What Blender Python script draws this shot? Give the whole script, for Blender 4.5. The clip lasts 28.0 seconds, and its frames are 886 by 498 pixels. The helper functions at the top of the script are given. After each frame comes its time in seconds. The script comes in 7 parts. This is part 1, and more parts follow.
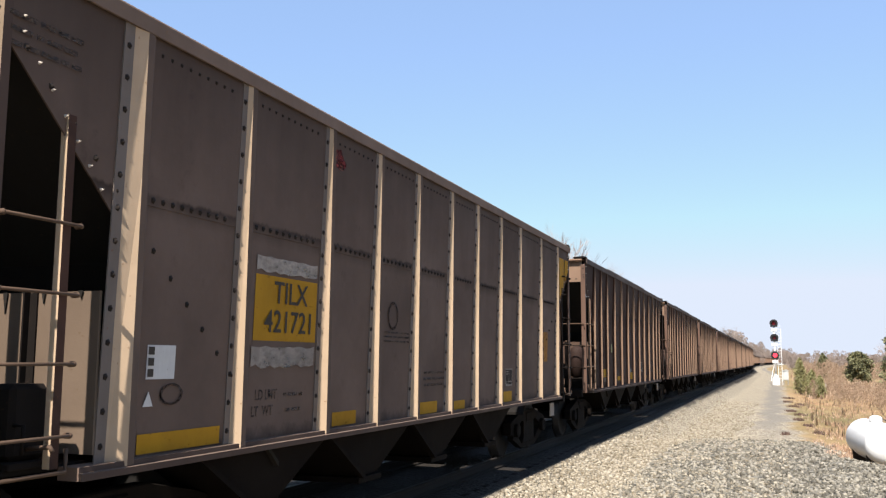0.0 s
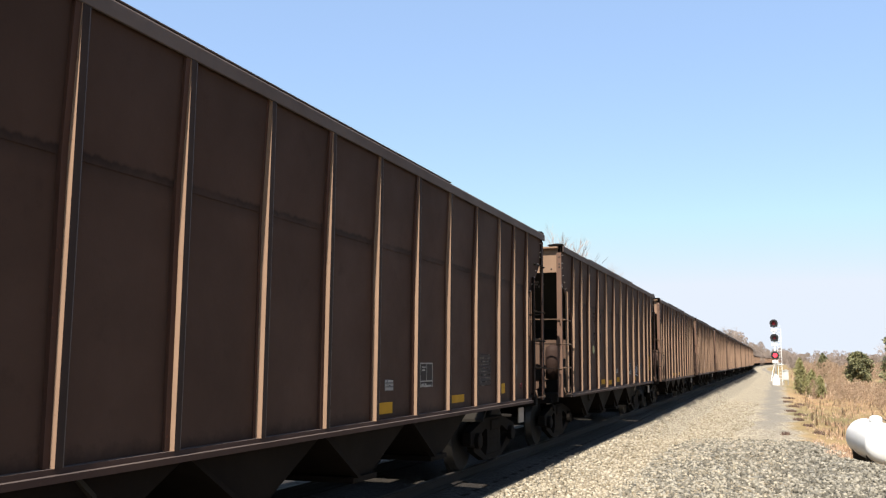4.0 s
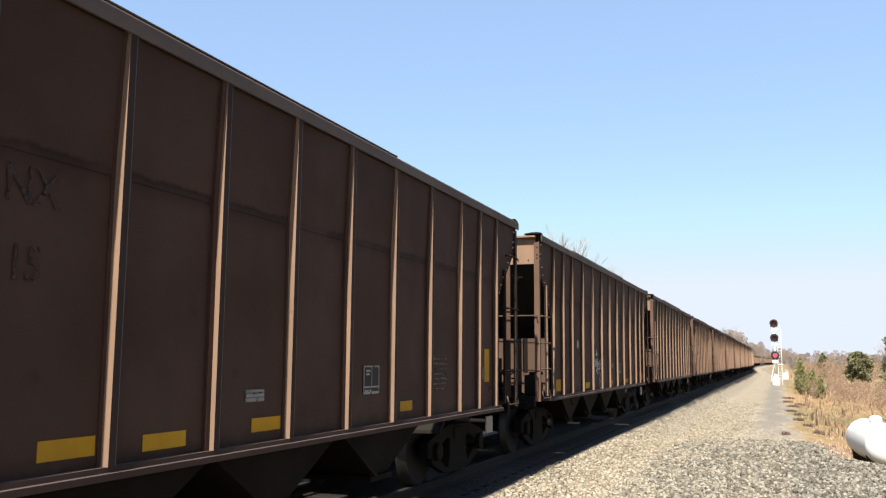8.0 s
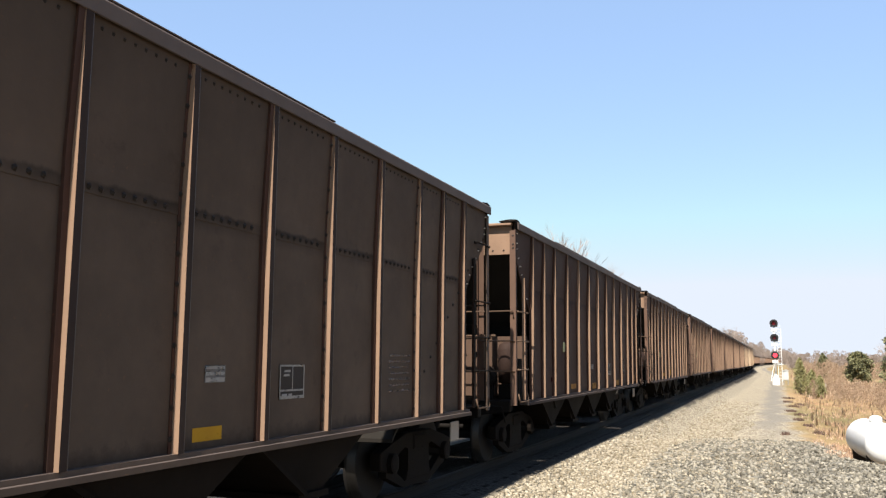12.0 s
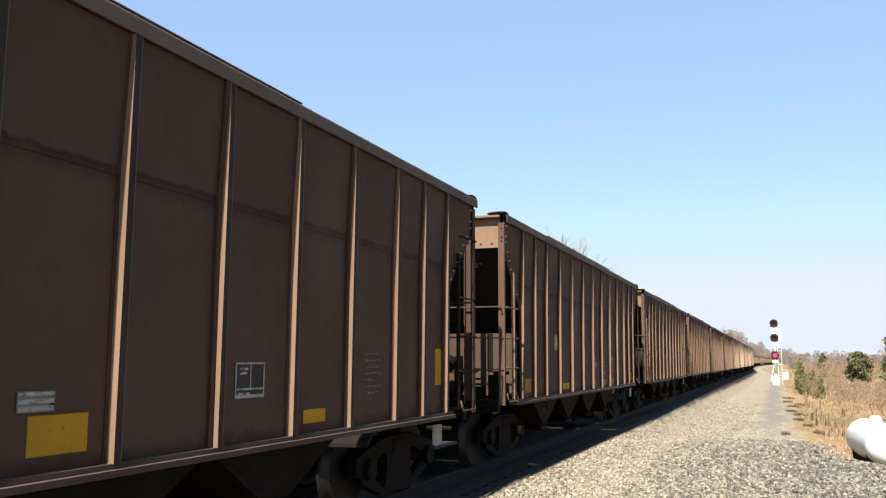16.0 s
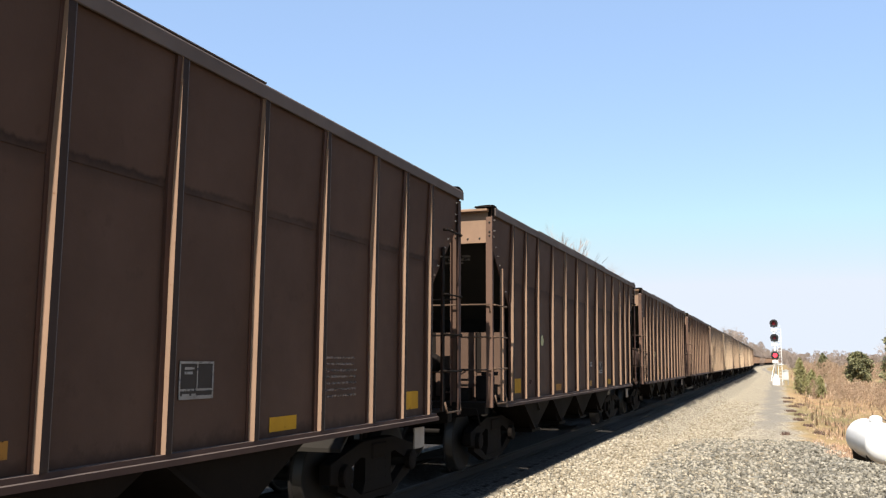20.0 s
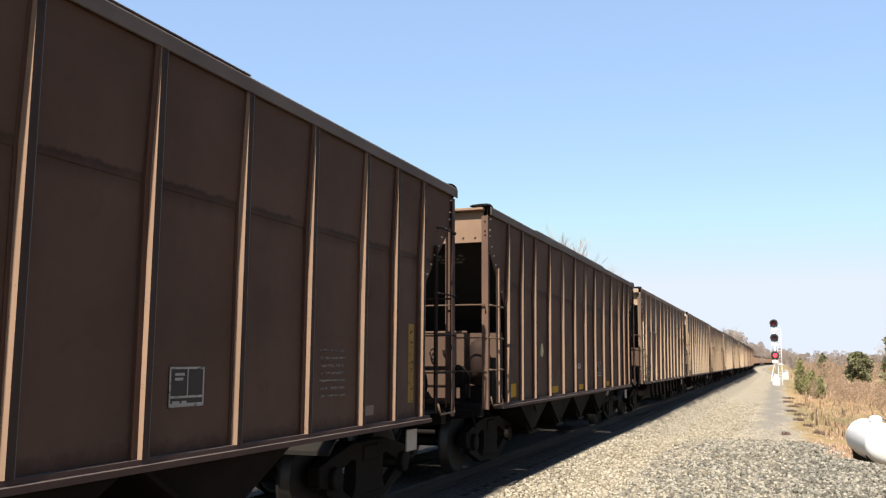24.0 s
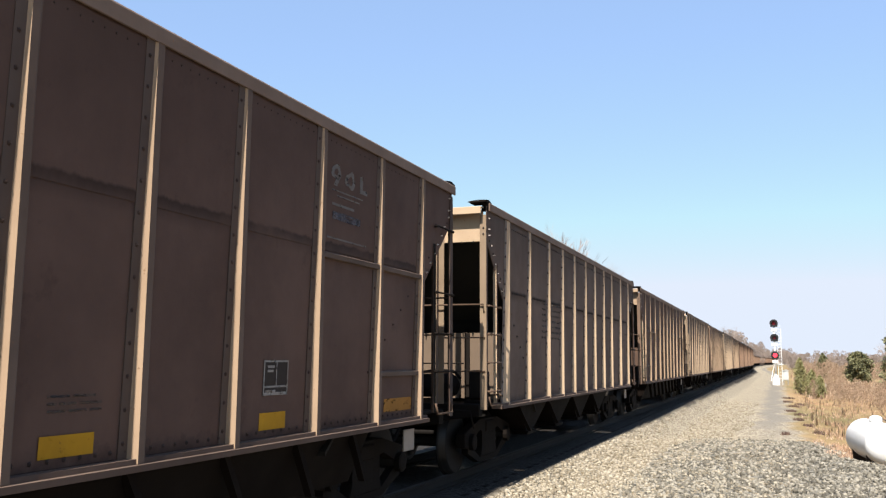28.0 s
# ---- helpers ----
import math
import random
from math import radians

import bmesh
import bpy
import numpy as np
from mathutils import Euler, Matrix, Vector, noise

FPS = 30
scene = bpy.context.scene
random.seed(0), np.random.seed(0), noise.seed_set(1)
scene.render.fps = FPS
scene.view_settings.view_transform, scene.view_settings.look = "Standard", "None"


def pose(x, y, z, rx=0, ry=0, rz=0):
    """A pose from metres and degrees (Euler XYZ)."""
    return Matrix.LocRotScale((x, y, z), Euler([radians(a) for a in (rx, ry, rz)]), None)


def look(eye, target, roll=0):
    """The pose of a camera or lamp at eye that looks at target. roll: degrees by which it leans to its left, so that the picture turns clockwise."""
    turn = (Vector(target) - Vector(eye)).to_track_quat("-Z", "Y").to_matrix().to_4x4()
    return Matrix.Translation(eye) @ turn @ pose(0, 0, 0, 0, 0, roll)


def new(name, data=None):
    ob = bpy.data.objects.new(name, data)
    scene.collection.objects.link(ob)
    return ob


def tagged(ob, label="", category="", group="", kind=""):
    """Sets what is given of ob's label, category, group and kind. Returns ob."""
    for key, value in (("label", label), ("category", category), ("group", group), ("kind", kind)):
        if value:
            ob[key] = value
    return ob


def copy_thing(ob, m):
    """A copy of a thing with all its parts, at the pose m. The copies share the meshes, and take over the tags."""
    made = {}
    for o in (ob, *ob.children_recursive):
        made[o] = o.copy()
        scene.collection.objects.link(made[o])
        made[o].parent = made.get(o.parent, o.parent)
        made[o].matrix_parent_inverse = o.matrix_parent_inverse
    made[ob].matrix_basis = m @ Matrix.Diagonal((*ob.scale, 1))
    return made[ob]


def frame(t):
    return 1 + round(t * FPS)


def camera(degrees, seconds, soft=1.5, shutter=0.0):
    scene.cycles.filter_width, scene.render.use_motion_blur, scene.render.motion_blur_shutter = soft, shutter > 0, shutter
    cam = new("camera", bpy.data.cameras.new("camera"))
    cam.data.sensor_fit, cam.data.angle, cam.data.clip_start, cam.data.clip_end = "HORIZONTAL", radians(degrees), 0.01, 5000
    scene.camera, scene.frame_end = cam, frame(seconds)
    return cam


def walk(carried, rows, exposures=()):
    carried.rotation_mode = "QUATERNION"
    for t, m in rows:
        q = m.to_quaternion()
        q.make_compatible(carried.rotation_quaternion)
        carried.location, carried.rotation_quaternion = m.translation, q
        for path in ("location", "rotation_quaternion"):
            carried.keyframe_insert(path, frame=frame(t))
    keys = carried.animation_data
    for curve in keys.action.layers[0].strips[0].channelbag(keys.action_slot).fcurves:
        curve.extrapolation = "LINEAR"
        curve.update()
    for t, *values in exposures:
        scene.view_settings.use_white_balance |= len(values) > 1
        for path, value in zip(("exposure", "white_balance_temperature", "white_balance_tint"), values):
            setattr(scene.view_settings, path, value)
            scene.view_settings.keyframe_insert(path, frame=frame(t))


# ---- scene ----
# ---- camera: on a stand beside the track, rail top is z = 0, the track runs along +y ----
cam = camera(53.1, 28.0, soft=1.3, shutter=0.0)
EYE = Vector((5.4, 0.0, 1.67))
YAW, PITCH = radians(20.49), radians(7.18)
AIM = Vector((-math.sin(YAW) * math.cos(PITCH), math.cos(YAW) * math.cos(PITCH), math.sin(PITCH)))
CAM_POSE = look(EYE, EYE + AIM * 20.0, 0.16)
walk(cam, [(0.0, CAM_POSE), (28.0, CAM_POSE)], exposures=[(0.0, 1.145, 6400, 11.0), (1.0, 1.090, 6350, 11.0), (2.0, 1.175, 6480, 10.0), (5.0, 1.230, 6650, 9.0), (24.0, 1.230, 6650, 9.0), (28.0, 1.175, 6480, 10.0)])

# ---- sun and sky ----
SUN_EL, SUN_AZ = radians(51.5), radians(-2.8)      # the sun stands behind the camera, almost in line with the track
SUN_WAY = Vector((math.sin(SUN_AZ) * math.cos(SUN_EL), math.cos(SUN_AZ) * math.cos(SUN_EL), -math.sin(SUN_EL)))
world = bpy.data.worlds.new("sky")
scene.world = world
world.use_nodes = True
_nt = world.node_tree
_sky = _nt.nodes.new("ShaderNodeTexSky")
_sky.sky_type = "NISHITA"
_sky.sun_disc = False
_sky.sun_elevation = SUN_EL
_sky.sun_rotation = math.pi + SUN_AZ
_sky.air_density, _sky.dust_density, _sky.ozone_density = 1.0, 0.15, 2.0
_haze = _nt.nodes.new("ShaderNodeMix")
_haze.data_type, _haze.blend_type = "RGBA", "MIX"
_haze.inputs[0].default_value = 0.50                 # thin high haze evens the blue
_haze.inputs[7].default_value = (2.52, 3.66, 5.85, 1.0)
_nt.links.new(_sky.outputs[0], _haze.inputs[6])
_pale = _nt.nodes.new("ShaderNodeMix")                # the haze keeps the horizon no brighter than a pale lavender
_pale.data_type, _pale.blend_type = "RGBA", "DARKEN"
_pale.inputs[0].default_value = 1.0
_pale.inputs[7].default_value = (4.05, 4.45, 5.15, 1.0)
_nt.links.new(_haze.outputs[2], _pale.inputs[6])
_nt.links.new(_pale.outputs[2], _nt.nodes["Background"].inputs[0])
_nt.nodes["Background"].inputs[1].default_value = 0.085
sun = new("sun", bpy.data.lights.new("sun", "SUN"))
sun.data.energy, sun.data.angle, sun.data.color = 5.0, radians(0.53), (1.0, 0.93, 0.82)
sun.rotation_euler = SUN_WAY.to_track_quat("-Z", "Y").to_euler()


# ---- materials ----
def rgb(v):
    return (v[0], v[1], v[2], 1.0)


class Mat:
    """A principled material with small helpers for its nodes."""

    def __init__(self, name, colour, rough=0.8, metal=0.0):
        self.m = bpy.data.materials.new(name)
        self.m.use_nodes = True
        self.nt = self.m.node_tree
        self.b = self.nt.nodes["Principled BSDF"]
        self.b.inputs["Base Color"].default_value = rgb(colour)
        self.b.inputs["Roughness"].default_value = rough
        self.b.inputs["Metallic"].default_value = metal
        self.b.inputs["Specular IOR Level"].default_value = 0.25
        self.colour = None
        self.base = colour

    def node(self, kind, **inputs):
        n = self.nt.nodes.new(kind)
        for k, v in inputs.items():
            n.inputs[k.replace("_", " ")].default_value = v
        return n

    def link(self, a, b):
        self.nt.links.new(a, b)

    def coords(self, scale=(1, 1, 1), which="Object"):
        tc = self.node("ShaderNodeTexCoord")
        mp = self.node("ShaderNodeMapping")
        mp.inputs["Scale"].default_value = scale
        self.link(tc.outputs[which], mp.inputs[0])
        return mp.outputs[0]

    def noise(self, vec, scale, detail=4.0, rough=0.6):
        n = self.node("ShaderNodeTexNoise", Scale=scale, Detail=detail, Roughness=rough)
        self.link(vec, n.inputs["Vector"])
        return n.outputs["Fac"]

    def ramp(self, fac, stops):
        r = self.node("ShaderNodeValToRGB")
        e = r.color_ramp.elements
        while len(e) < len(stops):
            e.new(0.5)
        for el, (pos, c) in zip(e, stops):
            el.position = pos
            el.color = rgb(c) if not isinstance(c, float) else (c, c, c, 1)
        self.link(fac, r.inputs[0])
        return r.outputs[0]

    def mix(self, fac, a, b, mode="MIX"):
        n = self.node("ShaderNodeMix")
        n.data_type, n.blend_type = "RGBA", mode
        for sock, v in ((n.inputs[0], fac), (n.inputs[6], a), (n.inputs[7], b)):
            if isinstance(v, (int, float)):
                sock.default_value = v
            elif isinstance(v, tuple):
                sock.default_value = rgb(v)
            else:
                self.link(v, sock)
        return n.outputs[2]

    def scaled(self, socket, by):
        n = self.node("ShaderNodeMath")
        n.operation = "MULTIPLY"
        n.inputs[1].default_value = by
        self.link(socket, n.inputs[0])
        return n.outputs[0]

    def paint(self, socket):
        self.link(socket, self.b.inputs["Base Color"])
        return self

    def bump(self, fac, strength=0.3, dist=0.02):
        n = self.node("ShaderNodeBump", Strength=strength, Distance=dist)
        self.link(fac, n.inputs["Height"])
        self.link(n.outputs[0], self.b.inputs["Normal"])
        return self

    def rough(self, fac, lo, hi):
        self.link(self.ramp(fac, [(0.3, float(lo)), (0.7, float(hi))]), self.b.inputs["Roughness"])
        return self


def steel(name, colour, dirt, rust, rough=0.72, streaks=0.55, seam=0.0, gloss=0.12, top_dark=0.5):
    """Weathered freight-car paint: large blotches, coal-dust streaks that run down, rust specks; a grimy band along a seam."""
    m = Mat(name, colour, rough)
    v = m.coords()
    info = m.node("ShaderNodeObjectInfo")
    off = m.node("ShaderNodeVectorMath")
    off.operation = "ADD"
    sc = m.node("ShaderNodeVectorMath")
    sc.operation = "SCALE"
    cmb = m.node("ShaderNodeCombineXYZ")
    for i in range(3):
        m.link(info.outputs["Random"], cmb.inputs[i])
    m.link(cmb.outputs[0], sc.inputs[0])
    sc.inputs["Scale"].default_value = 37.0
    m.link(v, off.inputs[0])
    m.link(sc.outputs[0], off.inputs[1])
    v = off.outputs[0]
    mp = m.node("ShaderNodeMapping")
    mp.inputs["Scale"].default_value = (2.6, 2.6, 0.30)
    m.link(v, mp.inputs[0])
    blot = m.noise(v, 0.9, 5.0, 0.65)
    streak = m.noise(mp.outputs[0], 1.6, 5.0, 0.7)
    speck = m.noise(v, 23.0, 3.0, 0.7)
    c = m.mix(m.ramp(blot, [(0.35, 0.0), (0.7, 1.0)]), colour, dirt)
    c = m.mix(m.ramp(streak, [(0.45, 0.0), (0.75, streaks)]), c, dirt)
    c = m.mix(m.ramp(speck, [(0.66, 0.0), (0.72, 0.7)]), c, rust)
    if seam:
        sep = m.node("ShaderNodeSeparateXYZ")
        m.link(m.coords(), sep.inputs[0])
        drip = m.node("ShaderNodeMapping")
        drip.inputs["Scale"].default_value = (9.0, 9.0, 0.5)
        m.link(v, drip.inputs[0])
        wob = m.node("ShaderNodeMath")
        wob.operation = "MULTIPLY_ADD"
        wob.inputs[1].default_value, wob.inputs[2].default_value = 0.09, -0.045 - seam + 0.5
        m.link(m.noise(drip.outputs[0], 1.0, 4.0, 0.65), wob.inputs[0])
        at = m.node("ShaderNodeMath")
        at.operation = "ADD"
        m.link(sep.outputs[2], at.inputs[0])
        m.link(wob.outputs[0], at.inputs[1])
        band = m.ramp(at.outputs[0], [(0.35, 0.0), (0.45, 0.45), (0.505, 0.85), (0.53, 0.0)])
        gaps = m.ramp(m.noise(v, 1.3, 4.0, 0.6), [(0.32, 0.2), (0.5, 1.0)])
        c = m.mix(m.mix(1.0, band, gaps, "MULTIPLY"), c, (dirt[0] * 0.33, dirt[1] * 0.33, dirt[2] * 0.33))
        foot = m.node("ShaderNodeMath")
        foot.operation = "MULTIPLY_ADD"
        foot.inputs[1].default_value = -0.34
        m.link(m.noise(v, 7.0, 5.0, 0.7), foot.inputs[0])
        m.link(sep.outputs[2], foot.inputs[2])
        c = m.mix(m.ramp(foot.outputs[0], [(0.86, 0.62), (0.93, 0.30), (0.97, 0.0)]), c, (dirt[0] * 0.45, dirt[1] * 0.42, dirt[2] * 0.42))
        # Darker towards the top edge, with an uneven border.
        top_tone = m.node("ShaderNodeMath")
        top_tone.operation = "MULTIPLY_ADD"
        top_tone.inputs[1].default_value = 0.9
        m.link(m.noise(drip.outputs[0], 0.35, 5.0, 0.6), top_tone.inputs[0])
        m.link(sep.outputs[2], top_tone.inputs[2])
        c = m.mix(m.ramp(m.scaled(top_tone.outputs[0], 0.2), [(0.66, 0.0), (0.86, top_dark)]), c, (dirt[0] * 0.6, dirt[1] * 0.6, dirt[2] * 0.6))
        scuff = m.ramp(m.noise(v, 3.1, 6.0, 0.7), [(0.60, 0.0), (0.75, 0.5)])
        c = m.mix(scuff, c, (dirt[0] * 0.55, dirt[1] * 0.5, dirt[2] * 0.5))
    m.paint(c)
    m.b.inputs["Specular IOR Level"].default_value = gloss
    m.bump(m.mix(0.5, blot, speck), 0.25, 0.01)
    m.rough(blot, rough - 0.06, rough + 0.10)
    return m.m


def worn(mat, lo=0.40, hi=0.58, least=0.15, scale=16.0):
    """Paint rubbed through to the sheet in places: its cover breaks up in smears and specks."""
    nt = mat.node_tree
    b = next(n for n in nt.nodes if n.type == "BSDF_PRINCIPLED")
    tc = nt.nodes.new("ShaderNodeTexCoord")
    mp = nt.nodes.new("ShaderNodeMapping")
    mp.inputs["Scale"].default_value = (1.0, 0.7, 1.5)
    no = nt.nodes.new("ShaderNodeTexNoise")
    no.inputs["Scale"].default_value, no.inputs["Detail"].default_value, no.inputs["Roughness"].default_value = scale, 6.0, 0.72
    r = nt.nodes.new("ShaderNodeMapRange")
    for k, v in ((1, lo), (2, hi), (3, least), (4, 1.0)):
        r.inputs[k].default_value = v
    nt.links.new(tc.outputs["Object"], mp.inputs[0])
    nt.links.new(mp.outputs[0], no.inputs["Vector"])
    nt.links.new(no.outputs["Fac"], r.inputs[0])
    nt.links.new(r.outputs[0], b.inputs["Alpha"])
    return mat


M_BROWN = steel("brown_car_paint", (0.050, 0.0280, 0.0222), (0.0370, 0.0214, 0.0180), (0.0682, 0.0341, 0.0242), streaks=0.2)
M_BROWN_SHEET = steel("brown_sheet_paint", (0.0655, 0.03584, 0.02448), (0.0495, 0.02772, 0.01944), (0.07, 0.03762, 0.0234), 0.75, 0.08, 2.90, top_dark=0.25)
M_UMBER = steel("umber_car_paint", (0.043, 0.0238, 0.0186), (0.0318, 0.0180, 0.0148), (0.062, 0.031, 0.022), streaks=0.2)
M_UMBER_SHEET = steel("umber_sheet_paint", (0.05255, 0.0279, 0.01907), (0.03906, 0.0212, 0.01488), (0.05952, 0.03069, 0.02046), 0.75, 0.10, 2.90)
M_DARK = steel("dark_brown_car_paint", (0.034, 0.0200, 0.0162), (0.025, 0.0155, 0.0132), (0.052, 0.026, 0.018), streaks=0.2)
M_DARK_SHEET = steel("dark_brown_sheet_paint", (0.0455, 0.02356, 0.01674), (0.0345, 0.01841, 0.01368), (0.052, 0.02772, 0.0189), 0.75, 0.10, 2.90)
M_BROWN_POST = steel("brown_chord_paint", (0.0814, 0.06254, 0.05625), (0.0594, 0.04602, 0.0425), (0.11, 0.06136, 0.04), streaks=0.3)
# End paint lighter than the sides, since the ends face the sun.
M_FRAME = steel("sunlit_end_paint", (0.233, 0.1478, 0.1019), (0.1702, 0.1109, 0.07728), (0.1512, 0.0672, 0.0336))
M_BULK = steel("grimy_bulkhead_paint", (0.08584, 0.05368, 0.03919), (0.0649, 0.04056, 0.03021), (0.06702, 0.03181, 0.01837), streaks=0.3)
M_BULK_GREY = steel("dusty_cream_bulkhead_paint", (0.144, 0.1048, 0.07603), (0.112, 0.08067, 0.05857), (0.096, 0.05888, 0.03379), streaks=0.3)
# End post tones set between their sunlit and shaded looks.
M_ENDFRAME = steel("half_shade_end_post_paint", (0.118, 0.0703, 0.05141), (0.082, 0.05035, 0.03783), (0.11, 0.0475, 0.02522))
# Darkened further for the shade in the gap between cars.
M_ENDPOST = steel("shade_darkened_end_post_paint", (0.088, 0.0530, 0.0385), (0.062, 0.0382, 0.0285), (0.085, 0.040, 0.022))
M_RIB_END = steel("tan_end_post_paint", (0.150, 0.101, 0.073), (0.105, 0.071, 0.052), (0.12, 0.06, 0.03))
# Darker copy of the grey end paint, for posts in the gap's shade.
M_ENDGREY = steel("half_shade_cream_end_paint", (0.235, 0.172, 0.118), (0.165, 0.120, 0.083), (0.15, 0.08, 0.04))
# Web paint kept pale so the post webs look sunlit.
M_POSTWEB = steel("sunlit_post_web", (0.2332, 0.1518, 0.1067), (0.1782, 0.1166, 0.08305), (0.1245, 0.05809, 0.02904))
M_LADDER = steel("grimy_ladder_paint", (0.0923, 0.05964, 0.04118), (0.0639, 0.04118, 0.02982), (0.0994, 0.0497, 0.02485))
# Likewise a sunlit tone for the grey cars' ends and webs.
M_FRAME_GREY = steel("sunlit_grey_paint", (0.4422, 0.3243, 0.2221), (0.3369, 0.2464, 0.1664), (0.1837, 0.09673, 0.04681))
M_GREY = steel("grey_car_paint", (0.0714, 0.04753, 0.038), (0.0504, 0.03395, 0.02802), (0.08925, 0.04656, 0.0323), streaks=0.2)
M_GREY_SHEET = steel("grey_sheet_paint", (0.1291, 0.08824, 0.07011), (0.08987, 0.06209, 0.04986), (0.1225, 0.0719, 0.05141), 0.75, 0.08, 2.76, top_dark=0.8)
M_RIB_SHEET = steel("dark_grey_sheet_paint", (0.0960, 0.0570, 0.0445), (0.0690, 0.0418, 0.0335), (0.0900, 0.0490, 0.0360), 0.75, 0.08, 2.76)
# The same sunlit tone for the ribbed cars' webs and ends.
M_RIB_WEB = steel("sunlit_tan_web", (0.335, 0.238, 0.163), (0.255, 0.180, 0.122), (0.150, 0.080, 0.042))
M_GREY_POST = steel("grey_post_paint", (0.150, 0.106, 0.084), (0.108, 0.076, 0.060), (0.1802, 0.09079, 0.04446))
M_GREY_FACE = steel("grey_post_face_paint", (0.1103, 0.07663, 0.0608), (0.0777, 0.05432, 0.0437), (0.1365, 0.0679, 0.04275), streaks=0.35)
M_OLDLABEL = worn(steel("weathered_paper_label", (0.135, 0.120, 0.112), (0.085, 0.074, 0.068), (0.07, 0.055, 0.048), streaks=0.7), 0.32, 0.5, 0.3, 10.0)
M_SMUDGE = worn(steel("smudged_white_paint", (0.42, 0.37, 0.33), (0.17, 0.14, 0.12), (0.10, 0.075, 0.06), streaks=0.8), 0.28, 0.56, 0.30, 5.0)
M_BOARD = steel("dusty_white_board", (0.2812, 0.2386, 0.2026), (0.2063, 0.171, 0.1423), (0.1875, 0.135, 0.09488))
M_OLDBLACK = steel("faded_black_stencil_ground", (0.034, 0.027, 0.0235), (0.03, 0.023, 0.02), (0.05, 0.033, 0.026))
M_TAN = steel("dusty_brown_paint", (0.078, 0.053, 0.040), (0.052, 0.037, 0.029), (0.17, 0.075, 0.035), streaks=0.3)
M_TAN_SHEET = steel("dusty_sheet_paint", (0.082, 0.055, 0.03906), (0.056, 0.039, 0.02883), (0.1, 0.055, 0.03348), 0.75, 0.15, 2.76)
M_WORNTEXT = worn(steel("worn_black_stencil", (0.058, 0.043, 0.037), (0.070, 0.051, 0.043), (0.08, 0.05, 0.04)))
# Rivets darkened to take in the small shadows that they cast.
M_RIVET = steel("shadow_dark_rivet", (0.018, 0.014, 0.012), (0.026, 0.020, 0.017), (0.05, 0.03, 0.02))
M_RIB_RIVET = steel("worn_brown_rivet", (0.046, 0.030, 0.025), (0.036, 0.024, 0.020), (0.06, 0.035, 0.025))
M_RUSTY = steel("rusted_flange", (0.062, 0.030, 0.021), (0.040, 0.022, 0.017), (0.11, 0.042, 0.024), streaks=0.4)
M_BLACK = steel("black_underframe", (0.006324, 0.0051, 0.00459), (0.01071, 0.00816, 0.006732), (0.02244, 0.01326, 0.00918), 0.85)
M_UNDER = steel("near_black_hopper_paint", (0.006839, 0.004687, 0.003776), (0.004687, 0.003385, 0.002864), (0.0127, 0.00762, 0.005078), 0.85, gloss=0.06)
for _n in M_BLACK.node_tree.nodes:
    if _n.type == "BSDF_PRINCIPLED":
        _n.inputs["Specular IOR Level"].default_value = 0.06
M_WHEEL = Mat("dirty_wheel_steel", (0.008438, 0.00675, 0.006075), 0.8, 0.0).m
M_TREAD = Mat("worn_tread_steel", (0.025, 0.023, 0.0215), 0.4, 0.6).m
M_YELLOW = worn(steel("yellow_reflector", (0.396, 0.2042, 0.01), (0.27, 0.1364, 0.012), (0.144, 0.0704, 0.02), streaks=0.45), 0.26, 0.40, 0.45, 11.0)
M_ORANGE = worn(steel("faded_orange_reflector", (0.3, 0.135, 0.0225), (0.1875, 0.08625, 0.021), (0.12, 0.06, 0.0225)), 0.30, 0.45, 0.3, 11.0)
M_STENCIL = worn(steel("faded_white_stencil", (0.2805, 0.255, 0.2338), (0.17, 0.1487, 0.1318), (0.136, 0.102, 0.085)), 0.34, 0.48, 0.3)
M_DULL_YELLOW = worn(steel("grimy_yellow_reflector", (0.20, 0.118, 0.026), (0.12, 0.072, 0.022), (0.10, 0.055, 0.025)), 0.30, 0.45, 0.3, 11.0)
M_WHITE = steel("white_decal", (0.58, 0.57, 0.56), (0.38, 0.35, 0.33), (0.3, 0.26, 0.22))
M_ENDTEXT = steel("faded_end_lettering", (0.062, 0.043, 0.033), (0.080, 0.055, 0.041), (0.09, 0.055, 0.04))
M_DARKTEXT = steel("dark_lettering", (0.035, 0.03, 0.028), (0.06, 0.05, 0.04), (0.07, 0.05, 0.04))
M_COAL = steel("coal_dust_interior", (0.0125, 0.011, 0.01), (0.02, 0.0175, 0.015), (0.04, 0.025, 0.015), 0.9)


M_GEAR = steel("near_black_brake_gear", (0.00936, 0.00792, 0.00756), (0.0162, 0.01296, 0.01116), (0.0324, 0.0198, 0.0144), 0.85, gloss=0.03)
# Outer post faces painted darker than the sheet, as they look in shade.
M_POSTFACE = steel("shaded_post_face", (0.027, 0.0165, 0.0135), (0.020, 0.013, 0.011), (0.036, 0.019, 0.014), streaks=0.2)
# Pale colour makes the bolt heads glint as if sunlit.
M_BOLT = Mat("sunlit_bolt_head", (0.46, 0.40, 0.35), 0.6).m
# Painted highlight along the posts' far edge, as if catching the sky.
M_EDGE = Mat("highlight_post_edge", (0.04297, 0.02957, 0.02564), 0.5).m
M_RIB_FLANGE = steel("grimy_riveted_flange", (0.088, 0.063, 0.052), (0.064, 0.046, 0.039), (0.10, 0.055, 0.036), streaks=0.4)
M_GREY_FLANGE = steel("grey_riveted_flange", (0.165, 0.135, 0.118), (0.115, 0.092, 0.08), (0.15, 0.075, 0.045), streaks=0.4)


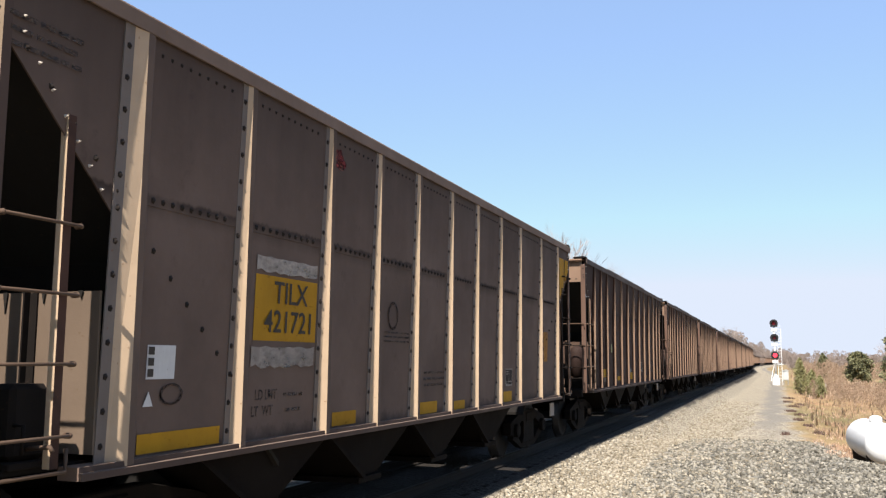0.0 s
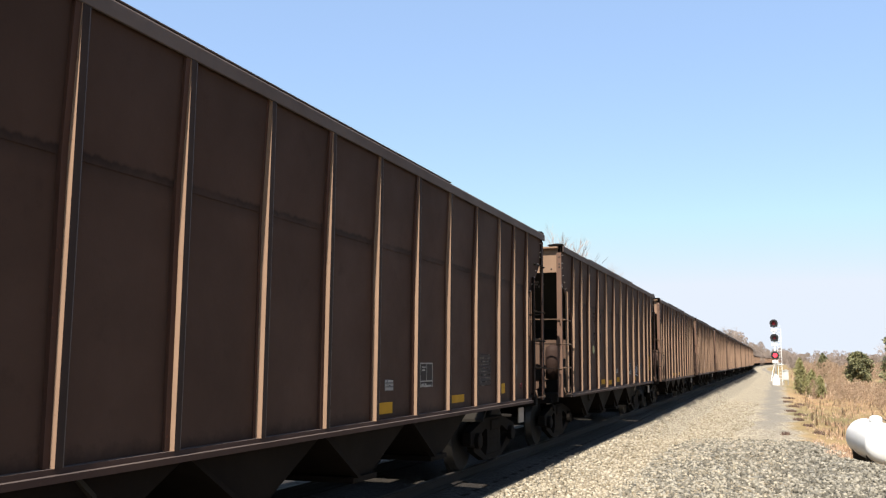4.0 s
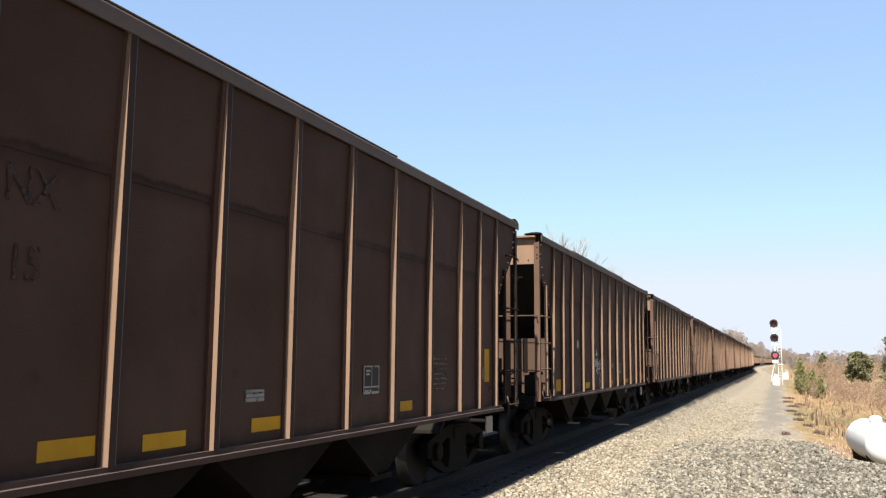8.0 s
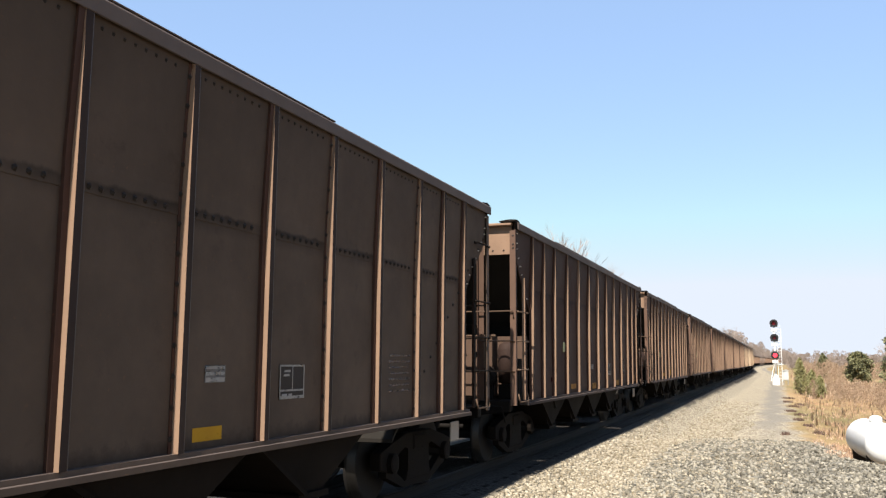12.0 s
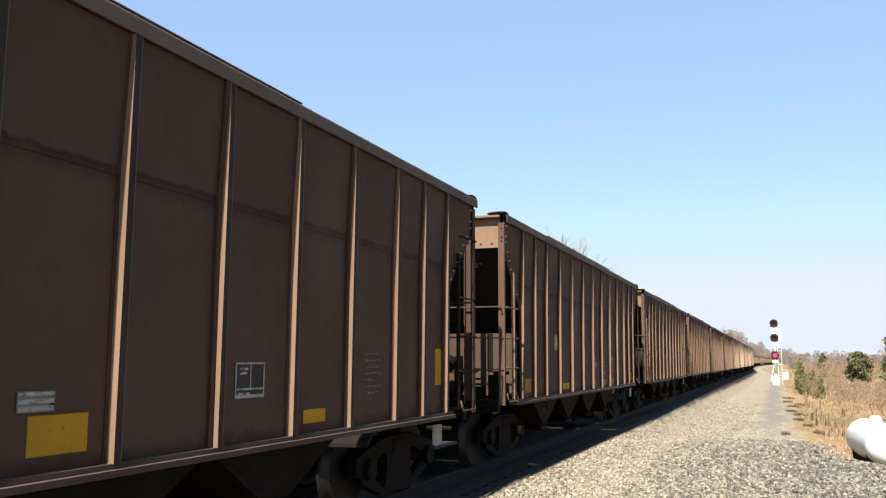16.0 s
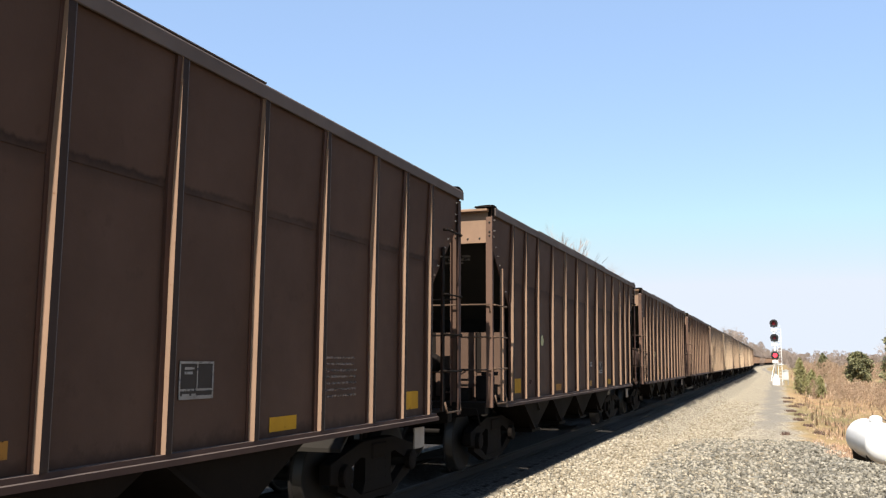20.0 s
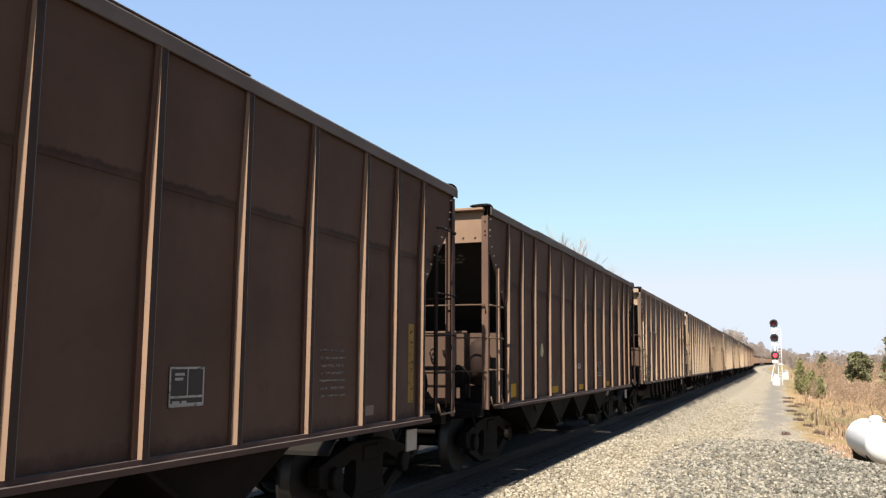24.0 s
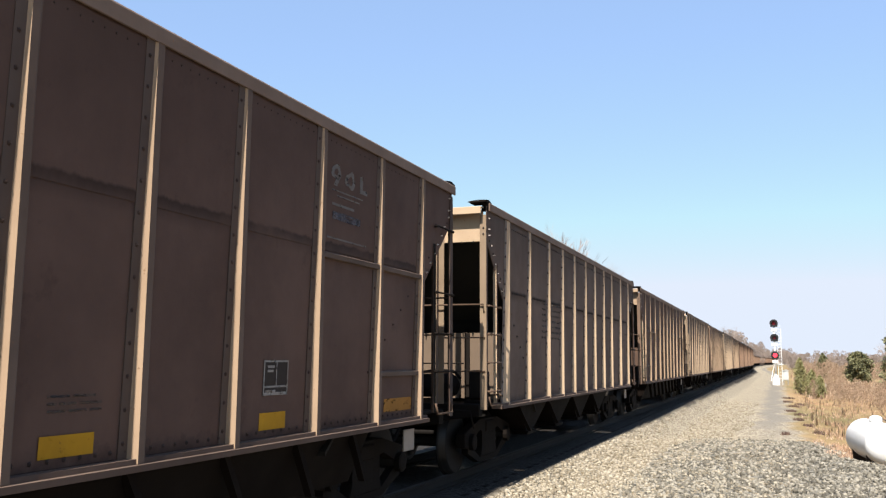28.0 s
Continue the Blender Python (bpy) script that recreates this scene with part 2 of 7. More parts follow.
def ground_mat():
    """Tan limestone ballast by the track, grey rock on the bank, dirt track and dry grass beyond, by place across the line."""
    m = Mat("ground_mix", (0.3, 0.27, 0.22), 0.95)
    v = m.coords()
    sep = m.node("ShaderNodeSeparateXYZ")
    m.link(v, sep.inputs[0])
    big = m.noise(v, 0.35, 4.0)
    vor = m.node("ShaderNodeTexVoronoi", Scale=16.0)
    m.link(v, vor.inputs["Vector"])
    stone = m.node("ShaderNodeSeparateColor")
    m.link(vor.outputs["Color"], stone.inputs[0])
    tan = m.ramp(stone.outputs[0], [(0.0, (0.1349, 0.11, 0.0781)), (0.5, (0.252, 0.213, 0.1562)), (1.0, (0.3834, 0.3372, 0.2591))])
    grey = m.ramp(stone.outputs[0], [(0.0, (0.05325, 0.04828, 0.03905)), (0.55, (0.1349, 0.1242, 0.1029)), (1.0, (0.2556, 0.2343, 0.1917))])
    attr = m.node("ShaderNodeAttribute")
    attr.attribute_name = "kind"
    k = m.node("ShaderNodeSeparateColor")
    m.link(attr.outputs["Color"], k.inputs[0])
    fine = m.noise(v, 9.0, 6.0, 0.75)
    dirt = m.ramp(fine, [(0.3, (0.1328, 0.1176, 0.09962)), (0.7, (0.2052, 0.184, 0.1569))])
    grass = m.ramp(m.noise(v, 1.7, 6.0, 0.75), [(0.3, (0.1562, 0.0994, 0.0497)), (0.5, (0.2698, 0.1775, 0.0852)), (0.72, (0.355, 0.252, 0.1349))])
    green = m.ramp(fine, [(0.3, (0.0355, 0.05325, 0.0142)), (0.7, (0.0781, 0.0994, 0.0284))])
    c = m.mix(k.outputs[0], tan, grey)
    c = m.mix(k.outputs[1], c, dirt)
    far = m.mix(m.ramp(m.noise(v, 0.03, 3.0), [(0.45, 0.0), (0.6, 0.55)]), grass, green)
    lawn = m.node("ShaderNodeMath")
    lawn.operation = "MULTIPLY_ADD"
    lawn.inputs[1].default_value, lawn.inputs[2].default_value = -0.05, -0.5
    m.link(sep.outputs[0], lawn.inputs[0])
    far = m.mix(m.ramp(lawn.outputs[0], [(0.3, 0.0), (0.6, 0.85)]), far, green)      # green grass on the house's side of the line
    c = m.mix(k.outputs[2], c, far)
    # This attribute paints the shade under and beside the train into the ground.
    coal = m.node("ShaderNodeAttribute")
    coal.attribute_name = "coal"
    c = m.mix(coal.outputs["Fac"], c, m.ramp(stone.outputs[0], [(0.0, (0.012, 0.0098, 0.0083)), (1.0, (0.023, 0.0185, 0.0155))]))
    m.paint(c)
    h = m.mix(k.outputs[2], vor.outputs["Distance"], fine)
    m.bump(h, 0.8, 0.04)
    return m.m


M_GROUND = ground_mat()


def stone_mat(name, lo, mid, hi):
    m = Mat(name, mid, 0.92)
    g = m.node("ShaderNodeNewGeometry")
    c = m.ramp(g.outputs["Random Per Island"], [(0.0, lo), (0.5, mid), (1.0, hi)])
    f = m.noise(m.coords(), 60.0, 3.0)
    m.paint(m.mix(m.ramp(f, [(0.3, 0.0), (0.8, 0.5)]), c, lo))
    return m.m


M_STONE_TAN = stone_mat("tan_limestone", (0.1349, 0.11, 0.0781), (0.2733, 0.2343, 0.1739), (0.426, 0.3799, 0.3017))
M_STONE_GREY = stone_mat("grey_limestone", (0.06745, 0.06035, 0.04757), (0.1739, 0.1576, 0.1278), (0.3479, 0.316, 0.2591))
M_RAIL = Mat("rusty_rail", (0.010, 0.0076, 0.0062), 0.9, 0.0).m
M_RAILTOP = Mat("dull_rail_head", (0.028, 0.024, 0.022), 0.75, 0.2).m
M_TIE = steel("creosoted_tie", (0.018, 0.0146, 0.0123), (0.014, 0.0115, 0.0098), (0.017, 0.014, 0.011), 0.95, gloss=0.02)


# ---- mesh helpers ----
def box_bm(bm, x0, x1, y0, y1, z0, z1):
    """A block between two corners."""
    vs = [bm.verts.new(p) for p in ((x0, y0, z0), (x1, y0, z0), (x1, y1, z0), (x0, y1, z0), (x0, y0, z1), (x1, y0, z1), (x1, y1, z1), (x0, y1, z1))]
    for f in ((0, 3, 2, 1), (4, 5, 6, 7), (0, 1, 5, 4), (1, 2, 6, 5), (2, 3, 7, 6), (3, 0, 4, 7)):
        bm.faces.new([vs[i] for i in f])
    return vs


def prism_bm(bm, outline, axis, a, b):
    """A solid from a closed 2D outline, drawn out along an axis from a to b."""
    def at(p, t):
        return {"x": (t, p[0], p[1]), "y": (p[0], t, p[1]), "z": (p[0], p[1], t)}[axis]
    lo = [bm.verts.new(at(p, a)) for p in outline]
    hi = [bm.verts.new(at(p, b)) for p in outline]
    n = len(outline)
    bm.faces.new(lo)
    bm.faces.new(list(reversed(hi)))
    for i in range(n):
        bm.faces.new((lo[i], hi[i], hi[(i + 1) % n], lo[(i + 1) % n]))


def tube_bm(bm, pts, r, n=8, r_end=None):
    """A round bar along points."""
    pts = [Vector(p) for p in pts]
    rings = []
    for i, p in enumerate(pts):
        d = (pts[min(i + 1, len(pts) - 1)] - pts[max(i - 1, 0)]).normalized()
        side = d.cross(Vector((0, 0, 1)))
        if side.length < 0.05:
            side = d.cross(Vector((1, 0, 0)))
        side.normalize()
        up = side.cross(d)
        rr = r if r_end is None else r + (r_end - r) * i / max(1, len(pts) - 1)
        rings.append([bm.verts.new(p + (side * math.cos(2 * math.pi * k / n) + up * math.sin(2 * math.pi * k / n)) * rr) for k in range(n)])
    for a, b in zip(rings, rings[1:]):
        for k in range(n):
            bm.faces.new((a[k], a[(k + 1) % n], b[(k + 1) % n], b[k]))
    bm.faces.new(list(reversed(rings[0])))
    bm.faces.new(rings[-1])


def lathe_bm(bm, profile, axis="x", centre=(0, 0, 0), n=24):
    """A turned solid: profile rows are (distance along the axis, radius)."""
    rings = []
    for a, r in profile:
        ring = []
        for k in range(n):
            u, w = r * math.cos(2 * math.pi * k / n), r * math.sin(2 * math.pi * k / n)
            p = {"x": (a, u, w), "y": (u, a, w), "z": (u, w, a)}[axis]
            ring.append(bm.verts.new(Vector(p) + Vector(centre)))
        rings.append(ring)
    for a, b in zip(rings, rings[1:]):
        for k in range(n):
            bm.faces.new((a[k], a[(k + 1) % n], b[(k + 1) % n], b[k]))
    bm.faces.new(list(reversed(rings[0])))
    bm.faces.new(rings[-1])


def mesh_of(name, bm, mat, bevel=0.0, smooth=False):
    if bevel:
        bmesh.ops.bevel(bm, geom=bm.edges[:], offset=bevel, segments=1, affect="EDGES", clamp_overlap=True)
    bmesh.ops.recalc_face_normals(bm, faces=bm.faces[:])
    me = bpy.data.meshes.new(name)
    bm.to_mesh(me)
    bm.free()
    for mm in (mat if isinstance(mat, (list, tuple)) else [mat]):
        me.materials.append(mm)
    if smooth:
        me.polygons.foreach_set("use_smooth", [True] * len(me.polygons))
    return me


def part(name, bm, mat, parent, label="", bevel=0.0, smooth=False, at=None):
    """One mesh object under a thing or part. bm may be a finished mesh."""
    me = bm if isinstance(bm, bpy.types.Mesh) else mesh_of(name, bm, mat, bevel, smooth)
    ob = new(name, me)
    ob.parent = parent
    if at is not None:
        ob.matrix_basis = at
    if label:
        tagged(ob, label)
    return ob


def box_mesh(name, mat, x0, x1, y0, y1, z0, z1, bevel=0.0):
    bm = bmesh.new()
    box_bm(bm, x0, x1, y0, y1, z0, z1)
    return mesh_of(name, bm, mat, bevel)


def empty(name, m=None):
    ob = new(name)
    ob.empty_display_size = 0.3
    if m is not None:
        ob.matrix_basis = m
    return ob


# ---- the line of the track: straight, then a slow S far off ----
HEADINGS = ((-500.0, 0.0), (150.0, 0.0), (210.0, -0.035), (330.0, -0.010), (420.0, 0.010), (560.0, 0.030), (700.0, 0.045), (1400.0, 0.045))
_ys = np.arange(-500.0, 1400.0, 2.0)
_hs = np.interp(_ys, [h[0] for h in HEADINGS], [h[1] for h in HEADINGS])
_ls = np.concatenate([[0.0], np.cumsum((_hs[1:] + _hs[:-1]) * 0.5 * 2.0)])


def side_of(y):
    """How far the track's middle lies to the right of its first straight."""
    return float(np.interp(y, _ys, _ls))


def heading(y):
    return float(np.interp(y, _ys, _hs))


# ---- ground ----
def smooth01(a, b, v):
    t = np.clip((v - a) / (b - a), 0, 1)
    return t * t * (3 - 2 * t)


def ground_z(x, y):
    """Height of the ground, x and y as arrays."""
    u = x - np.interp(y, _ys, _ls)
    far = smooth01(21.0, 33.0, y)
    right = np.where(u > 0, 1.0, 0.0)
    # ballast shoulder: falls away from the track, less so on the gravel by the camera
    foot = -0.85 * far + -0.40 * (1 - far)
    wide = 0.55 * smooth01(24.0, 115.0, y)
    z = -0.19 + (foot + 0.19) * smooth01(1.25, 2.3, np.abs(u) - wide) * right + (-0.75 + 0.19) * smooth01(1.7, 3.3, np.abs(u)) * (1 - right)
    # ground raised between the rails covers all but the ends of the ties
    z = z + 0.009 * (1 - smooth01(1.08, 1.20, np.abs(u)))
    # bank down to the grass
    edge = 6.0 + 3.2 * (1 - smooth01(16.0, 23.0, y))
    z = z + (-0.45 + 0.25 * far) * smooth01(edge, edge + 2.0, u)
    z = z - 0.5 * smooth01(9.0, 40.0, np.abs(u)) + 0.9 * smooth01(60.0, 400.0, np.abs(u))
    return z


def make_ground():
    def axis(near, step, far, grow):
        a, v, s = [0.0], 0.0, step
        while v < far:
            if v > near:
                s *= grow
            v += s
            a.append(v)
        return a
    px = axis(9.0, 0.16, 3500.0, 1.22)
    nx = axis(4.0, 0.3, 3500.0, 1.3)
    xs = np.array([-v for v in reversed(nx[1:])] + px)
    py = axis(46.0, 0.25, 4500.0, 1.09)
    ny = axis(6.0, 0.6, 900.0, 1.3)
    ys = np.array([-v for v in reversed(ny[1:])] + py)
    X, Y = np.meshgrid(xs, ys)
    X = X + np.interp(Y, _ys, _ls) * np.exp(-np.abs(X) / 60.0)
    Z = ground_z(X, Y)
    rng = np.random.default_rng(4)
    near = (np.abs(X - 4) < 16) & (Y < 60)
    Z = Z + np.where(near & (X > 1.8), rng.normal(0, 0.012, X.shape), 0)
    u = X - np.interp(Y, _ys, _ls)
    wob = 0.25 * np.sin(Y * 0.7) + 0.2 * np.sin(Y * 1.9 + 1)
    far = smooth01(22, 34, Y)
    near2 = 3.2 * (1 - smooth01(16.0, 23.0, Y))
    grey = smooth01(2.6, 3.6, u + wob) * (1 - smooth01(27, 30, Y)) * (1 - smooth01(7.4 + near2, 8.0 + near2, u + wob))
    dirt = 0.9 * smooth01(4.25, 4.95, u + wob * 0.8) * smooth01(26, 44, Y + 3 * wob) * (1 - smooth01(5.35, 5.95, u + wob))
    grass = np.maximum(smooth01(5.7 + 0.5 * (1 - far) + near2, 6.3 + 0.5 * (1 - far) + near2, u + wob * 0.7), smooth01(14.0, 18.0, -u + wob))
    ny_, nx_ = X.shape
    verts = np.stack([X, Y, Z], -1).reshape(-1, 3)
    idx = np.arange(ny_ * nx_).reshape(ny_, nx_)
    faces = np.stack([idx[:-1, :-1], idx[:-1, 1:], idx[1:, 1:], idx[1:, :-1]], -1).reshape(-1, 4)
    me = bpy.data.meshes.new("ground")
    me.from_pydata(verts.tolist(), [], faces.tolist())
    col = me.color_attributes.new("kind", "FLOAT_COLOR", "POINT")
    data = np.ones((verts.shape[0], 4), dtype=np.float32)
    data[:, 0], data[:, 1], data[:, 2] = grey.ravel(), dirt.ravel(), grass.ravel()
    col.data.foreach_set("color", data.ravel())
    # Painted shade: its right edge lies where the train's shadow ends.
    coal = me.attributes.new("coal", "FLOAT", "POINT")
    coal.data.foreach_set("value", (1 - smooth01(1.46, 1.64, u + wob * 0.10 - 0.55 * smooth01(24.0, 115.0, Y)) * (u > 0) - 0.9 * smooth01(13.0, 20.0, -u + wob) * (u < 0)).astype(np.float32).ravel())
    me.polygons.foreach_set("use_smooth", [True] * len(me.polygons))
    me.materials.append(M_GROUND)
    ob = new("ground", me)
    tagged(ob, "tan limestone ballast, grey rock and dry grass beside the railway", "ground", kind="structure")


make_ground()


# ---- track ----
RAIL_OUTLINE = ((-0.075, -0.17), (0.075, -0.17), (0.075, -0.155), (0.012, -0.135), (0.012, -0.045), (0.036, -0.03), (0.036, -0.004), (0.028, 0.0), (-0.028, 0.0), (-0.036, -0.004), (-0.036, -0.03), (-0.012, -0.045), (-0.012, -0.135), (-0.075, -0.155))


def make_rails():
    ys = list(np.arange(-120, 150, 30.0)) + list(np.arange(150, 1000, 10.0))
    for s in (-1, 1):
        bm = bmesh.new()
        rows = []
        for y in ys:
            c = side_of(y) + s * 0.755
            rows.append([bm.verts.new((c + p[0], y, p[1])) for p in RAIL_OUTLINE])
        n = len(RAIL_OUTLINE)
        for a, b in zip(rows, rows[1:]):
            for k in range(n):
                f = bm.faces.new((a[k], a[(k + 1) % n], b[(k + 1) % n], b[k]))
                f.material_index = 1 if k in (7,) else 0
        ob = new("rail", mesh_of("rail", bm, [M_RAIL, M_RAILTOP]))
        tagged(ob, "rust-brown steel rail with a bright worn head", "rail", "rails of the track", "structure")


make_rails()


# ---- hopper cars ----
HALF = 7.07          # half the body's length
W = 1.52             # half the width over the posts
WS = 1.455           # half the width over the side sheets
WT = 1.548           # half the width over the top chords: the sides lean out
TOP, CHORD = 3.938, 3.808
SILL0, SILL1 = 0.955, 1.035
BAND = 3.442         # lower edge of the end sheet
GAP_PITCH = 15.634
CORNER = 7.035


def lean(grey, z):
    """How far the side sheet stands out at a height: the sides lean out towards the top chord."""
    if grey:
        return -0.022 + 0.084 * (z - 1.0) / 2.8
    return 0.006 * (min(z, 2.90) - 1.0) / 1.9 + 0.042 * max(0.0, z - 2.90) / 0.90


def face_out(z):
    """The post's outer face."""
    return W - WS + 0.003 + (WT - W - 0.008) * (z - 1.06) / 2.77


def leaned(bm, grey):
    for v in bm.verts:
        v.co.x += lean(grey, v.co.z)
    return bm


def post_mesh(name, mat, wide, grey, flange=0.0, pad=0.010, up=0.0, slant=0.0):
    """A pressed side post: a hat section with an upright face before the leaning sheet, on a backing strip."""
    bm = bmesh.new()
    z0, z1 = (SILL0 + 0.047 if grey else SILL1), CHORD + up + 0.01
    h = wide / 2

    def ring(z):
        a, d = lean(grey, z), face_out(z)
        e = min(a + pad, d - 0.004)
        pts = ((-h - slant - flange, a), (-h - slant - flange, e), (-h - slant, e), (-h * 0.97, d), (h * 0.90 - 0.009, d), (h * 0.93, d - 0.003), (h, a + 0.010), (h + 0.022, a + 0.010), (h + 0.022, a))
        return [bm.verts.new((p[1], p[0], z)) for p in pts]
    rows = [ring(z0), ring(2.90), ring(z1)]
    for a, b in zip(rows, rows[1:]):
        for k in range(9):
            f = bm.faces.new((a[k], a[(k + 1) % 9], b[(k + 1) % 9], b[k]))
            f.material_index = 1 if k in (2, 5) else 2 if k in (0, 1) else 3 if k == 4 else 0     # webs painted pale as if sunlit, the far edge as a thin highlight
    bm.faces.new(rows[0])
    bm.faces.new(list(reversed(rows[-1])))
    return mesh_of(name, bm, mat)


def tone_ends(me, side, end):
    """Faces that look fore and aft get a lighter paint as if sunlit, the others the body's darker paint."""
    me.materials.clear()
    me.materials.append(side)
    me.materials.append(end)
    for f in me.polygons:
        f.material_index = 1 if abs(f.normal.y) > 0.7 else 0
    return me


def rivet_mesh(name, spots, mat, r=0.014, out=0.01, axis="x"):
    """Small round-headed rivets in one part."""
    bm = bmesh.new()
    for p in spots:
        q = Vector(p)
        n = 5
        d = Vector((1, 0, 0)) if axis == "x" else Vector((0, -1, 0))
        e = Vector((0, 1, 0)) if axis == "x" else Vector((1, 0, 0))
        tip = bm.verts.new(q + d * out)
        ring = [bm.verts.new(q + (e * math.cos(2 * math.pi * k / n) + Vector((0, 0, 1)) * math.sin(2 * math.pi * k / n)) * r) for k in range(n)]
        for k in range(n):
            bm.faces.new((ring[k], ring[(k + 1) % n], tip))
    return mesh_of(name, bm, mat)


class Kind:
    """The meshes that cars of one build share."""

    def __init__(self, tag, body, posts, post_mat, wide, flange, rivets, under, ribs=(), slant=0.0):
        self.posts = posts
        up = self.up = {"grey": 0.045, "rib": 0.012}.get(tag, 0.0)      # the grey builds stand a little higher
        self.body_mat, self.post_mat, self.ribs, self.rivets, self.under = body, post_mat, ribs, rivets, under
        grey = self.grey = post_mat is M_GREY_POST
        diag_y, diag_z = CORNER + 0.034, 3.44
        outline = [(-6.03, 0.98), (6.10, 0.98), (6.10, 2.50), (diag_y, diag_z), (diag_y, TOP - 0.02), (-diag_y, TOP - 0.02), (-diag_y, diag_z), (-6.03, 2.50)]
        bm = bmesh.new()
        prism_bm(bm, outline, "x", WS - 0.012, WS)
        # the weld seam across the sheets
        box_bm(bm, WS, WS + 0.006, -6.03, 6.10, 2.86 if not rivets else 2.70, CHORD)
        bmesh.ops.bisect_plane(bm, geom=bm.verts[:] + bm.edges[:] + bm.faces[:], plane_co=(0, 0, 2.90), plane_no=(0, 0, 1))
        leaned(bm, grey)
        self.side = mesh_of("side_sheet", bm, M_RIB_SHEET if tag == "rib" else {M_BROWN: M_BROWN_SHEET, M_UMBER: M_UMBER_SHEET, M_DARK: M_DARK_SHEET, M_GREY: M_GREY_SHEET, M_TAN: M_TAN_SHEET}[body])
        web = M_RIB_WEB if tag == "rib" else M_FRAME_GREY if post_mat is M_GREY_POST else M_FRAME
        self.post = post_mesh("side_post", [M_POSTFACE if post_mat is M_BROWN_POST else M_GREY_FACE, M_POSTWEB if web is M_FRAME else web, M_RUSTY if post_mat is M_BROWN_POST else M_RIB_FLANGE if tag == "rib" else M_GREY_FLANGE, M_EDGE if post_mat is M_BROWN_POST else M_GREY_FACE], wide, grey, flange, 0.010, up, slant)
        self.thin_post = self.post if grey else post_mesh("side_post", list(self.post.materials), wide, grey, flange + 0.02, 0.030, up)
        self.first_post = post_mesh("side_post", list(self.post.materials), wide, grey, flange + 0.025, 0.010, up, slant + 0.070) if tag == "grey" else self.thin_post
        bm = bmesh.new()
        prism_bm(bm, ((WT - 0.020, CHORD), (WT, CHORD), (WT, TOP - 0.02), (WT - 0.020, TOP), (WS - 0.05, TOP), (WS - 0.05, TOP - 0.016), (WT - 0.020, TOP - 0.016)), "y", -HALF + 0.065, HALF + 0.065)
        bm.transform(pose(0, 0, up))
        self.chord = mesh_of("top_chord", bm, post_mat, 0.004)
        bm = bmesh.new()
        prism_bm(bm, ((WS - 0.1, SILL0), (W + 0.02, SILL0), (W + 0.02, SILL0 + 0.042), (W - 0.006, SILL0 + 0.046), (W - 0.008, SILL1), (WS - 0.1, SILL1)), "y", -6.345, 6.25)
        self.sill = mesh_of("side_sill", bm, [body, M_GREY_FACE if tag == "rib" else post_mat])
        # Top and near end faces take a lighter paint, as if sunlit.
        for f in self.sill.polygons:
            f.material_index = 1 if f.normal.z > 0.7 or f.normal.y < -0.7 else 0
        bm = bmesh.new()
        if grey:
            prism_bm(bm, ((-CORNER - 0.175, 3.79), (-CORNER - 0.175, 3.90), (-CORNER + 0.06, 3.915), (-CORNER + 0.06, 3.90), (-CORNER - 0.155, 3.885), (-CORNER - 0.155, 3.79)), "x", -1.47, 1.47)
        else:
            prism_bm(bm, ((-CORNER - 0.115, 3.868), (-CORNER - 0.115, 3.91), (-CORNER + 0.06, 3.93), (-CORNER + 0.06, 3.868)), "x", -1.455, 1.455)
        self.endchord = mesh_of("end_chord", bm, web, 0.008)
        bm = bmesh.new()
        box_bm(bm, -WS, WS, -CORNER - 0.012, -CORNER, BAND, 3.875)
        box_bm(bm, -WS, WS, -CORNER - 0.012, -CORNER + 0.07, BAND - 0.036, BAND)
        self.band = mesh_of("end_sheet", bm, web)
        bm = bmesh.new()
        prism_bm(bm, ((-CORNER, BAND), (-CORNER + 0.02, BAND + 0.02), (-3.9, 0.82), (-3.9, 0.78)), "x", -1.0, 1.0)
        for v in bm.verts:
            v.co.x *= WS + lean(grey, v.co.z) - (0.016 if grey else 0.046)
        self.slope = mesh_of("slope_sheet", bm, M_COAL)
        bm = bmesh.new()
        box_bm(bm, -WS + 0.012, WS - 0.012, -CORNER + 0.87, -CORNER + 0.89, 1.09, 2.10)
        self.bulk = mesh_of("bulkhead", bm, M_BULK_GREY if tag == "grey" else M_BULK)
        # Black sheet added where only shade shows in the void over the bulkhead.
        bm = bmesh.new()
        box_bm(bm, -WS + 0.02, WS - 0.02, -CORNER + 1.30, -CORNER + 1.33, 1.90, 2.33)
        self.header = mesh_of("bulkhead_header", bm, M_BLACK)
        bm = bmesh.new()
        prism_bm(bm, ((-0.056, -0.05), (0.042, -0.05), (0.042, 0.012), (0.029, 0.012), (0.029, -0.037), (-0.056, -0.037)), "z", 0.98, CHORD - 0.02)
        for z0, z1 in ((3.30, CHORD - 0.01),):
            a, b = WS + lean(grey, z0) - (W - 0.045), WS + lean(grey, z1) - (W - 0.045)
            prism_bm(bm, ((0.038, z0), (a, z0 + 0.07), (b, z1), (0.038, z1)), "y", -0.034, -0.022)
        self.corner = tone_ends(mesh_of("corner_post", bm, web), body, M_ENDGREY if tag == "grey" else M_RIB_END if tag == "rib" else M_ENDFRAME)
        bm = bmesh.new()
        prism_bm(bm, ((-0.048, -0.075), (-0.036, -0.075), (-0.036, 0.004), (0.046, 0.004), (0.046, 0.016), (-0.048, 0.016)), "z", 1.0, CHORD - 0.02)
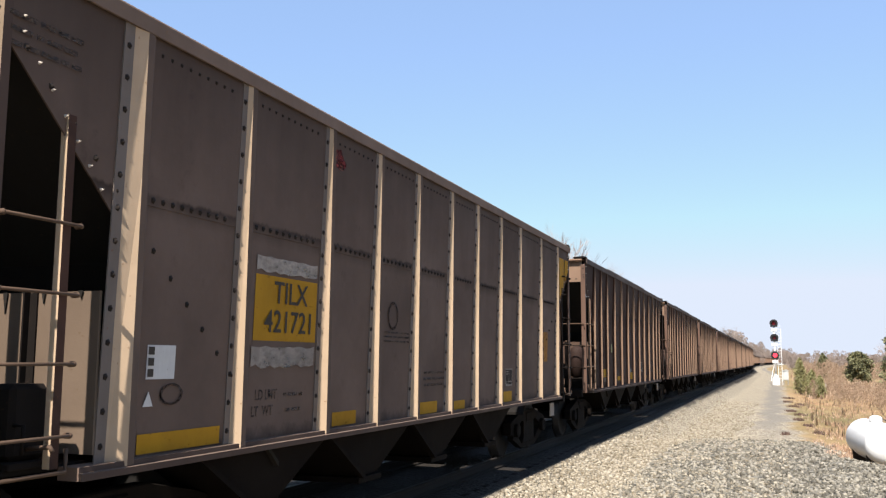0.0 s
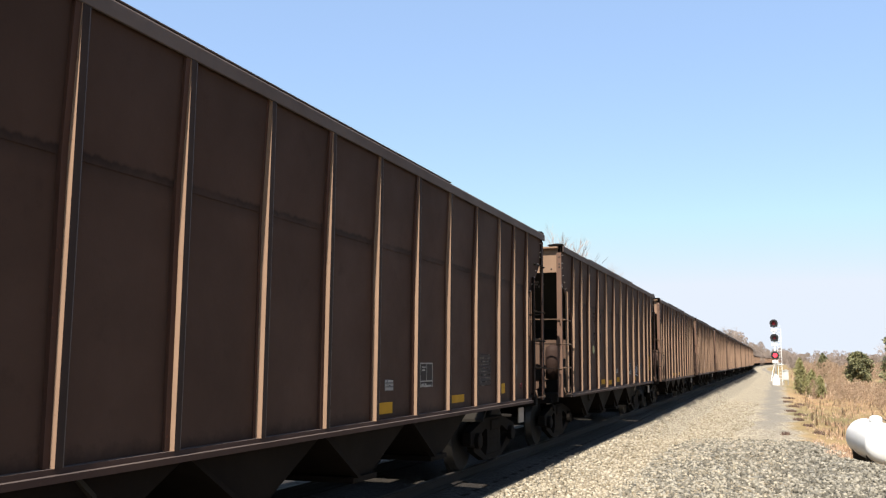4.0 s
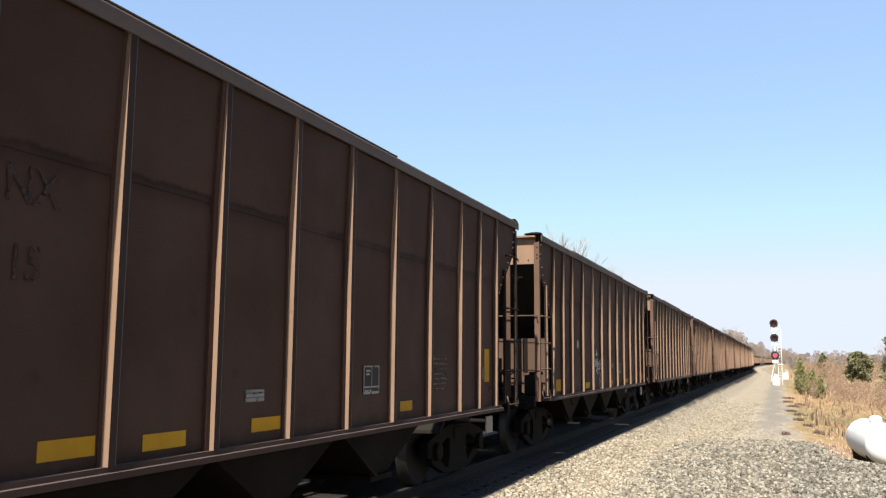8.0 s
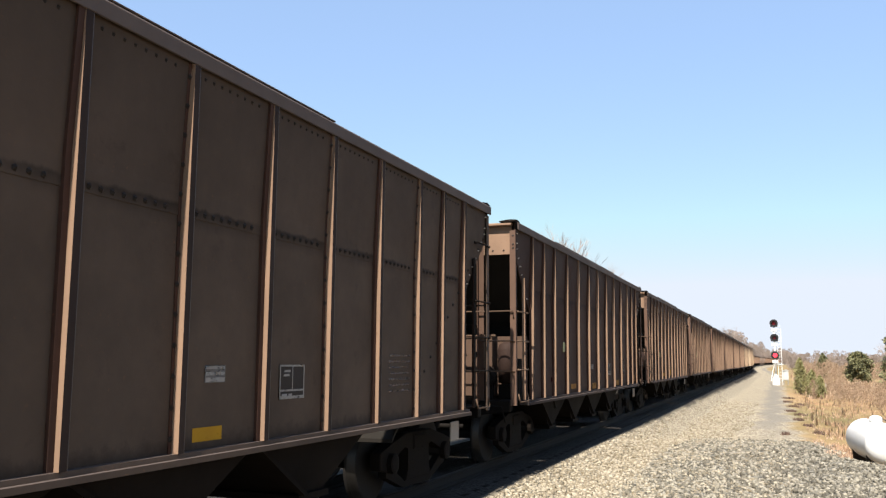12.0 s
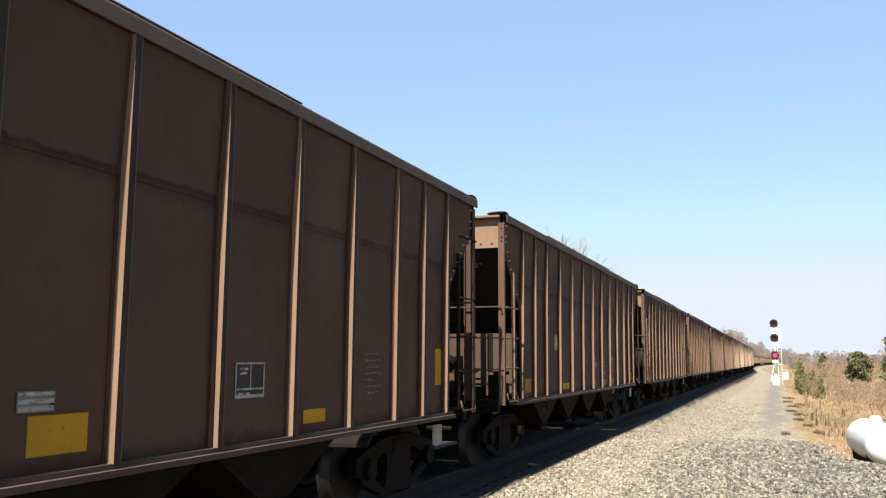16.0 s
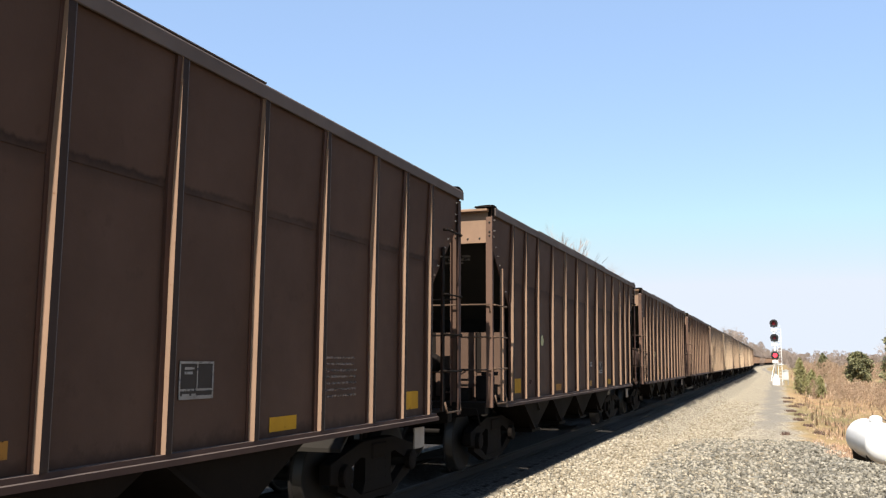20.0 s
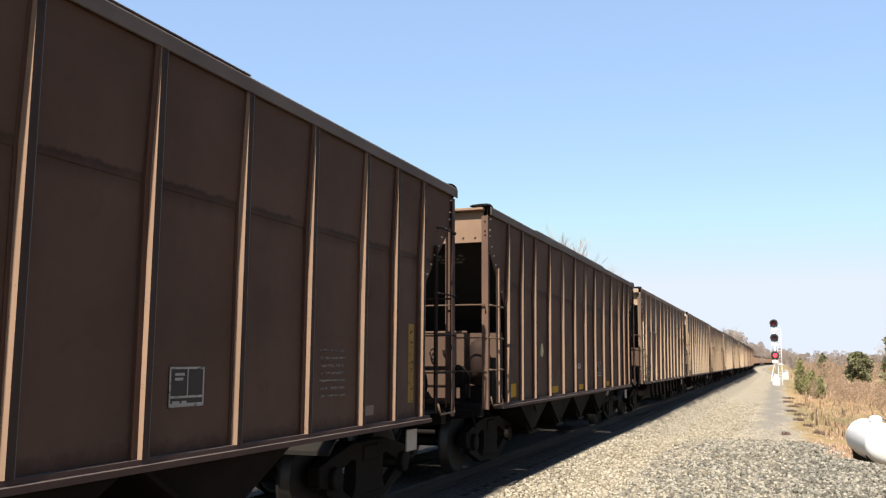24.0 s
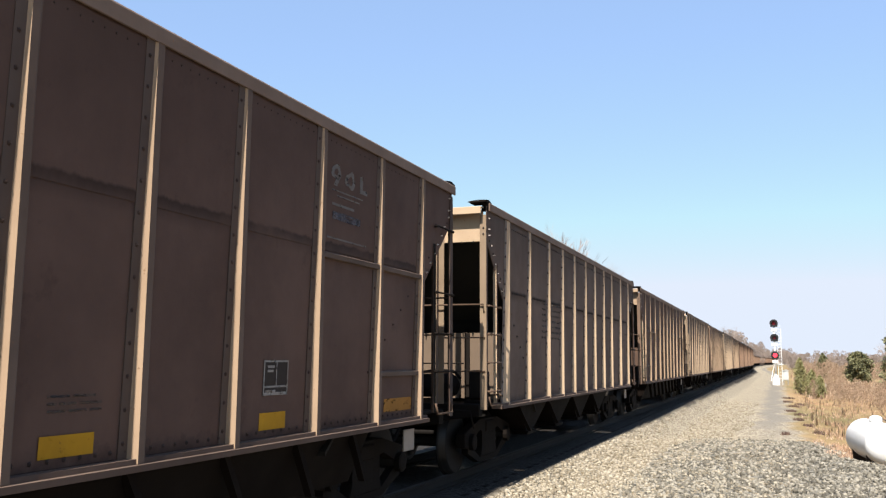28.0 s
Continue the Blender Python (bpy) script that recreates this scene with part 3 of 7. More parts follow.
        self.endpost = tone_ends(mesh_of("end_post", bm, web), M_RUSTY if post_mat is M_BROWN_POST else post_mat, M_ENDGREY if tag == "grey" else M_RIB_END if tag == "rib" else M_ENDPOST)
        # Far-end copies keep the dark paint all round, to look shaded.
        self.far_corner = tone_ends(self.corner.copy(), body, body)
        self.far_endpost = tone_ends(self.endpost.copy(), body, body)
        spots = []
        if rivets:
            for y in posts:
                n = 13
                for k in range(n):
                    spots.append((WS + 0.010, y - wide / 2 - slant - flange * 0.55 - (0.08 if tag == "grey" and y == posts[0] else 0.0), SILL1 + 0.1 + k * (CHORD - SILL1 - 0.2) / (n - 1)))
            for a, b in zip(posts, posts[1:]):
                y = a + 0.14
                while y < b - 0.2:
                    if tag != "rib":
                        spots.append((WS + 0.008, y, 2.74))
                    spots.append((WS, y, CHORD - 0.06))
                    y += 0.105
            for k in range(88 if tag == "rib" else 0):
                spots.append((WS + 0.002, -5.4 + k * 0.13, 1.085))
            for k in range(12):
                for e in (-1, 1):
                    spots.append((WS + 0.001, e * (CORNER - 0.12 - k * 0.20), BAND - 0.02 - k * 0.170))
        spots = [(p[0] + lean(grey, p[2]), p[1], p[2]) for p in spots]
        self.rivet = rivet_mesh("riveting", spots, M_RIB_RIVET if tag == "rib" else M_RIVET if rivets else body, 0.018 if tag == "rib" else 0.025, 0.014 if tag == "rib" else 0.020)
        spots = []
        for x in (1.475, 0.815, 0.01, -0.795, -1.475) if grey else (1.475, 0.930, 0.070, -0.790, -1.475):
            for z in ((BAND + 0.06, BAND + 0.15) if grey else (BAND + 0.06, BAND + 0.12, BAND + 0.26)):
                spots.append((x, -CORNER - (0.06 if abs(x) > 1.3 else 0.026), z))
        for k in range(15):
            spots.append((-1.3 + k * 0.186, -CORNER - 0.012, BAND + (-0.045 if grey else 0.03)))
        self.end_rivet = rivet_mesh("end_riveting", spots, M_DARKTEXT, 0.019, 0.024, "y")
        # bolts along the cut corner of the side sheet
        spots = [(6.965, 3.75), (6.955, 3.59), (6.95, 3.50)] + [(6.82 - 0.113 * k, 3.36 - 0.127 * k) for k in range(6)]
        self.bolts = rivet_mesh("corner_bolts", [(WS + lean(grey, z) + 0.002, e * y, z) for y, z in spots for e in (-1, 1)], M_BOLT, 0.012, 0.03)


BROWN_POSTS = [-5.984, -5.174, -4.344, -3.264, -2.164, -1.064, 0.026, 1.126, 2.216, 3.316, 4.416, 5.226, 6.016]
TILX_POSTS = [-5.902, -4.622, -3.232, -2.112, -1.012, 0.148, 1.218, 2.358, 3.458, 4.838, 6.118]
RIB_POSTS = [-5.942, -4.762, -3.482, -2.142, -1.022, 0.078, 1.168, 2.268, 3.558, 4.878, 6.058]
DEEP_POSTS = (4, 6, 8, 10)       # every second middle post is pressed deeper
K_BROWN = Kind("brown", M_BROWN, BROWN_POSTS, M_BROWN_POST, 0.076, 0.03, False, "hoppers")
K_UMBER = Kind("umber", M_UMBER, BROWN_POSTS, M_BROWN_POST, 0.076, 0.03, False, "hoppers")
K_DARK = Kind("dark", M_DARK, BROWN_POSTS, M_BROWN_POST, 0.076, 0.03, False, "hoppers")
K_TAN = Kind("tan", M_TAN, BROWN_POSTS, M_BROWN_POST, 0.076, 0.03, True, "hoppers")
K_GREY = Kind("grey", M_GREY, TILX_POSTS, M_GREY_POST, 0.070, 0.068, True, "hoppers", slant=0.048)
K_RIB = Kind("rib", M_GREY, RIB_POSTS, M_GREY_POST, 0.070, 0.085, True, "chutes", slant=0.016, ribs=((0, 2.63), (0, 1.525), (1, 2.63), (8, 2.65), (9, 2.65), (9, 1.53)))


def brake_gear(build):
    """The brake gear on the end platform, as rows of a part's name and mesh; three builds are in the train."""
    out, back, mid = [], -CORNER + 0.868, -CORNER + 0.435

    def add(name, bm, mat=None, bevel=0.0, smooth=False):
        out.append((name, mesh_of(name, bm, mat or M_GEAR, bevel, smooth)))

    def block(name, x0, x1, y0, y1, z0, z1, mat=None, bevel=0.008):
        bm = bmesh.new()
        box_bm(bm, x0, x1, y0, y1, z0, z1)
        add(name, bm, mat, bevel)

    def pipe(name, pts, r=0.014, mat=None):
        bm = bmesh.new()
        tube_bm(bm, pts, r, 7)
        add(name, bm, mat, 0, True)

    def tank(name, x0, x1, z, r, y=mid):
        bm = bmesh.new()
        lathe_bm(bm, [(x0, r * 0.25), (x0 + 0.05, r * 0.75), (x0 + 0.12, r), (x1 - 0.12, r), (x1 - 0.05, r * 0.75), (x1, r * 0.25)], "x", (0, y, z), 26)
        for x in (x0 + 0.2, x1 - 0.2):
            lathe_bm(bm, [(x - 0.02, r + 0.003), (x - 0.02, r + 0.012), (x + 0.02, r + 0.012), (x + 0.02, r + 0.003)], "x", (0, y, z), 26)
            box_bm(bm, x - 0.03, x + 0.03, y - 0.14, y + 0.14, 1.052, z - r * 0.72)
        add(name, bm)

    def rib(x, wide, z0=1.092, z1=2.098):
        bm = bmesh.new()
        prism_bm(bm, ((-wide / 2, 0.0), (wide / 2, 0.0), (wide / 2, -0.012), (-wide / 2 + 0.012, -0.012), (-wide / 2 + 0.012, -0.06), (-wide / 2, -0.06)), "z", z0, z1)
        bm.transform(pose(x, back, 0))
        add("bulkhead_rib", bm)

    def teeth(spots):
        # Small dark triangles, in place of the toothed shadow at the panel's top.
        bm = bmesh.new()
        for i, x in enumerate(spots):
            w, h = 0.012 + 0.004 * (i % 3), 0.05 + 0.03 * (i * 7 % 4)
            prism_bm(bm, ((x - w, 2.104), (x + w, 2.104), (x + 0.2 * w, 2.104 - h)), "y", back - 0.012, back - 0.004)
        add("grime_fringe", bm, M_COAL)
    if build == "A":
        tank("air_reservoir", -0.27, 0.54, 1.61, 0.158)
        block("reservoir_bracket", 0.56, 0.64, mid - 0.12, mid + 0.1, 1.052, 1.73)
        block("control_valve", 1.09, 1.33, mid - 0.02, mid + 0.22, 1.055, 1.43, None, 0.02)
        block("valve_cover", 1.17, 1.40, mid + 0.02, mid + 0.16, 1.432, 1.49)
        block("valve_bracket", 1.345, 1.40, mid + 0.0, mid + 0.14, 1.055, 1.30)
        pipe("brake_pipe", [(0.64, mid, 1.515), (0.98, mid, 1.515)], 0.018)
        pipe("brake_pipe", [(0.66, mid, 1.50), (0.70, mid, 1.42), (0.80, mid, 1.365), (0.97, mid, 1.365)], 0.016)
        pipe("brake_pipe", [(0.62, mid, 1.12), (0.68, mid, 1.24), (0.78, mid, 1.345)], 0.02)
        pipe("brake_rod", [(0.80, mid - 0.1, 1.40), (0.97, mid - 0.1, 1.50)], 0.012, M_LADDER)
        block("gear_shelf", 0.64, 1.0, mid - 0.1, mid + 0.1, 1.215, 1.245, None, 0.0)
        block("slack_adjuster", 0.84, 1.0, mid - 0.1, mid + 0.12, 1.055, 1.21)
        pipe("brake_rod", [(0.65, mid - 0.12, 1.18), (0.80, mid - 0.12, 1.165)], 0.016, M_LADDER)
        rib(-0.24, 0.07, 1.85)
        rib(0.24, 0.07)
        rib(1.0, 0.08, 1.48)
        teeth((0.02, 0.07, 0.10, 0.62, 0.66))
    elif build == "B":
        tank("air_reservoir", -0.58, 0.36, 1.315, 0.262)
        block("data_plate", -0.30, 0.06, mid - 0.275, mid - 0.269, 1.19, 1.225, M_STENCIL, 0.0)
        bm = bmesh.new()
        lathe_bm(bm, [(-0.14, 0.05), (-0.14, 0.13), (-0.10, 0.148), (0.10, 0.148), (0.14, 0.10)], "y", (0.88, mid, 1.42), 22)
        box_bm(bm, 0.775, 0.82, mid - 0.06, mid + 0.06, 1.052, 1.33)
        box_bm(bm, 0.93, 0.975, mid - 0.06, mid + 0.06, 1.052, 1.33)
        add("control_valve", bm)
        pipe("brake_pipe", [(0.72, mid, 1.30), (0.725, mid, 1.44), (0.78, mid, 1.56), (0.88, mid, 1.60), (0.98, mid, 1.56), (1.03, mid, 1.44)], 0.016)
        bm = bmesh.new()
        lathe_bm(bm, [(1.30, 0.06), (1.32, 0.15), (1.86, 0.155), (1.95, 0.13), (2.0, 0.05)], "z", (1.16, mid + 0.2, 0), 20)
        add("brake_cylinder", bm, M_DARK, 0, True)
        block("cylinder_bracket", 1.04, 1.36, mid + 0.08, mid + 0.34, 1.055, 1.297)
        block("release_box", 1.325, 1.42, mid - 0.02, mid + 0.2, 1.06, 1.72)
        pipe("brake_rod", [(0.02, mid, 2.096), (1.02, mid, 2.10)], 0.022, M_LADDER)
        pipe("brake_rod", [(0.02, mid, 2.09), (-0.30, mid, 1.93)], 0.016, M_LADDER)
        pipe("brake_rod", [(0.02, mid, 2.08), (-0.32, mid, 1.76)], 0.018)
        pipe("brake_pipe", [(0.37, back - 0.06, 1.862), (0.30, back - 0.06, 1.845), (0.272, back - 0.06, 1.79), (0.30, back - 0.06, 1.72), (0.36, back - 0.06, 1.66)], 0.013)
        bm = bmesh.new()
        prism_bm(bm, ((0.47, 1.835), (0.56, 1.835), (0.535, 1.79), (0.515, 1.765), (0.495, 1.79)), "y", back - 0.05, back - 0.004)
        add("pull_lug", bm)
        block("relay_box", -0.125, 0.065, back - 0.14, back - 0.004, 1.56, 1.74, None, 0.02)
        rib(-0.25, 0.08)
        rib(0.655, 0.09)
        rib(1.22, 0.06, 1.90)
        teeth((-0.08, -0.04, 0.10))
    else:
        tank("air_reservoir", -0.35, 0.93, 1.30, 0.175)
        pipe("brake_pipe", [(0.30, mid, 1.40), (0.34, mid, 1.50), (0.50, mid, 1.52), (0.72, mid, 1.52), (0.86, mid, 1.50), (0.95, mid, 1.40)], 0.022)
        pipe("brake_pipe", [(0.56, mid - 0.04, 1.47), (0.60, mid - 0.04, 1.56), (0.66, mid - 0.04, 1.47)], 0.014)
        pipe("brake_rod", [(0.28, mid, 1.63), (1.0, mid, 1.63)], 0.010)
        block("control_valve", 1.115, 1.36, mid - 0.12, mid + 0.16, 1.10, 1.53, None, 0.03)
        block("valve_bracket", 1.06, 1.40, mid - 0.16, mid + 0.2, 1.052, 1.096)
        pipe("release_rod", [(1.36, mid - 0.1, 1.30), (1.43, mid - 0.1, 1.30), (1.43, mid - 0.1, 1.14)], 0.012)
        pipe("release_rod", [(1.34, mid, 1.16), (1.58, mid - 0.05, 1.185), (1.60, mid - 0.05, 1.16)], 0.014, M_LADDER)
        rib(0.917, 0.07)
        rib(0.0, 0.07)
        teeth((-0.35, -0.2, 0.22, 0.38, 0.53, 0.68, 0.84, 1.0, 1.30))
    return out




# parts that all cars share
def shared_meshes():
    d = {}
    bm = bmesh.new()
    prof = ((-0.07, 0.12), (-0.07, 0.34), (-0.055, 0.40), (-0.055, 0.455), (0.045, 0.465), (0.05, 0.50), (0.075, 0.50), (0.08, 0.44), (0.045, 0.39), (0.02, 0.33), (0.05, 0.13), (0.09, 0.11))
    lathe_bm(bm, [(a - 0.755 + 0.0, r) for a, r in prof], "x", (0, 0, 0), 28)
    lathe_bm(bm, [(0.755 - a, r) for a, r in reversed(prof)], "x", (0, 0, 0), 28)
    lathe_bm(bm, [(-1.05, 0.06), (-1.05, 0.085), (-0.75, 0.085), (-0.70, 0.08), (0.70, 0.08), (0.75, 0.085), (1.05, 0.085), (1.05, 0.06)], "x", (0, 0, 0), 14)
    for k in range(3):
        a = 2 * math.pi * k / 3
        lathe_bm(bm, [(1.05, 0.01), (1.05, 0.018), (1.075, 0.018), (1.075, 0.01)], "x", (0, 0.045 * math.cos(a), 0.045 * math.sin(a)), 6)
    for f in bm.faces:
        c = f.calc_center_median()
        if math.hypot(c.y, c.z) > 0.456 and math.hypot(c.y, c.z) < 0.47:
            f.material_index = 1
    d["wheelset"] = mesh_of("wheelset", bm, [M_WHEEL, M_TREAD], 0, True)
    # truck side frame: a bridge-shaped casting with openings for spring and axle boxes
    bm = bmesh.new()
    prism_bm(bm, ((-1.18, 0.40), (-1.18, 0.60), (-0.95, 0.66), (-0.42, 0.78), (0.42, 0.78), (0.95, 0.66), (1.18, 0.60), (1.18, 0.40), (0.98, 0.36), (0.80, 0.50), (0.46, 0.62), (0.34, 0.60), (0.34, 0.34), (0.42, 0.20), (-0.42, 0.20), (-0.34, 0.34), (-0.34, 0.60), (-0.46, 0.62), (-0.80, 0.50), (-0.98, 0.36)), "x", 0.92, 1.06)
    d["side_frame"] = mesh_of("side_frame", bm, M_BLACK, 0.012)
    bm = bmesh.new()
    prism_bm(bm, ((-0.34, 0.20), (-0.42, 0.20), (-0.85, 0.42), (-0.98, 0.36), (-0.98, 0.30), (-0.45, 0.12), (0.45, 0.12), (0.98, 0.30), (0.98, 0.36), (0.85, 0.42), (0.42, 0.20), (0.34, 0.20)), "x", 0.94, 1.04)
    d["tension_bar"] = mesh_of("tension_bar", bm, M_BLACK)
    bm = bmesh.new()
    for k in (-0.2, 0.0, 0.2):
        lathe_bm(bm, [(0.24, 0.06), (0.24, 0.075), (0.29, 0.06), (0.34, 0.075), (0.39, 0.06), (0.44, 0.075), (0.49, 0.06), (0.54, 0.075), (0.58, 0.06)], "z", (0.99, k, 0), 10)
    d["spring"] = mesh_of("spring_nest", bm, M_BLACK)
    d["bolster"] = box_mesh("bolster", M_BLACK, -1.08, 1.08, -0.2, 0.2, 0.56, 0.74, 0.02)
    bm = bmesh.new()
    lathe_bm(bm, [(1.05, 0.02), (1.05, 0.12), (1.12, 0.12), (1.13, 0.09)], "x", (0, 0, 0.457), 12)
    d["bearing"] = mesh_of("bearing_cap", bm, M_BLACK)
    bm = bmesh.new()
    box_bm(bm, -0.18, 0.18, -7.3, 7.3, 0.72, 1.02)
    d["centre_sill"] = mesh_of("centre_sill", bm, M_BLACK)
    bm = bmesh.new()
    prism_bm(bm, ((-1.40, 0.88), (-0.4, 0.76), (0.4, 0.76), (1.40, 0.88), (1.40, 1.05), (-1.40, 1.05)), "y", -CORNER - 0.06, -CORNER + 0.10)
    d["end_sill"] = mesh_of("end_sill", bm, M_BLACK, 0.008)
    d["deck"] = box_mesh("end_platform", M_BLACK, -1.36, 1.36, -CORNER + 0.10, -CORNER + 0.93, 1.02, 1.05)
    # coupler: shank, head and knuckle
    bm = bmesh.new()
    box_bm(bm, -0.08, 0.08, -7.55, -7.0, 0.80, 0.94)
    prism_bm(bm, ((-0.13, -7.80), (-0.16, -7.62), (-0.10, -7.52), (0.12, -7.52), (0.17, -7.60), (0.15, -7.72), (0.05, -7.66), (-0.02, -7.70), (-0.04, -7.80)), "z", 0.73, 1.0)
    d["coupler"] = mesh_of("coupler", bm, M_BLACK, 0.012)
    bm = bmesh.new()
    tube_bm(bm, [(0.3, -7.15, 0.82), (0.32, -7.4, 0.74), (0.28, -7.6, 0.5), (0.12, -7.78, 0.42)], 0.028, 7)
    d["hose"] = mesh_of("air_hose", bm, M_BLACK, 0, True)
    bm = bmesh.new()
    tube_bm(bm, [(0.1, -7.4, 1.0), (0.25, -7.28, 0.98), (0.9, -7.22, 0.98), (1.3, -7.2, 0.96), (1.36, -7.2, 0.72)], 0.014, 6)
    d["lever"] = mesh_of("uncoupling_lever", bm, M_BLACK, 0, True)
    d["gear"] = {q: brake_gear(q) for q in "ABC"}
    # Black block stands in for the shade in the chord's hollow end.
    bm = bmesh.new()
    box_bm(bm, 1.44, WT - 0.024, -HALF + 0.02, -HALF + 0.05, CHORD - 0.01, TOP - 0.004)
    d["recess_dark"] = mesh_of("corner_gusset", bm, M_BLACK)
    bm = bmesh.new()
    n, R = 24, 0.26
    ring = [(-0.55 + R * math.cos(2 * math.pi * k / n), -CORNER - 0.14, 1.95 + R * math.sin(2 * math.pi * k / n)) for k in range(n + 1)]
    tube_bm(bm, ring, 0.016, 6)
    for k in range(4):
        a = 0.4 + k * math.pi / 2
        tube_bm(bm, [(-0.55, -CORNER - 0.13, 1.95), (-0.55 + R * math.cos(a), -CORNER - 0.14, 1.95 + R * math.sin(a))], 0.012, 5)
    box_bm(bm, -0.66, -0.44, -CORNER - 0.11, -CORNER - 0.02, 1.82, 2.08)
    d["brake_wheel"] = mesh_of("brake_wheel", bm, M_BLACK)
    # ladder pieces by the corner (for the -y, +x corner)
    bm = bmesh.new()
    prism_bm(bm, ((W - 0.062, -CORNER + 0.52), (W - 0.01, -CORNER + 0.52), (W - 0.01, -CORNER + 0.585), (W - 0.022, -CORNER + 0.585), (W - 0.022, -CORNER + 0.533), (W - 0.062, -CORNER + 0.533)), "z", 1.05, 3.06)
    d["stile"] = tone_ends(mesh_of("ladder_stile", bm, M_LADDER), M_RUSTY, M_FRAME)
    d["stile_grey"] = tone_ends(d["stile"].copy(), M_RUSTY, M_FRAME_GREY)
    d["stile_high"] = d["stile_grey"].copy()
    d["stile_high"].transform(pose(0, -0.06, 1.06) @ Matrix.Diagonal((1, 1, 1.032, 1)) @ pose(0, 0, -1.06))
    # Far-end stiles and rungs painted dark, as if in the car's shade.
    d["tall_stile"] = tone_ends(d["stile"].copy(), M_BLACK, M_DARK)
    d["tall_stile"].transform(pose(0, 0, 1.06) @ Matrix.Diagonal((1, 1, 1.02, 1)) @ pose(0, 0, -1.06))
    d["tall_stile_grey"] = tone_ends(d["tall_stile"].copy(), M_BLACK, M_GREY)
    bm = bmesh.new()
    tube_bm(bm, [(W - 0.02, -CORNER - 0.02, 0), (W + 0.035, -CORNER + 0.0, 0), (W + 0.035, -CORNER + 0.55, 0), (W - 0.01, -CORNER + 0.57, 0)], 0.0115, 6)
    for y in (-CORNER - 0.005, -CORNER + 0.565):
        lathe_bm(bm, [(W - 0.01, 0.006), (W - 0.01, 0.018), (W + 0.030, 0.018), (W + 0.040, 0.011), (W + 0.042, 0.004)], "x", (0, y, 0), 7)
    d["rung"] = mesh_of("ladder_rung", bm, M_LADDER, 0, True)
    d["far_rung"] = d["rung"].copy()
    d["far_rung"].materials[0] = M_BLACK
    bm = bmesh.new()
    tube_bm(bm, [(W - 0.02, -CORNER - 0.07, 0), (0.88, -CORNER - 0.09, 0)], 0.0115, 6)
    d["end_rung"] = mesh_of("end_rung", bm, M_LADDER, 0, True)
    bm = bmesh.new()
    tube_bm(bm, [(W - 0.04, -CORNER - 0.06, -0.12), (W - 0.04, -CORNER - 0.09, 0), (-W + 0.04, -CORNER - 0.09, 0), (-W + 0.04, -CORNER - 0.06, -0.12)], 0.0125, 6)
    d["grab"] = mesh_of("grab_rail", bm, M_LADDER, 0, True)
    bm = bmesh.new()
    tube_bm(bm, [(W + 0.01, -CORNER + 0.02, 1.16), (W + 0.03, -CORNER + 0.03, 1.03), (W + 0.03, -CORNER + 0.54, 1.03), (W + 0.01, -CORNER + 0.56, 1.16)], 0.013, 6)
    d["stirrup"] = mesh_of("stirrup_step", bm, M_LADDER, 0, True)
    # rounded corner cap over the chords
    bm = bmesh.new()
    rows = []
    for i in range(7):
        x = 1.26 + 0.27 * i / 6
        high = math.sin(math.pi * (0.12 + 0.62 * i / 6)) ** 0.6
        rows.append([bm.verts.new((x, y, 3.928 + 0.050 * high * q)) for y, q in ((-7.165, 0.0), (-7.14, 0.62), (-7.07, 0.92), (-6.99, 1.0), (-6.92, 0.84), (-6.87, 0.42), (-6.845, 0.0))])
    for p, q in zip(rows, rows[1:]):
        for k in range(6):
            bm.faces.new((p[k], p[k + 1], q[k + 1], q[k]))
    for r in (rows[0], rows[-1]):
        bm.faces.new(r)
    bm.faces.new([r[0] for r in rows] + [r[-1] for r in reversed(rows)])
    d["cap"] = mesh_of("corner_cap", bm, M_BLACK)
    # chord stiffener on top
    d["stiff"] = box_mesh("chord_stiffener", M_BROWN_POST, WT - 0.08, WT - 0.012, -4.3, 2.2, TOP + 0.004, TOP + 0.018, 0.004)
    # discharge hopper under the sill: upright side sheets that narrow to the outlet
    bm = bmesh.new()
    lo, hi = 0.48, 1.0
    a = [bm.verts.new(q) for q in ((-WS + 0.06, -1.08, hi), (WS - 0.06, -1.08, hi), (WS - 0.06, 1.08, hi), (-WS + 0.06, 1.08, hi))]
    b = [bm.verts.new(q) for q in ((-WS + 0.14, -0.22, lo), (WS - 0.14, -0.22, lo), (WS - 0.14, 0.22, lo), (-WS + 0.14, 0.22, lo))]
    for k in range(4):
        bm.faces.new((a[k], a[(k + 1) % 4], b[(k + 1) % 4], b[k]))
    bm.faces.new(b)
    bm.faces.new(list(reversed(a)))
    for sx in (-1, 1):
        prism_bm(bm, ((-1.10, hi - 0.01), (-1.02, hi - 0.01), (-0.20, lo), (-0.28, lo)), "x", sx * (WS - 0.10), sx * (WS - 0.04))
    box_bm(bm, -WS + 0.1, WS - 0.1, -0.28, 0.28, lo - 0.06, lo - 0.004)
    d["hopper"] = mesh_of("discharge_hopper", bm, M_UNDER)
    # long sloping chute sheets under the other build
    bm = bmesh.new()
    prism_bm(bm, ((WS - 0.02, 1.04), (WS - 0.30, 0.42), (0.5, 0.36), (0.5, 1.04)), "y", -4.9, 4.9)
    for k in range(9):
        y = -4.4 + k * 1.1
        prism_bm(bm, ((y, 1.02), (y + 0.07, 1.02), (y + 0.40, 0.45), (y + 0.33, 0.45)), "x", WS - 0.10, WS - 0.03)
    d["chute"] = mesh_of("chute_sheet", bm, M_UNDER)
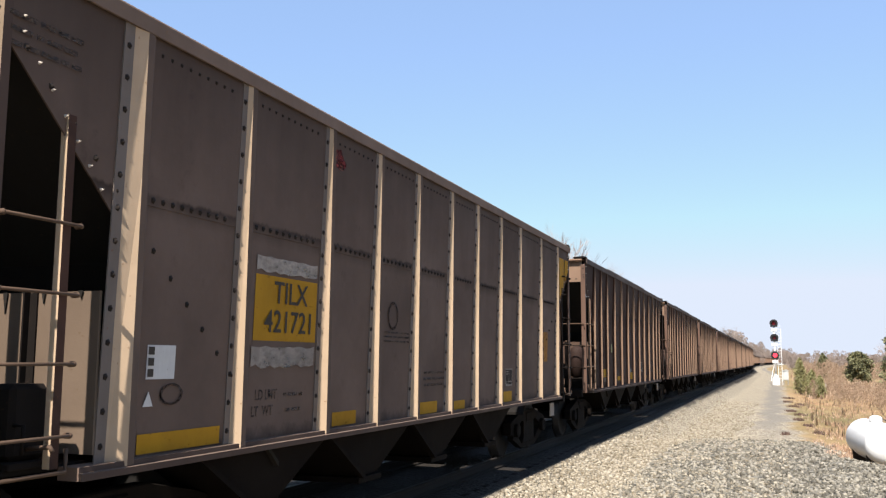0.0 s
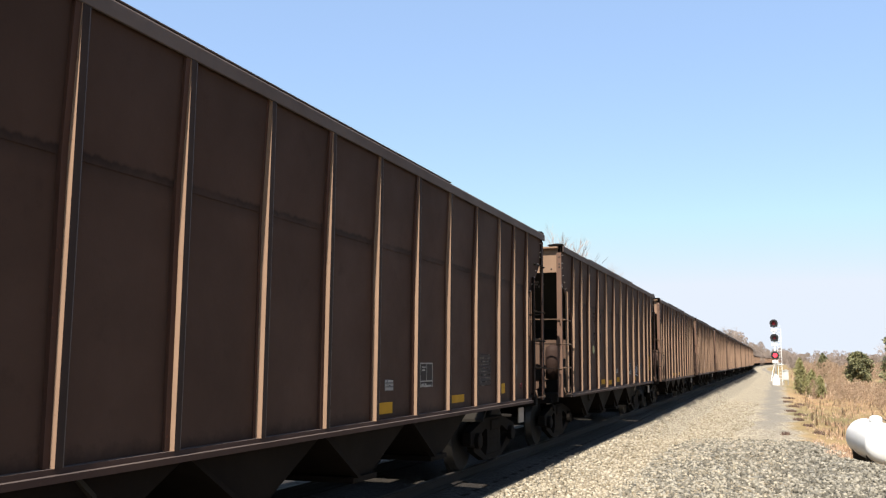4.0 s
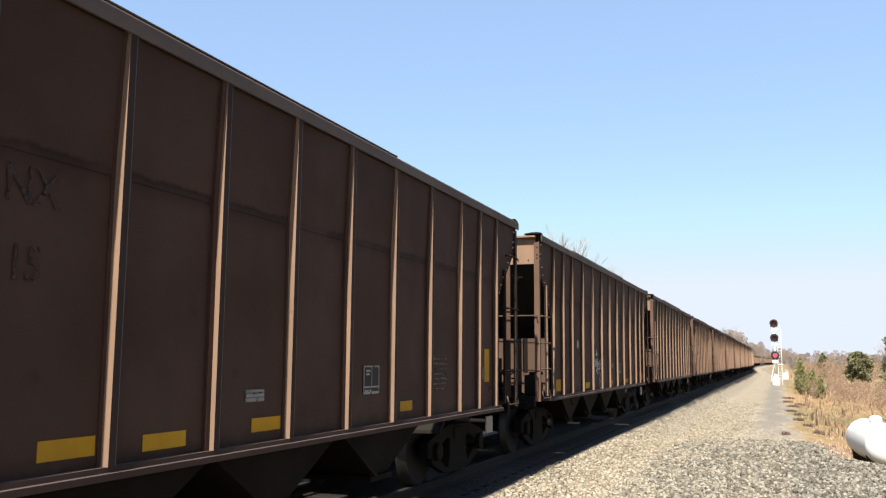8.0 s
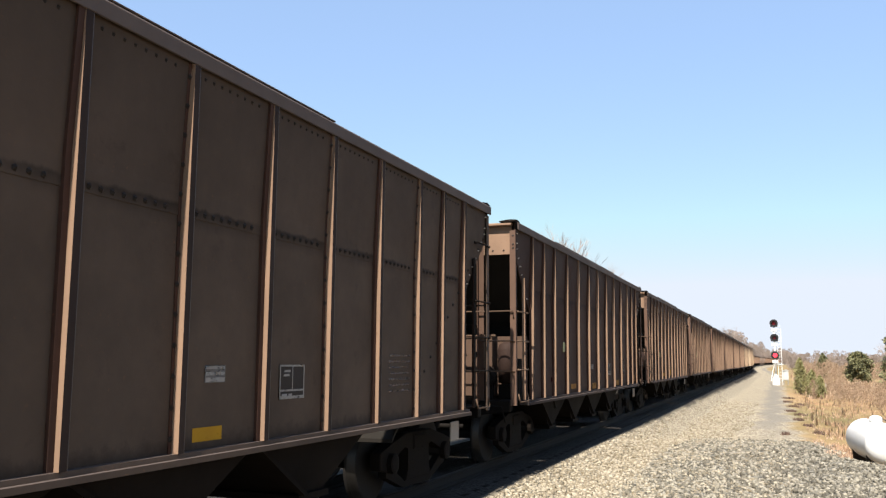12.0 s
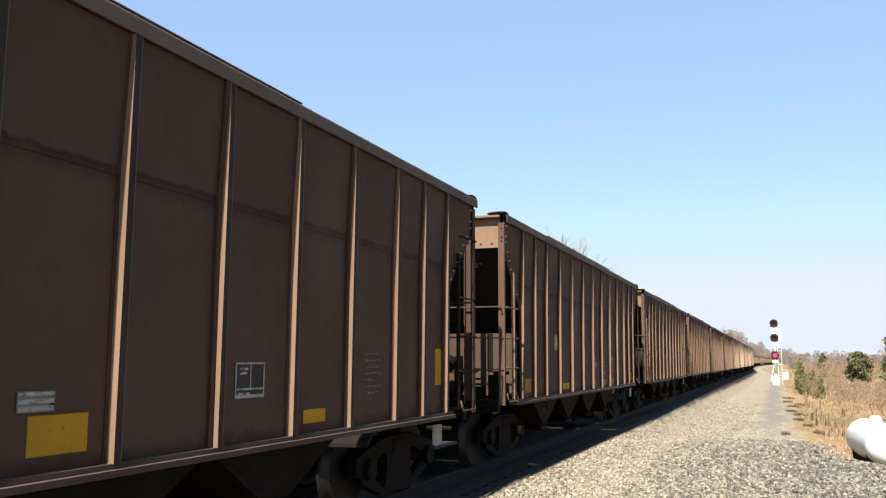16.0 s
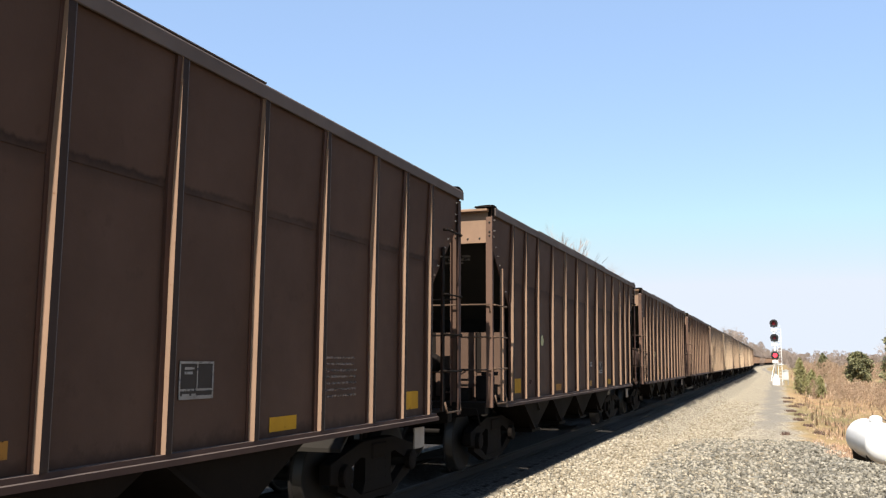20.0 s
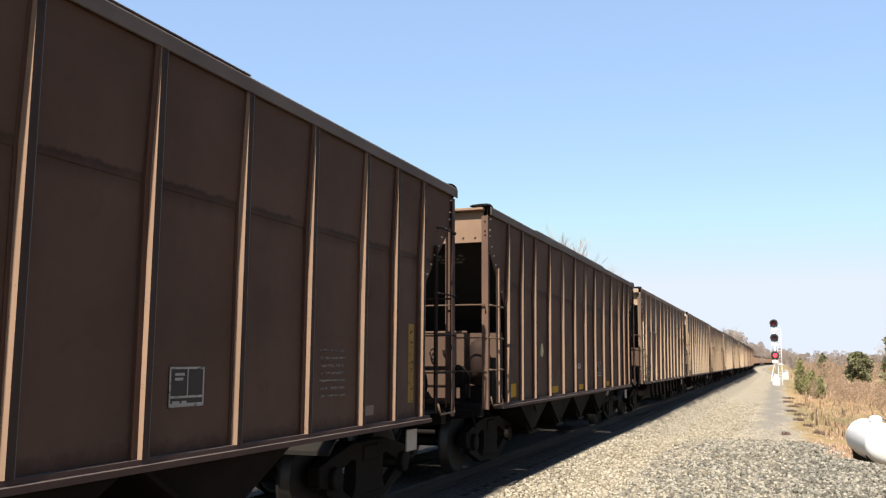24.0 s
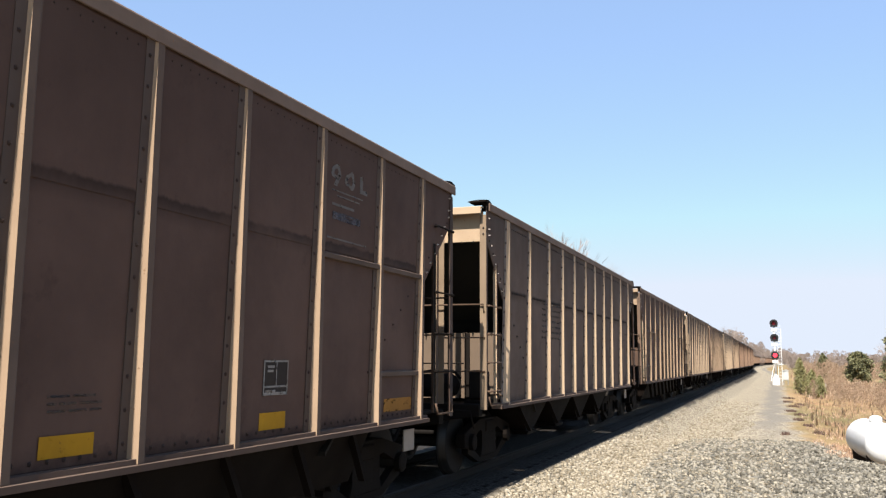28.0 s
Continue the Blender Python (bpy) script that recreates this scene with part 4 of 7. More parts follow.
    # Dark sheet added to close the far side, cut to fit the camera's view.
    d["screen"] = box_mesh("side_screen", M_COAL, -WS + 0.02, -WS + 0.035, -CORNER + 0.585, -CORNER + 0.925, 1.056, 3.36)
    bm = bmesh.new()
    box_bm(bm, WS - 0.055, WS - 0.035, 5.77, 6.07, 0.65, 0.89)
    d["flap"] = mesh_of("routing_board", bm, M_BOARD, 0.004)
    return d


SH = shared_meshes()
MIRROR_X = Matrix.Diagonal((-1, 1, 1, 1))
MIRROR_Y = Matrix.Diagonal((1, -1, 1, 1))
TURN = Matrix.Rotation(math.pi, 4, "Z")
_flips = {}


def flipped(me, how):
    """A mirrored copy of a mesh, made once."""
    key = (me.name, how)
    if key not in _flips:
        c = me.copy()
        c.transform({"x": MIRROR_X, "y": MIRROR_Y, "xy": TURN}[how])
        if how != "xy":
            c.flip_normals()
        _flips[key] = c
    return _flips[key]


def make_truck(car, y):
    t = empty("truck")
    t.parent = car
    t.location = (0, y, 0)
    part("bolster", SH["bolster"], None, t)
    for how in ("", "x"):
        for nm, key in (("side_frame", "side_frame"), ("tension_bar", "tension_bar"), ("spring_nest", "spring")):
            part(nm, flipped(SH[key], how) if how else SH[key], None, t)
        for dy in (-0.89, 0.89):
            part("bearing_cap", flipped(SH["bearing"], how) if how else SH["bearing"], None, t, at=pose(0, dy, 0))
    for dy in (-0.89, 0.89):
        part("wheelset", SH["wheelset"], None, t, at=pose(0, dy, 0.457))
    return t


def make_car(kind, label, full=True, gear="B"):
    """One open-top coal hopper. Its -y end faces the camera."""
    car = empty("hopper_car")
    tagged(car, label, "railroad car", "cars of the coal train")
    grey = kind in (K_GREY, K_RIB)
    for how in ("", "x"):
        g = (lambda m: flipped(m, how)) if how else (lambda m: m)
        part("side_sheet", g(kind.side), None, car)
        part("top_chord", g(kind.chord), None, car)
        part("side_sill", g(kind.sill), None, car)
        for i, y in enumerate(kind.posts):
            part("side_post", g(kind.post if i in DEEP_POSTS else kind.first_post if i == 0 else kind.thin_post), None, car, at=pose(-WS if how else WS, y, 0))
        if full and not grey:
            part("chord_stiffener", g(SH["stiff"]), None, car)
    for how in ("", "xy"):
        g = (lambda m: flipped(m, how)) if how else (lambda m: m)
        part("end_chord", g(kind.endchord), None, car)
        part("end_sheet", g(kind.band), None, car)
        part("slope_sheet", g(kind.slope), None, car)
        part("bulkhead", g(kind.bulk), None, car)
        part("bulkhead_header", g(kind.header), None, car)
        part("end_sill", g(SH["end_sill"]), None, car)
        part("coupler", g(SH["coupler"]), None, car)
        s = -1 if how else 1
        for x in (W - 0.045, -W + 0.045):
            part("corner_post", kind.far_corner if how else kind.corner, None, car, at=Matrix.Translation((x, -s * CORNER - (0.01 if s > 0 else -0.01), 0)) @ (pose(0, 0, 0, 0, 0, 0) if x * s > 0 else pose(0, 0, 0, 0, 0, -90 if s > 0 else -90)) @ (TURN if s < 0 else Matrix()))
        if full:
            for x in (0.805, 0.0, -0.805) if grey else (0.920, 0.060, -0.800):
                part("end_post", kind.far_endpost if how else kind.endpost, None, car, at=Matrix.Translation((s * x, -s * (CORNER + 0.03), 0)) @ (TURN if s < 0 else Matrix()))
            part("end_platform", g(SH["deck"]), None, car)
            for sx in ("", "x"):
                f = {"": "", "x": "x"}[sx]
                def h(m):
                    if how:
                        m = flipped(m, "xy")
                    return flipped(m, "x") if f else m
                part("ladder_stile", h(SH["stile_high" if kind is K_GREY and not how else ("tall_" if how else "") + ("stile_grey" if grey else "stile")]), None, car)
                part("corner_cap", h(SH["cap"]), None, car, at=pose(0, 0, kind.up))
                part("corner_gusset", h(SH["recess_dark"]), None, car, at=pose(0, 0, kind.up))
                part("stirrup_step", h(SH["stirrup"]), None, car)
                for z in (3.32, 2.5, 2.0, 1.54) if how else (2.458, 2.048, 1.644, 1.233) if grey else (2.47, 2.0, 1.54):
                    part("ladder_rung", h(SH["far_rung" if how else "rung"]), None, car, at=pose(0, 0, z))
                for z in (2.0, 1.52):
                    part("end_rung", h(SH["end_rung"]), None, car, at=pose(0, 0, z))
            part("grab_rail", g(SH["grab"]), None, car, at=pose(0, 0, 2.478))
            part("air_hose", g(SH["hose"]), None, car)
            part("uncoupling_lever", g(SH["lever"]), None, car)
    if full:
        for nm, me in SH["gear"][gear]:
            p = part(nm, me, None, car)
            if nm == "grime_fringe":
                tagged(p, kind="stuff")
        part("brake_wheel", SH["brake_wheel"], None, car)
        part("side_screen", SH["screen"], None, car)
        part("routing_board", SH["flap"], None, car, "white routing board hung under the sill")
    part("centre_sill", SH["centre_sill"], None, car)
    if kind.under == "hoppers":
        for y in (-4.0, -1.95, 0.1, 2.25):
            part("discharge_hopper", SH["hopper"], None, car, at=pose(0, y, 0))
    else:
        part("chute_sheet", SH["chute"], None, car)
        part("chute_sheet", flipped(SH["chute"], "x"), None, car)
    if kind.rivets and full:
        for how in ("", "x"):
            tagged(part("riveting", flipped(kind.rivet, how) if how else kind.rivet, None, car), kind="stuff")
    if full:
        for how in ("", "xy"):
            tagged(part("end_riveting", flipped(kind.end_rivet, how) if how else kind.end_rivet, None, car), kind="stuff")
        for how in ("", "x"):
            tagged(part("corner_bolts", flipped(kind.bolts, how) if how else kind.bolts, None, car), kind="stuff")
    for i, z in kind.ribs:
        for how in ("", "x"):
            part("cross_rib", flipped(rib_mesh(kind, i), how) if how else rib_mesh(kind, i), None, car, at=pose(-lean(True, z) if how else lean(True, z), 0, z))
    make_truck(car, -5.55)
    make_truck(car, 5.55)
    return car


_ribs = {}


def rib_mesh(kind, i):
    """A level stiffener between two posts."""
    if i not in _ribs:
        a, b = (kind.posts[i] + 0.05, kind.posts[i + 1] - 0.05) if i < len(kind.posts) - 1 else (kind.posts[i] + 0.05, HALF - 0.1)
        bm = bmesh.new()
        prism_bm(bm, ((WS - 0.004, -0.034), (WS + 0.040, -0.026), (WS + 0.044, 0.018), (WS + 0.034, 0.026), (WS - 0.004, 0.034)), "y", a, b)
        _ribs[i] = mesh_of("cross_rib", bm, M_GREY_FACE)
    return _ribs[i]


# where each car's middle stands at the start, how far the train has come, and each car's pose
CAR_AT = (10.649, 26.483, 42.115, 57.790, 73.487, 89.161, 104.785, 120.420, 136.078, 151.711, 167.344, 182.949, 198.584, 214.219, 229.905)
VIEW_FIT = {0: -0.036, 1: 0.055, 2: -0.013, 5: -0.009, 6: 0.023, 7: -0.085, 8: 0.071, 9: 0.090, 10: -0.057, 11: -0.043, 14: -0.085, 15: -0.079, 16: 0.173, 17: 0.017, 18: -0.021, 19: 0.079, 20: 0.034, 21: -0.117, 24: -0.002, 25: -0.082, 26: 0.085, 27: 0.029, 28: -0.028}      # offsets that fit the train's place to the camera's view, second by second


def way(t):
    a = t / 28.0
    even = -236.947 * a + 8.175 * a * a + 9.623 * a ** 3 - 7.084 * a ** 4
    return even + float(np.interp(t, sorted(VIEW_FIT), [VIEW_FIT[q] for q in sorted(VIEW_FIT)]))


def start_of(k):
    if k < 0:
        return CAR_AT[0] + GAP_PITCH * k
    return CAR_AT[k] if k < len(CAR_AT) else CAR_AT[-1] + GAP_PITCH * (k - len(CAR_AT) + 1)


def car_pose(k, t):
    y = start_of(k) + way(t)
    s = heading(y)
    return Matrix.Translation((side_of(y), y, 0)) @ Matrix.Rotation(-math.atan(s), 4, "Z")


FIRST, LAST, NEAR_LAST = -2, 58, 24
cars = {}


def build_train():
    protos = {}
    names = {
        "brown": "dusty dark-brown steel open-top coal hopper car with pressed side posts",
        "umber": "grimy reddish-brown steel open-top coal hopper car with pale-webbed posts",
        "dark": "grimy very dark brown steel open-top coal hopper car",
        "tan": "worn brown riveted open-top coal hopper car on the track",
        "grey": "weathered grey riveted open-top coal hopper car with pale side posts",
        "rib": "weathered grey coal hopper car with cross ribs between its end posts",
    }
    kinds = {"brown": K_BROWN, "umber": K_UMBER, "dark": K_DARK, "tan": K_TAN, "grey": K_GREY, "rib": K_RIB}
    for k in range(FIRST, LAST + 1):
        if k <= 0:
            kn = "grey"
        elif k == 6:
            kn = "tan"
        elif k in (1, 7):
            kn = "dark"
        elif 2 <= k <= 5:
            kn = "umber"
        elif k in (14, 16, 18, 20):
            kn = "rib"
        elif k in (15, 17, 19):
            kn = "grey"
        else:
            kn = "brown"
        full = k <= NEAR_LAST
        gear = "C" if kn in ("grey", "rib") else "A" if k in (5, 6, 9, 11, 15, 17) else "B"
        key = (kn, full, gear if full else "")
        if key not in protos:
            protos[key] = make_car(kinds[kn], names[kn], full, gear)
            cars[k] = protos[key]
            cars[k].matrix_basis = car_pose(k, 0)
        else:
            cars[k] = copy_thing(protos[key], car_pose(k, 0))


build_train()

# the bodies ride a little higher or lower on their springs
RIDE = {1: 0.008, 2: 0.016, 4: -0.022, 5: -0.012, 6: -0.008, 7: -0.014, 8: -0.007, 9: 0.018, 11: 0.016, 12: -0.008}


def settle_bodies():
    for k, up in RIDE.items():
        for p in cars[k].children:
            if not p.name.startswith("truck"):
                p.location.z += up


# ---- lettering, reflectors and stencils on the cars ----
SIDE_X = WS + 0.0085


def text_mesh(words, height, mat, name="lettering", squeeze=1.0):
    """Raised paint lettering in the built-in font, reading along +y on the +x side; centred."""
    cu = bpy.data.curves.new(name, "FONT")
    cu.body, cu.align_x, cu.align_y = words, "CENTER", "CENTER"
    cu.size, cu.extrude, cu.offset = height * 1.38, 0.0002, height * 0.012
    ob = bpy.data.objects.new(name, cu)
    scene.collection.objects.link(ob)
    bpy.context.view_layer.update()
    me = bpy.data.meshes.new_from_object(ob)
    bpy.data.objects.remove(ob)
    me.transform(Matrix(((0, 0, 1, 0), (squeeze, 0, 0, 0), (0, 1, 0, 0), (0, 0, 0, 1))))
    me.materials.clear()
    me.materials.append(mat)
    return me


_count = [0]


def side_plate(bm, y0, y1, z0, z1, lift=0.0, thick=0.0012):
    lift += 0.0011 * (_count[0] % 5) - (0.0065 if z1 < 2.66 else 0.0)
    box_bm(bm, SIDE_X + lift, SIDE_X + lift + thick, y0, y1, z0, z1)


def disc_bm(bm, yc, zc, ry, rz, lift=0.0, n=20, wob=0.0, hole=0.0):
    pts = []
    for k in range(n):
        a = 2 * math.pi * k / n
        r = 1 + wob * math.sin(3 * a + yc) + wob * 0.6 * math.cos(5 * a)
        pts.append((yc + ry * r * math.cos(a), zc + rz * r * math.sin(a)))
    if not hole:
        prism_bm(bm, pts, "x", SIDE_X + lift, SIDE_X + lift + 0.002)
        return
    rows = []
    for x, q in ((SIDE_X + lift, 1.0), (SIDE_X + lift + 0.002, 1.0), (SIDE_X + lift + 0.002, hole), (SIDE_X + lift, hole)):
        rows.append([bm.verts.new((x, yc + (p[0] - yc) * q, zc + (p[1] - zc) * q)) for p in pts])
    for a, b in zip(rows, rows[1:] + rows[:1]):
        for k in range(n):
            bm.faces.new((a[k], a[(k + 1) % n], b[(k + 1) % n], b[k]))
    bmesh.ops.recalc_face_normals(bm, faces=bm.faces)


def stroke_bm(bm, pts, w, lift=0.0):
    """A painted line on the side sheet: one ribbon that thins towards both ends, as a spray can leaves it."""
    q = [Vector(p) for p in pts]
    n, rows = len(q), []
    for i, p in enumerate(q):
        d = (q[min(i + 1, n - 1)] - q[max(i - 1, 0)]).normalized()
        u = i / (n - 1)
        r = 0.5 * w * (0.72 + 0.28 * math.sin(math.pi * u) + 0.10 * math.sin(9.0 * u + p.x * 7.0))
        rows.append([bm.verts.new((SIDE_X + lift, p.x - d.y * s * r, p.y + d.x * s * r)) for s in (1, -1)])
    for a, b in zip(rows, rows[1:]):
        f = bm.faces.new((a[0], a[1], b[1], b[0]))
        f.normal_update()
        if f.normal.x < 0:
            f.normal_flip()


def curve_pts(ctrl, n=10):
    """A smooth line through control points."""
    c = [ctrl[0]] + list(ctrl) + [ctrl[-1]]
    out = []
    for i in range(1, len(c) - 2):
        for k in range(n):
            t = k / n
            q = []
            for ax in (0, 1):
                p0, p1, p2, p3 = c[i - 1][ax], c[i][ax], c[i + 1][ax], c[i + 2][ax]
                q.append(0.5 * (2 * p1 + (p2 - p0) * t + (2 * p0 - 5 * p1 + 4 * p2 - p3) * t * t + (3 * p1 - p0 - 3 * p2 + p3) * t ** 3))
            out.append(tuple(q))
    out.append(tuple(ctrl[-1]))
    return out


def tag_lines(style):
    """Spray-paint squiggles in a unit square, as control points."""
    if style == "tag1":
        return [((0.0, 0.62), (0.18, 0.70), (0.22, 0.45), (0.05, 0.12)), ((0.42, 0.90), (0.24, 0.85), (0.22, 0.62), (0.40, 0.58), (0.42, 0.30), (0.26, 0.28)), ((0.45, 0.25), (0.52, 0.85), (0.60, 0.28)), ((0.46, 0.5), (0.60, 0.5)), ((0.63, 0.28), (0.66, 0.85), (0.73, 0.5), (0.80, 0.85), (0.82, 0.30)), ((0.98, 0.92), (0.86, 0.85), (0.94, 0.62), (0.84, 0.40), (0.98, 0.28)), ((0.1, 0.05), (0.5, 0.16), (0.95, 0.0))]
    if style == "tag2":
        return [((0.1, 0.75), (0.18, 0.82), (0.21, 0.73), (0.02, 0.58), (0.18, 0.59)), ((0.36, 0.72), (0.26, 0.64), (0.21, 0.53)), ((0.39, 0.71), (0.32, 0.62), (0.37, 0.55), (0.43, 0.63), (0.39, 0.71)), ((0.52, 0.73), (0.45, 0.64), (0.5, 0.57), (0.55, 0.65), (0.52, 0.73)), ((0.59, 0.75), (0.5, 0.69), (0.61, 0.63), (0.61, 0.55), (0.5, 0.54)), ((0.65, 0.68), (0.62, 0.5), (0.75, 0.47)), ((0.64, 0.6), (0.76, 0.62)), ((0.78, 0.35), (0.8, 0.56), (0.91, 0.7), (0.97, 0.64), (0.81, 0.51), (0.99, 0.49), (0.93, 0.35), (0.83, 0.21), (0.84, 0.06), (0.91, 0.0), (0.98, 0.06), (0.92, 0.22), (0.84, 0.4)), ((0.31, 0.42), (0.44, 0.46), (0.48, 0.51), (0.5, 0.4), (0.6, 0.36)), ((0.41, 0.95), (0.44, 0.85)), ((0.34, 0.86), (0.52, 0.8)), ((0.51, 0.88), (0.35, 0.83))]
    if style == "tag3":
        return [((0.10, 0.60), (0.42, 0.96), (0.52, 0.94), (0.52, 0.74), (0.82, 0.86), (0.90, 0.78), (0.66, 0.60), (0.62, 0.38), (0.80, 0.38), (0.72, 0.20), (0.64, 0.12), (0.78, 0.02)), ((0.12, 0.56), (0.18, 0.42), (0.06, 0.34), (0.16, 0.24), (0.04, 0.10), (0.12, 0.02)), ((0.32, 0.68), (0.40, 0.56), (0.38, 0.30), (0.24, 0.20), (0.40, 0.16))]
    return [((0.05, 0.5), (0.3, 0.8), (0.35, 0.3), (0.6, 0.7), (0.7, 0.3), (0.95, 0.6)), ((0.2, 0.2), (0.5, 0.1), (0.9, 0.3))]


_spray = Mat("white_spray_paint", (0.50, 0.50, 0.55), 0.6)
_spray.paint(_spray.mix(_spray.ramp(_spray.noise(_spray.coords(), 14.0, 4.0, 0.7), [(0.35, 0.0), (0.75, 0.75)]), (0.52, 0.52, 0.57), (0.27, 0.26, 0.29)))
M_SPRAY = worn(_spray.m, 0.34, 0.50, 0.2, 20.0)
M_SPOT = worn(steel("pale_green_primer_spot", (0.36, 0.35, 0.19), (0.26, 0.245, 0.13), (0.2, 0.17, 0.1)), 0.26, 0.44, 0.5, 9.0)
M_RED = worn(steel("dull_red_paint", (0.156, 0.021, 0.021), (0.096, 0.018, 0.018), (0.09, 0.024, 0.018)), 0.4, 0.6, 0.1)
M_OLDRED = steel("faded_red_square", (0.105, 0.042, 0.036), (0.082, 0.045, 0.038), (0.08, 0.05, 0.04))
M_BEIGE = steel("beige_repaint", (0.16, 0.115, 0.09), (0.12, 0.09, 0.07), (0.15, 0.08, 0.05))
M_BARS = worn(steel("faint_lettering", (0.1462, 0.1145, 0.1003), (0.08768, 0.06786, 0.06019), (0.07794, 0.05089, 0.04011)))
M_BLUE = worn(steel("faded_blue_stripe", (0.08, 0.0775, 0.0925), (0.0725, 0.0625, 0.07), (0.0775, 0.062, 0.05425)))
M_PLATE = steel("black_name_panel", (0.022, 0.022, 0.026), (0.035, 0.032, 0.03), (0.06, 0.05, 0.04))
M_FADED = worn(steel("faded_dark_lettering", (0.046, 0.0275, 0.0220), (0.038, 0.0235, 0.0190), (0.04, 0.03, 0.02)))


def bars_bm(bm, y0, y1, z0, z1, rows, rng, lift=0.0):
    """Unreadable lines of lettering as broken bars."""
    h = (z1 - z0) / rows
    for r in range(rows):
        y, z = y0 + rng.random() * 0.03, z1 - (r + 0.75) * h
        while y < y1 - 0.04:
            w = min(0.05 + rng.random() * 0.16, y1 - y)
            side_plate(bm, y, y + w, z, z + h * 0.36, lift)
            y += w + 0.025


def mark(k, what, y0, y1, z0, z1):
    """One painted or stuck-on mark on the camera side of car k."""
    car, rng = cars[k], random.Random(k * 1000 + int((y0 + 9) * 50))
    grey = k <= 0 or 14 <= k <= 20
    yc, zc = (y0 + y1) / 2, (z0 + z1) / 2
    _count[0] += 1
    bm = bmesh.new()

    def stick(name, bm, mat, parent, label="", at=None):
        if at is None:
            return part(name, leaned(bm, grey), mat, parent, label)
        p = at.translation
        tilt = Matrix.Rotation(0.030 if grey else 0.004, 4, "Y")
        return part(name, bm, mat, parent, label, at=Matrix.Translation((lean(grey, p.z) + p.x, p.y, p.z)) @ tilt @ Matrix.Translation(-p) @ at)
    if what in ("yellow", "vyellow", "orange"):
        m = M_ORANGE if what == "orange" else M_DULL_YELLOW if (what == "vyellow" and k == 12) or (k == 14 and y0 < 0) else M_YELLOW
        side_plate(bm, y0, y1, z0, z1)
        stick("reflector", bm, m, car, "faded orange reflective strip" if what == "orange" else "yellow reflective strip")
    elif what == "patch":
        edge = [(y0 + (y1 - y0) * i / 14, z1 - (z1 - z0) * 0.10 * rng.random()) for i in range(15)]
        edge += [(y1 - (y1 - y0) * i / 14, z0 + (z1 - z0) * 0.20 * rng.random()) for i in range(15)]
        prism_bm(bm, edge, "x", SIDE_X, SIDE_X + 0.0012)
        stick("paint_patch", bm, M_SMUDGE, car, "white painted-over patch")
    elif what == "beige":
        side_plate(bm, y0, y1, z0, z1)
        stick("paint_patch", bm, M_BEIGE, car, "beige repainted patch")
    elif what == "oval":
        disc_bm(bm, yc, zc, (y1 - y0) * 0.5, (z1 - z0) * 0.5, 0, 20, 0.06)
        stick("paint_spot", bm, M_SPOT, car, "pale green round paint spot")
    elif what == "red" and k == 14:
        side_plate(bm, y0, y1, z0, z1)
        stick("paint_spot", bm, M_OLDRED, car, "faded red painted square")
    elif what == "red":
        disc_bm(bm, yc, zc, (y1 - y0) * 0.5, (z1 - z0) * 0.5, 0, 14, 0.18)
        stick("paint_spot", bm, M_RED, car, "dull red paint blotch")
    elif what == "label":
        side_plate(bm, y0, y1, z0, z1)
        pl = stick("label_plate", bm, M_OLDLABEL, car, "faded grey label with pale lines" if z1 - z0 < 0.15 else "faded grey square of paint")
        for a, b in ((0.05, 0.30), (0.42, 0.62), (0.78, 0.95)) if z1 - z0 < 0.15 else ():
            bm = bmesh.new()
            side_plate(bm, y0 + 0.01, y1 - 0.01, z0 + a * (z1 - z0), z0 + b * (z1 - z0), 0.002)
            stick("label_line", bm, M_STENCIL, pl)
    elif what == "box":
        t = 0.016
        w = y1 - y0
        h = z1 - z0
        for q in ((y0, y1, z0, z0 + t * 1.6), (y0, y1, z1 - t, z1), (y0, y0 + t, z0, z1), (y1 - t, y1, z0, z1), (y0, y1, z0 + h * 0.22, z0 + h * 0.22 + t), (yc, yc + t * 0.7, z0 + h * 0.22, z1), (y0 + w * 0.15, y0 + w * 0.42, z1 - h * 0.22, z1 - h * 0.15), (y0 + w * 0.15, y0 + w * 0.38, z1 - h * 0.34, z1 - h * 0.27), (y0 + w * 0.1, y0 + w * 0.3, z0 + h * 0.09, z0 + h * 0.15), (y0 + w * 0.36, y0 + w * 0.5, z0 + h * 0.09, z0 + h * 0.15)):
            side_plate(bm, q[0], q[1], q[2], q[3], 0.004)
        st = stick("stencil", bm, M_STENCIL, car, "white-outlined black data stencil")
        tagged(st, "white-outlined black data stencil", kind="stuff")
        bm = bmesh.new()
        side_plate(bm, y0, y1, z0, z1)
        stick("stencil_ground", bm, M_OLDBLACK, st)
    elif what in ("text", "dbars"):
        bars_bm(bm, y0, y1, z0, z1, 7 if what == "text" else 1 if z1 - z0 < 0.09 else 3, rng)
        tagged(stick("stencil_block", bm, M_BARS if what == "text" else M_WORNTEXT, car, "faint unreadable stencilled lines"), kind="stuff")
    elif what == "framed":
        bars_bm(bm, y0 + 0.03, y1 - 0.03, z0 + 0.04, z1 - 0.03, 8, rng, 0.004)
        t = 0.008
        for q in ((y0, y1, z0, z0 + t), (y0, y1, z1 - t, z1), (y0, y0 + t, z0, z1), (y1 - t, y1, z0, z1)):
            side_plate(bm, q[0], q[1], q[2], q[3], 0.004)
        st = stick("stencil", bm, M_BARS, car, "framed panel of unreadable white lines")
        tagged(st, "framed panel of unreadable white lines", kind="stuff")
        bm = bmesh.new()
        side_plate(bm, y0, y1, z0, z1)
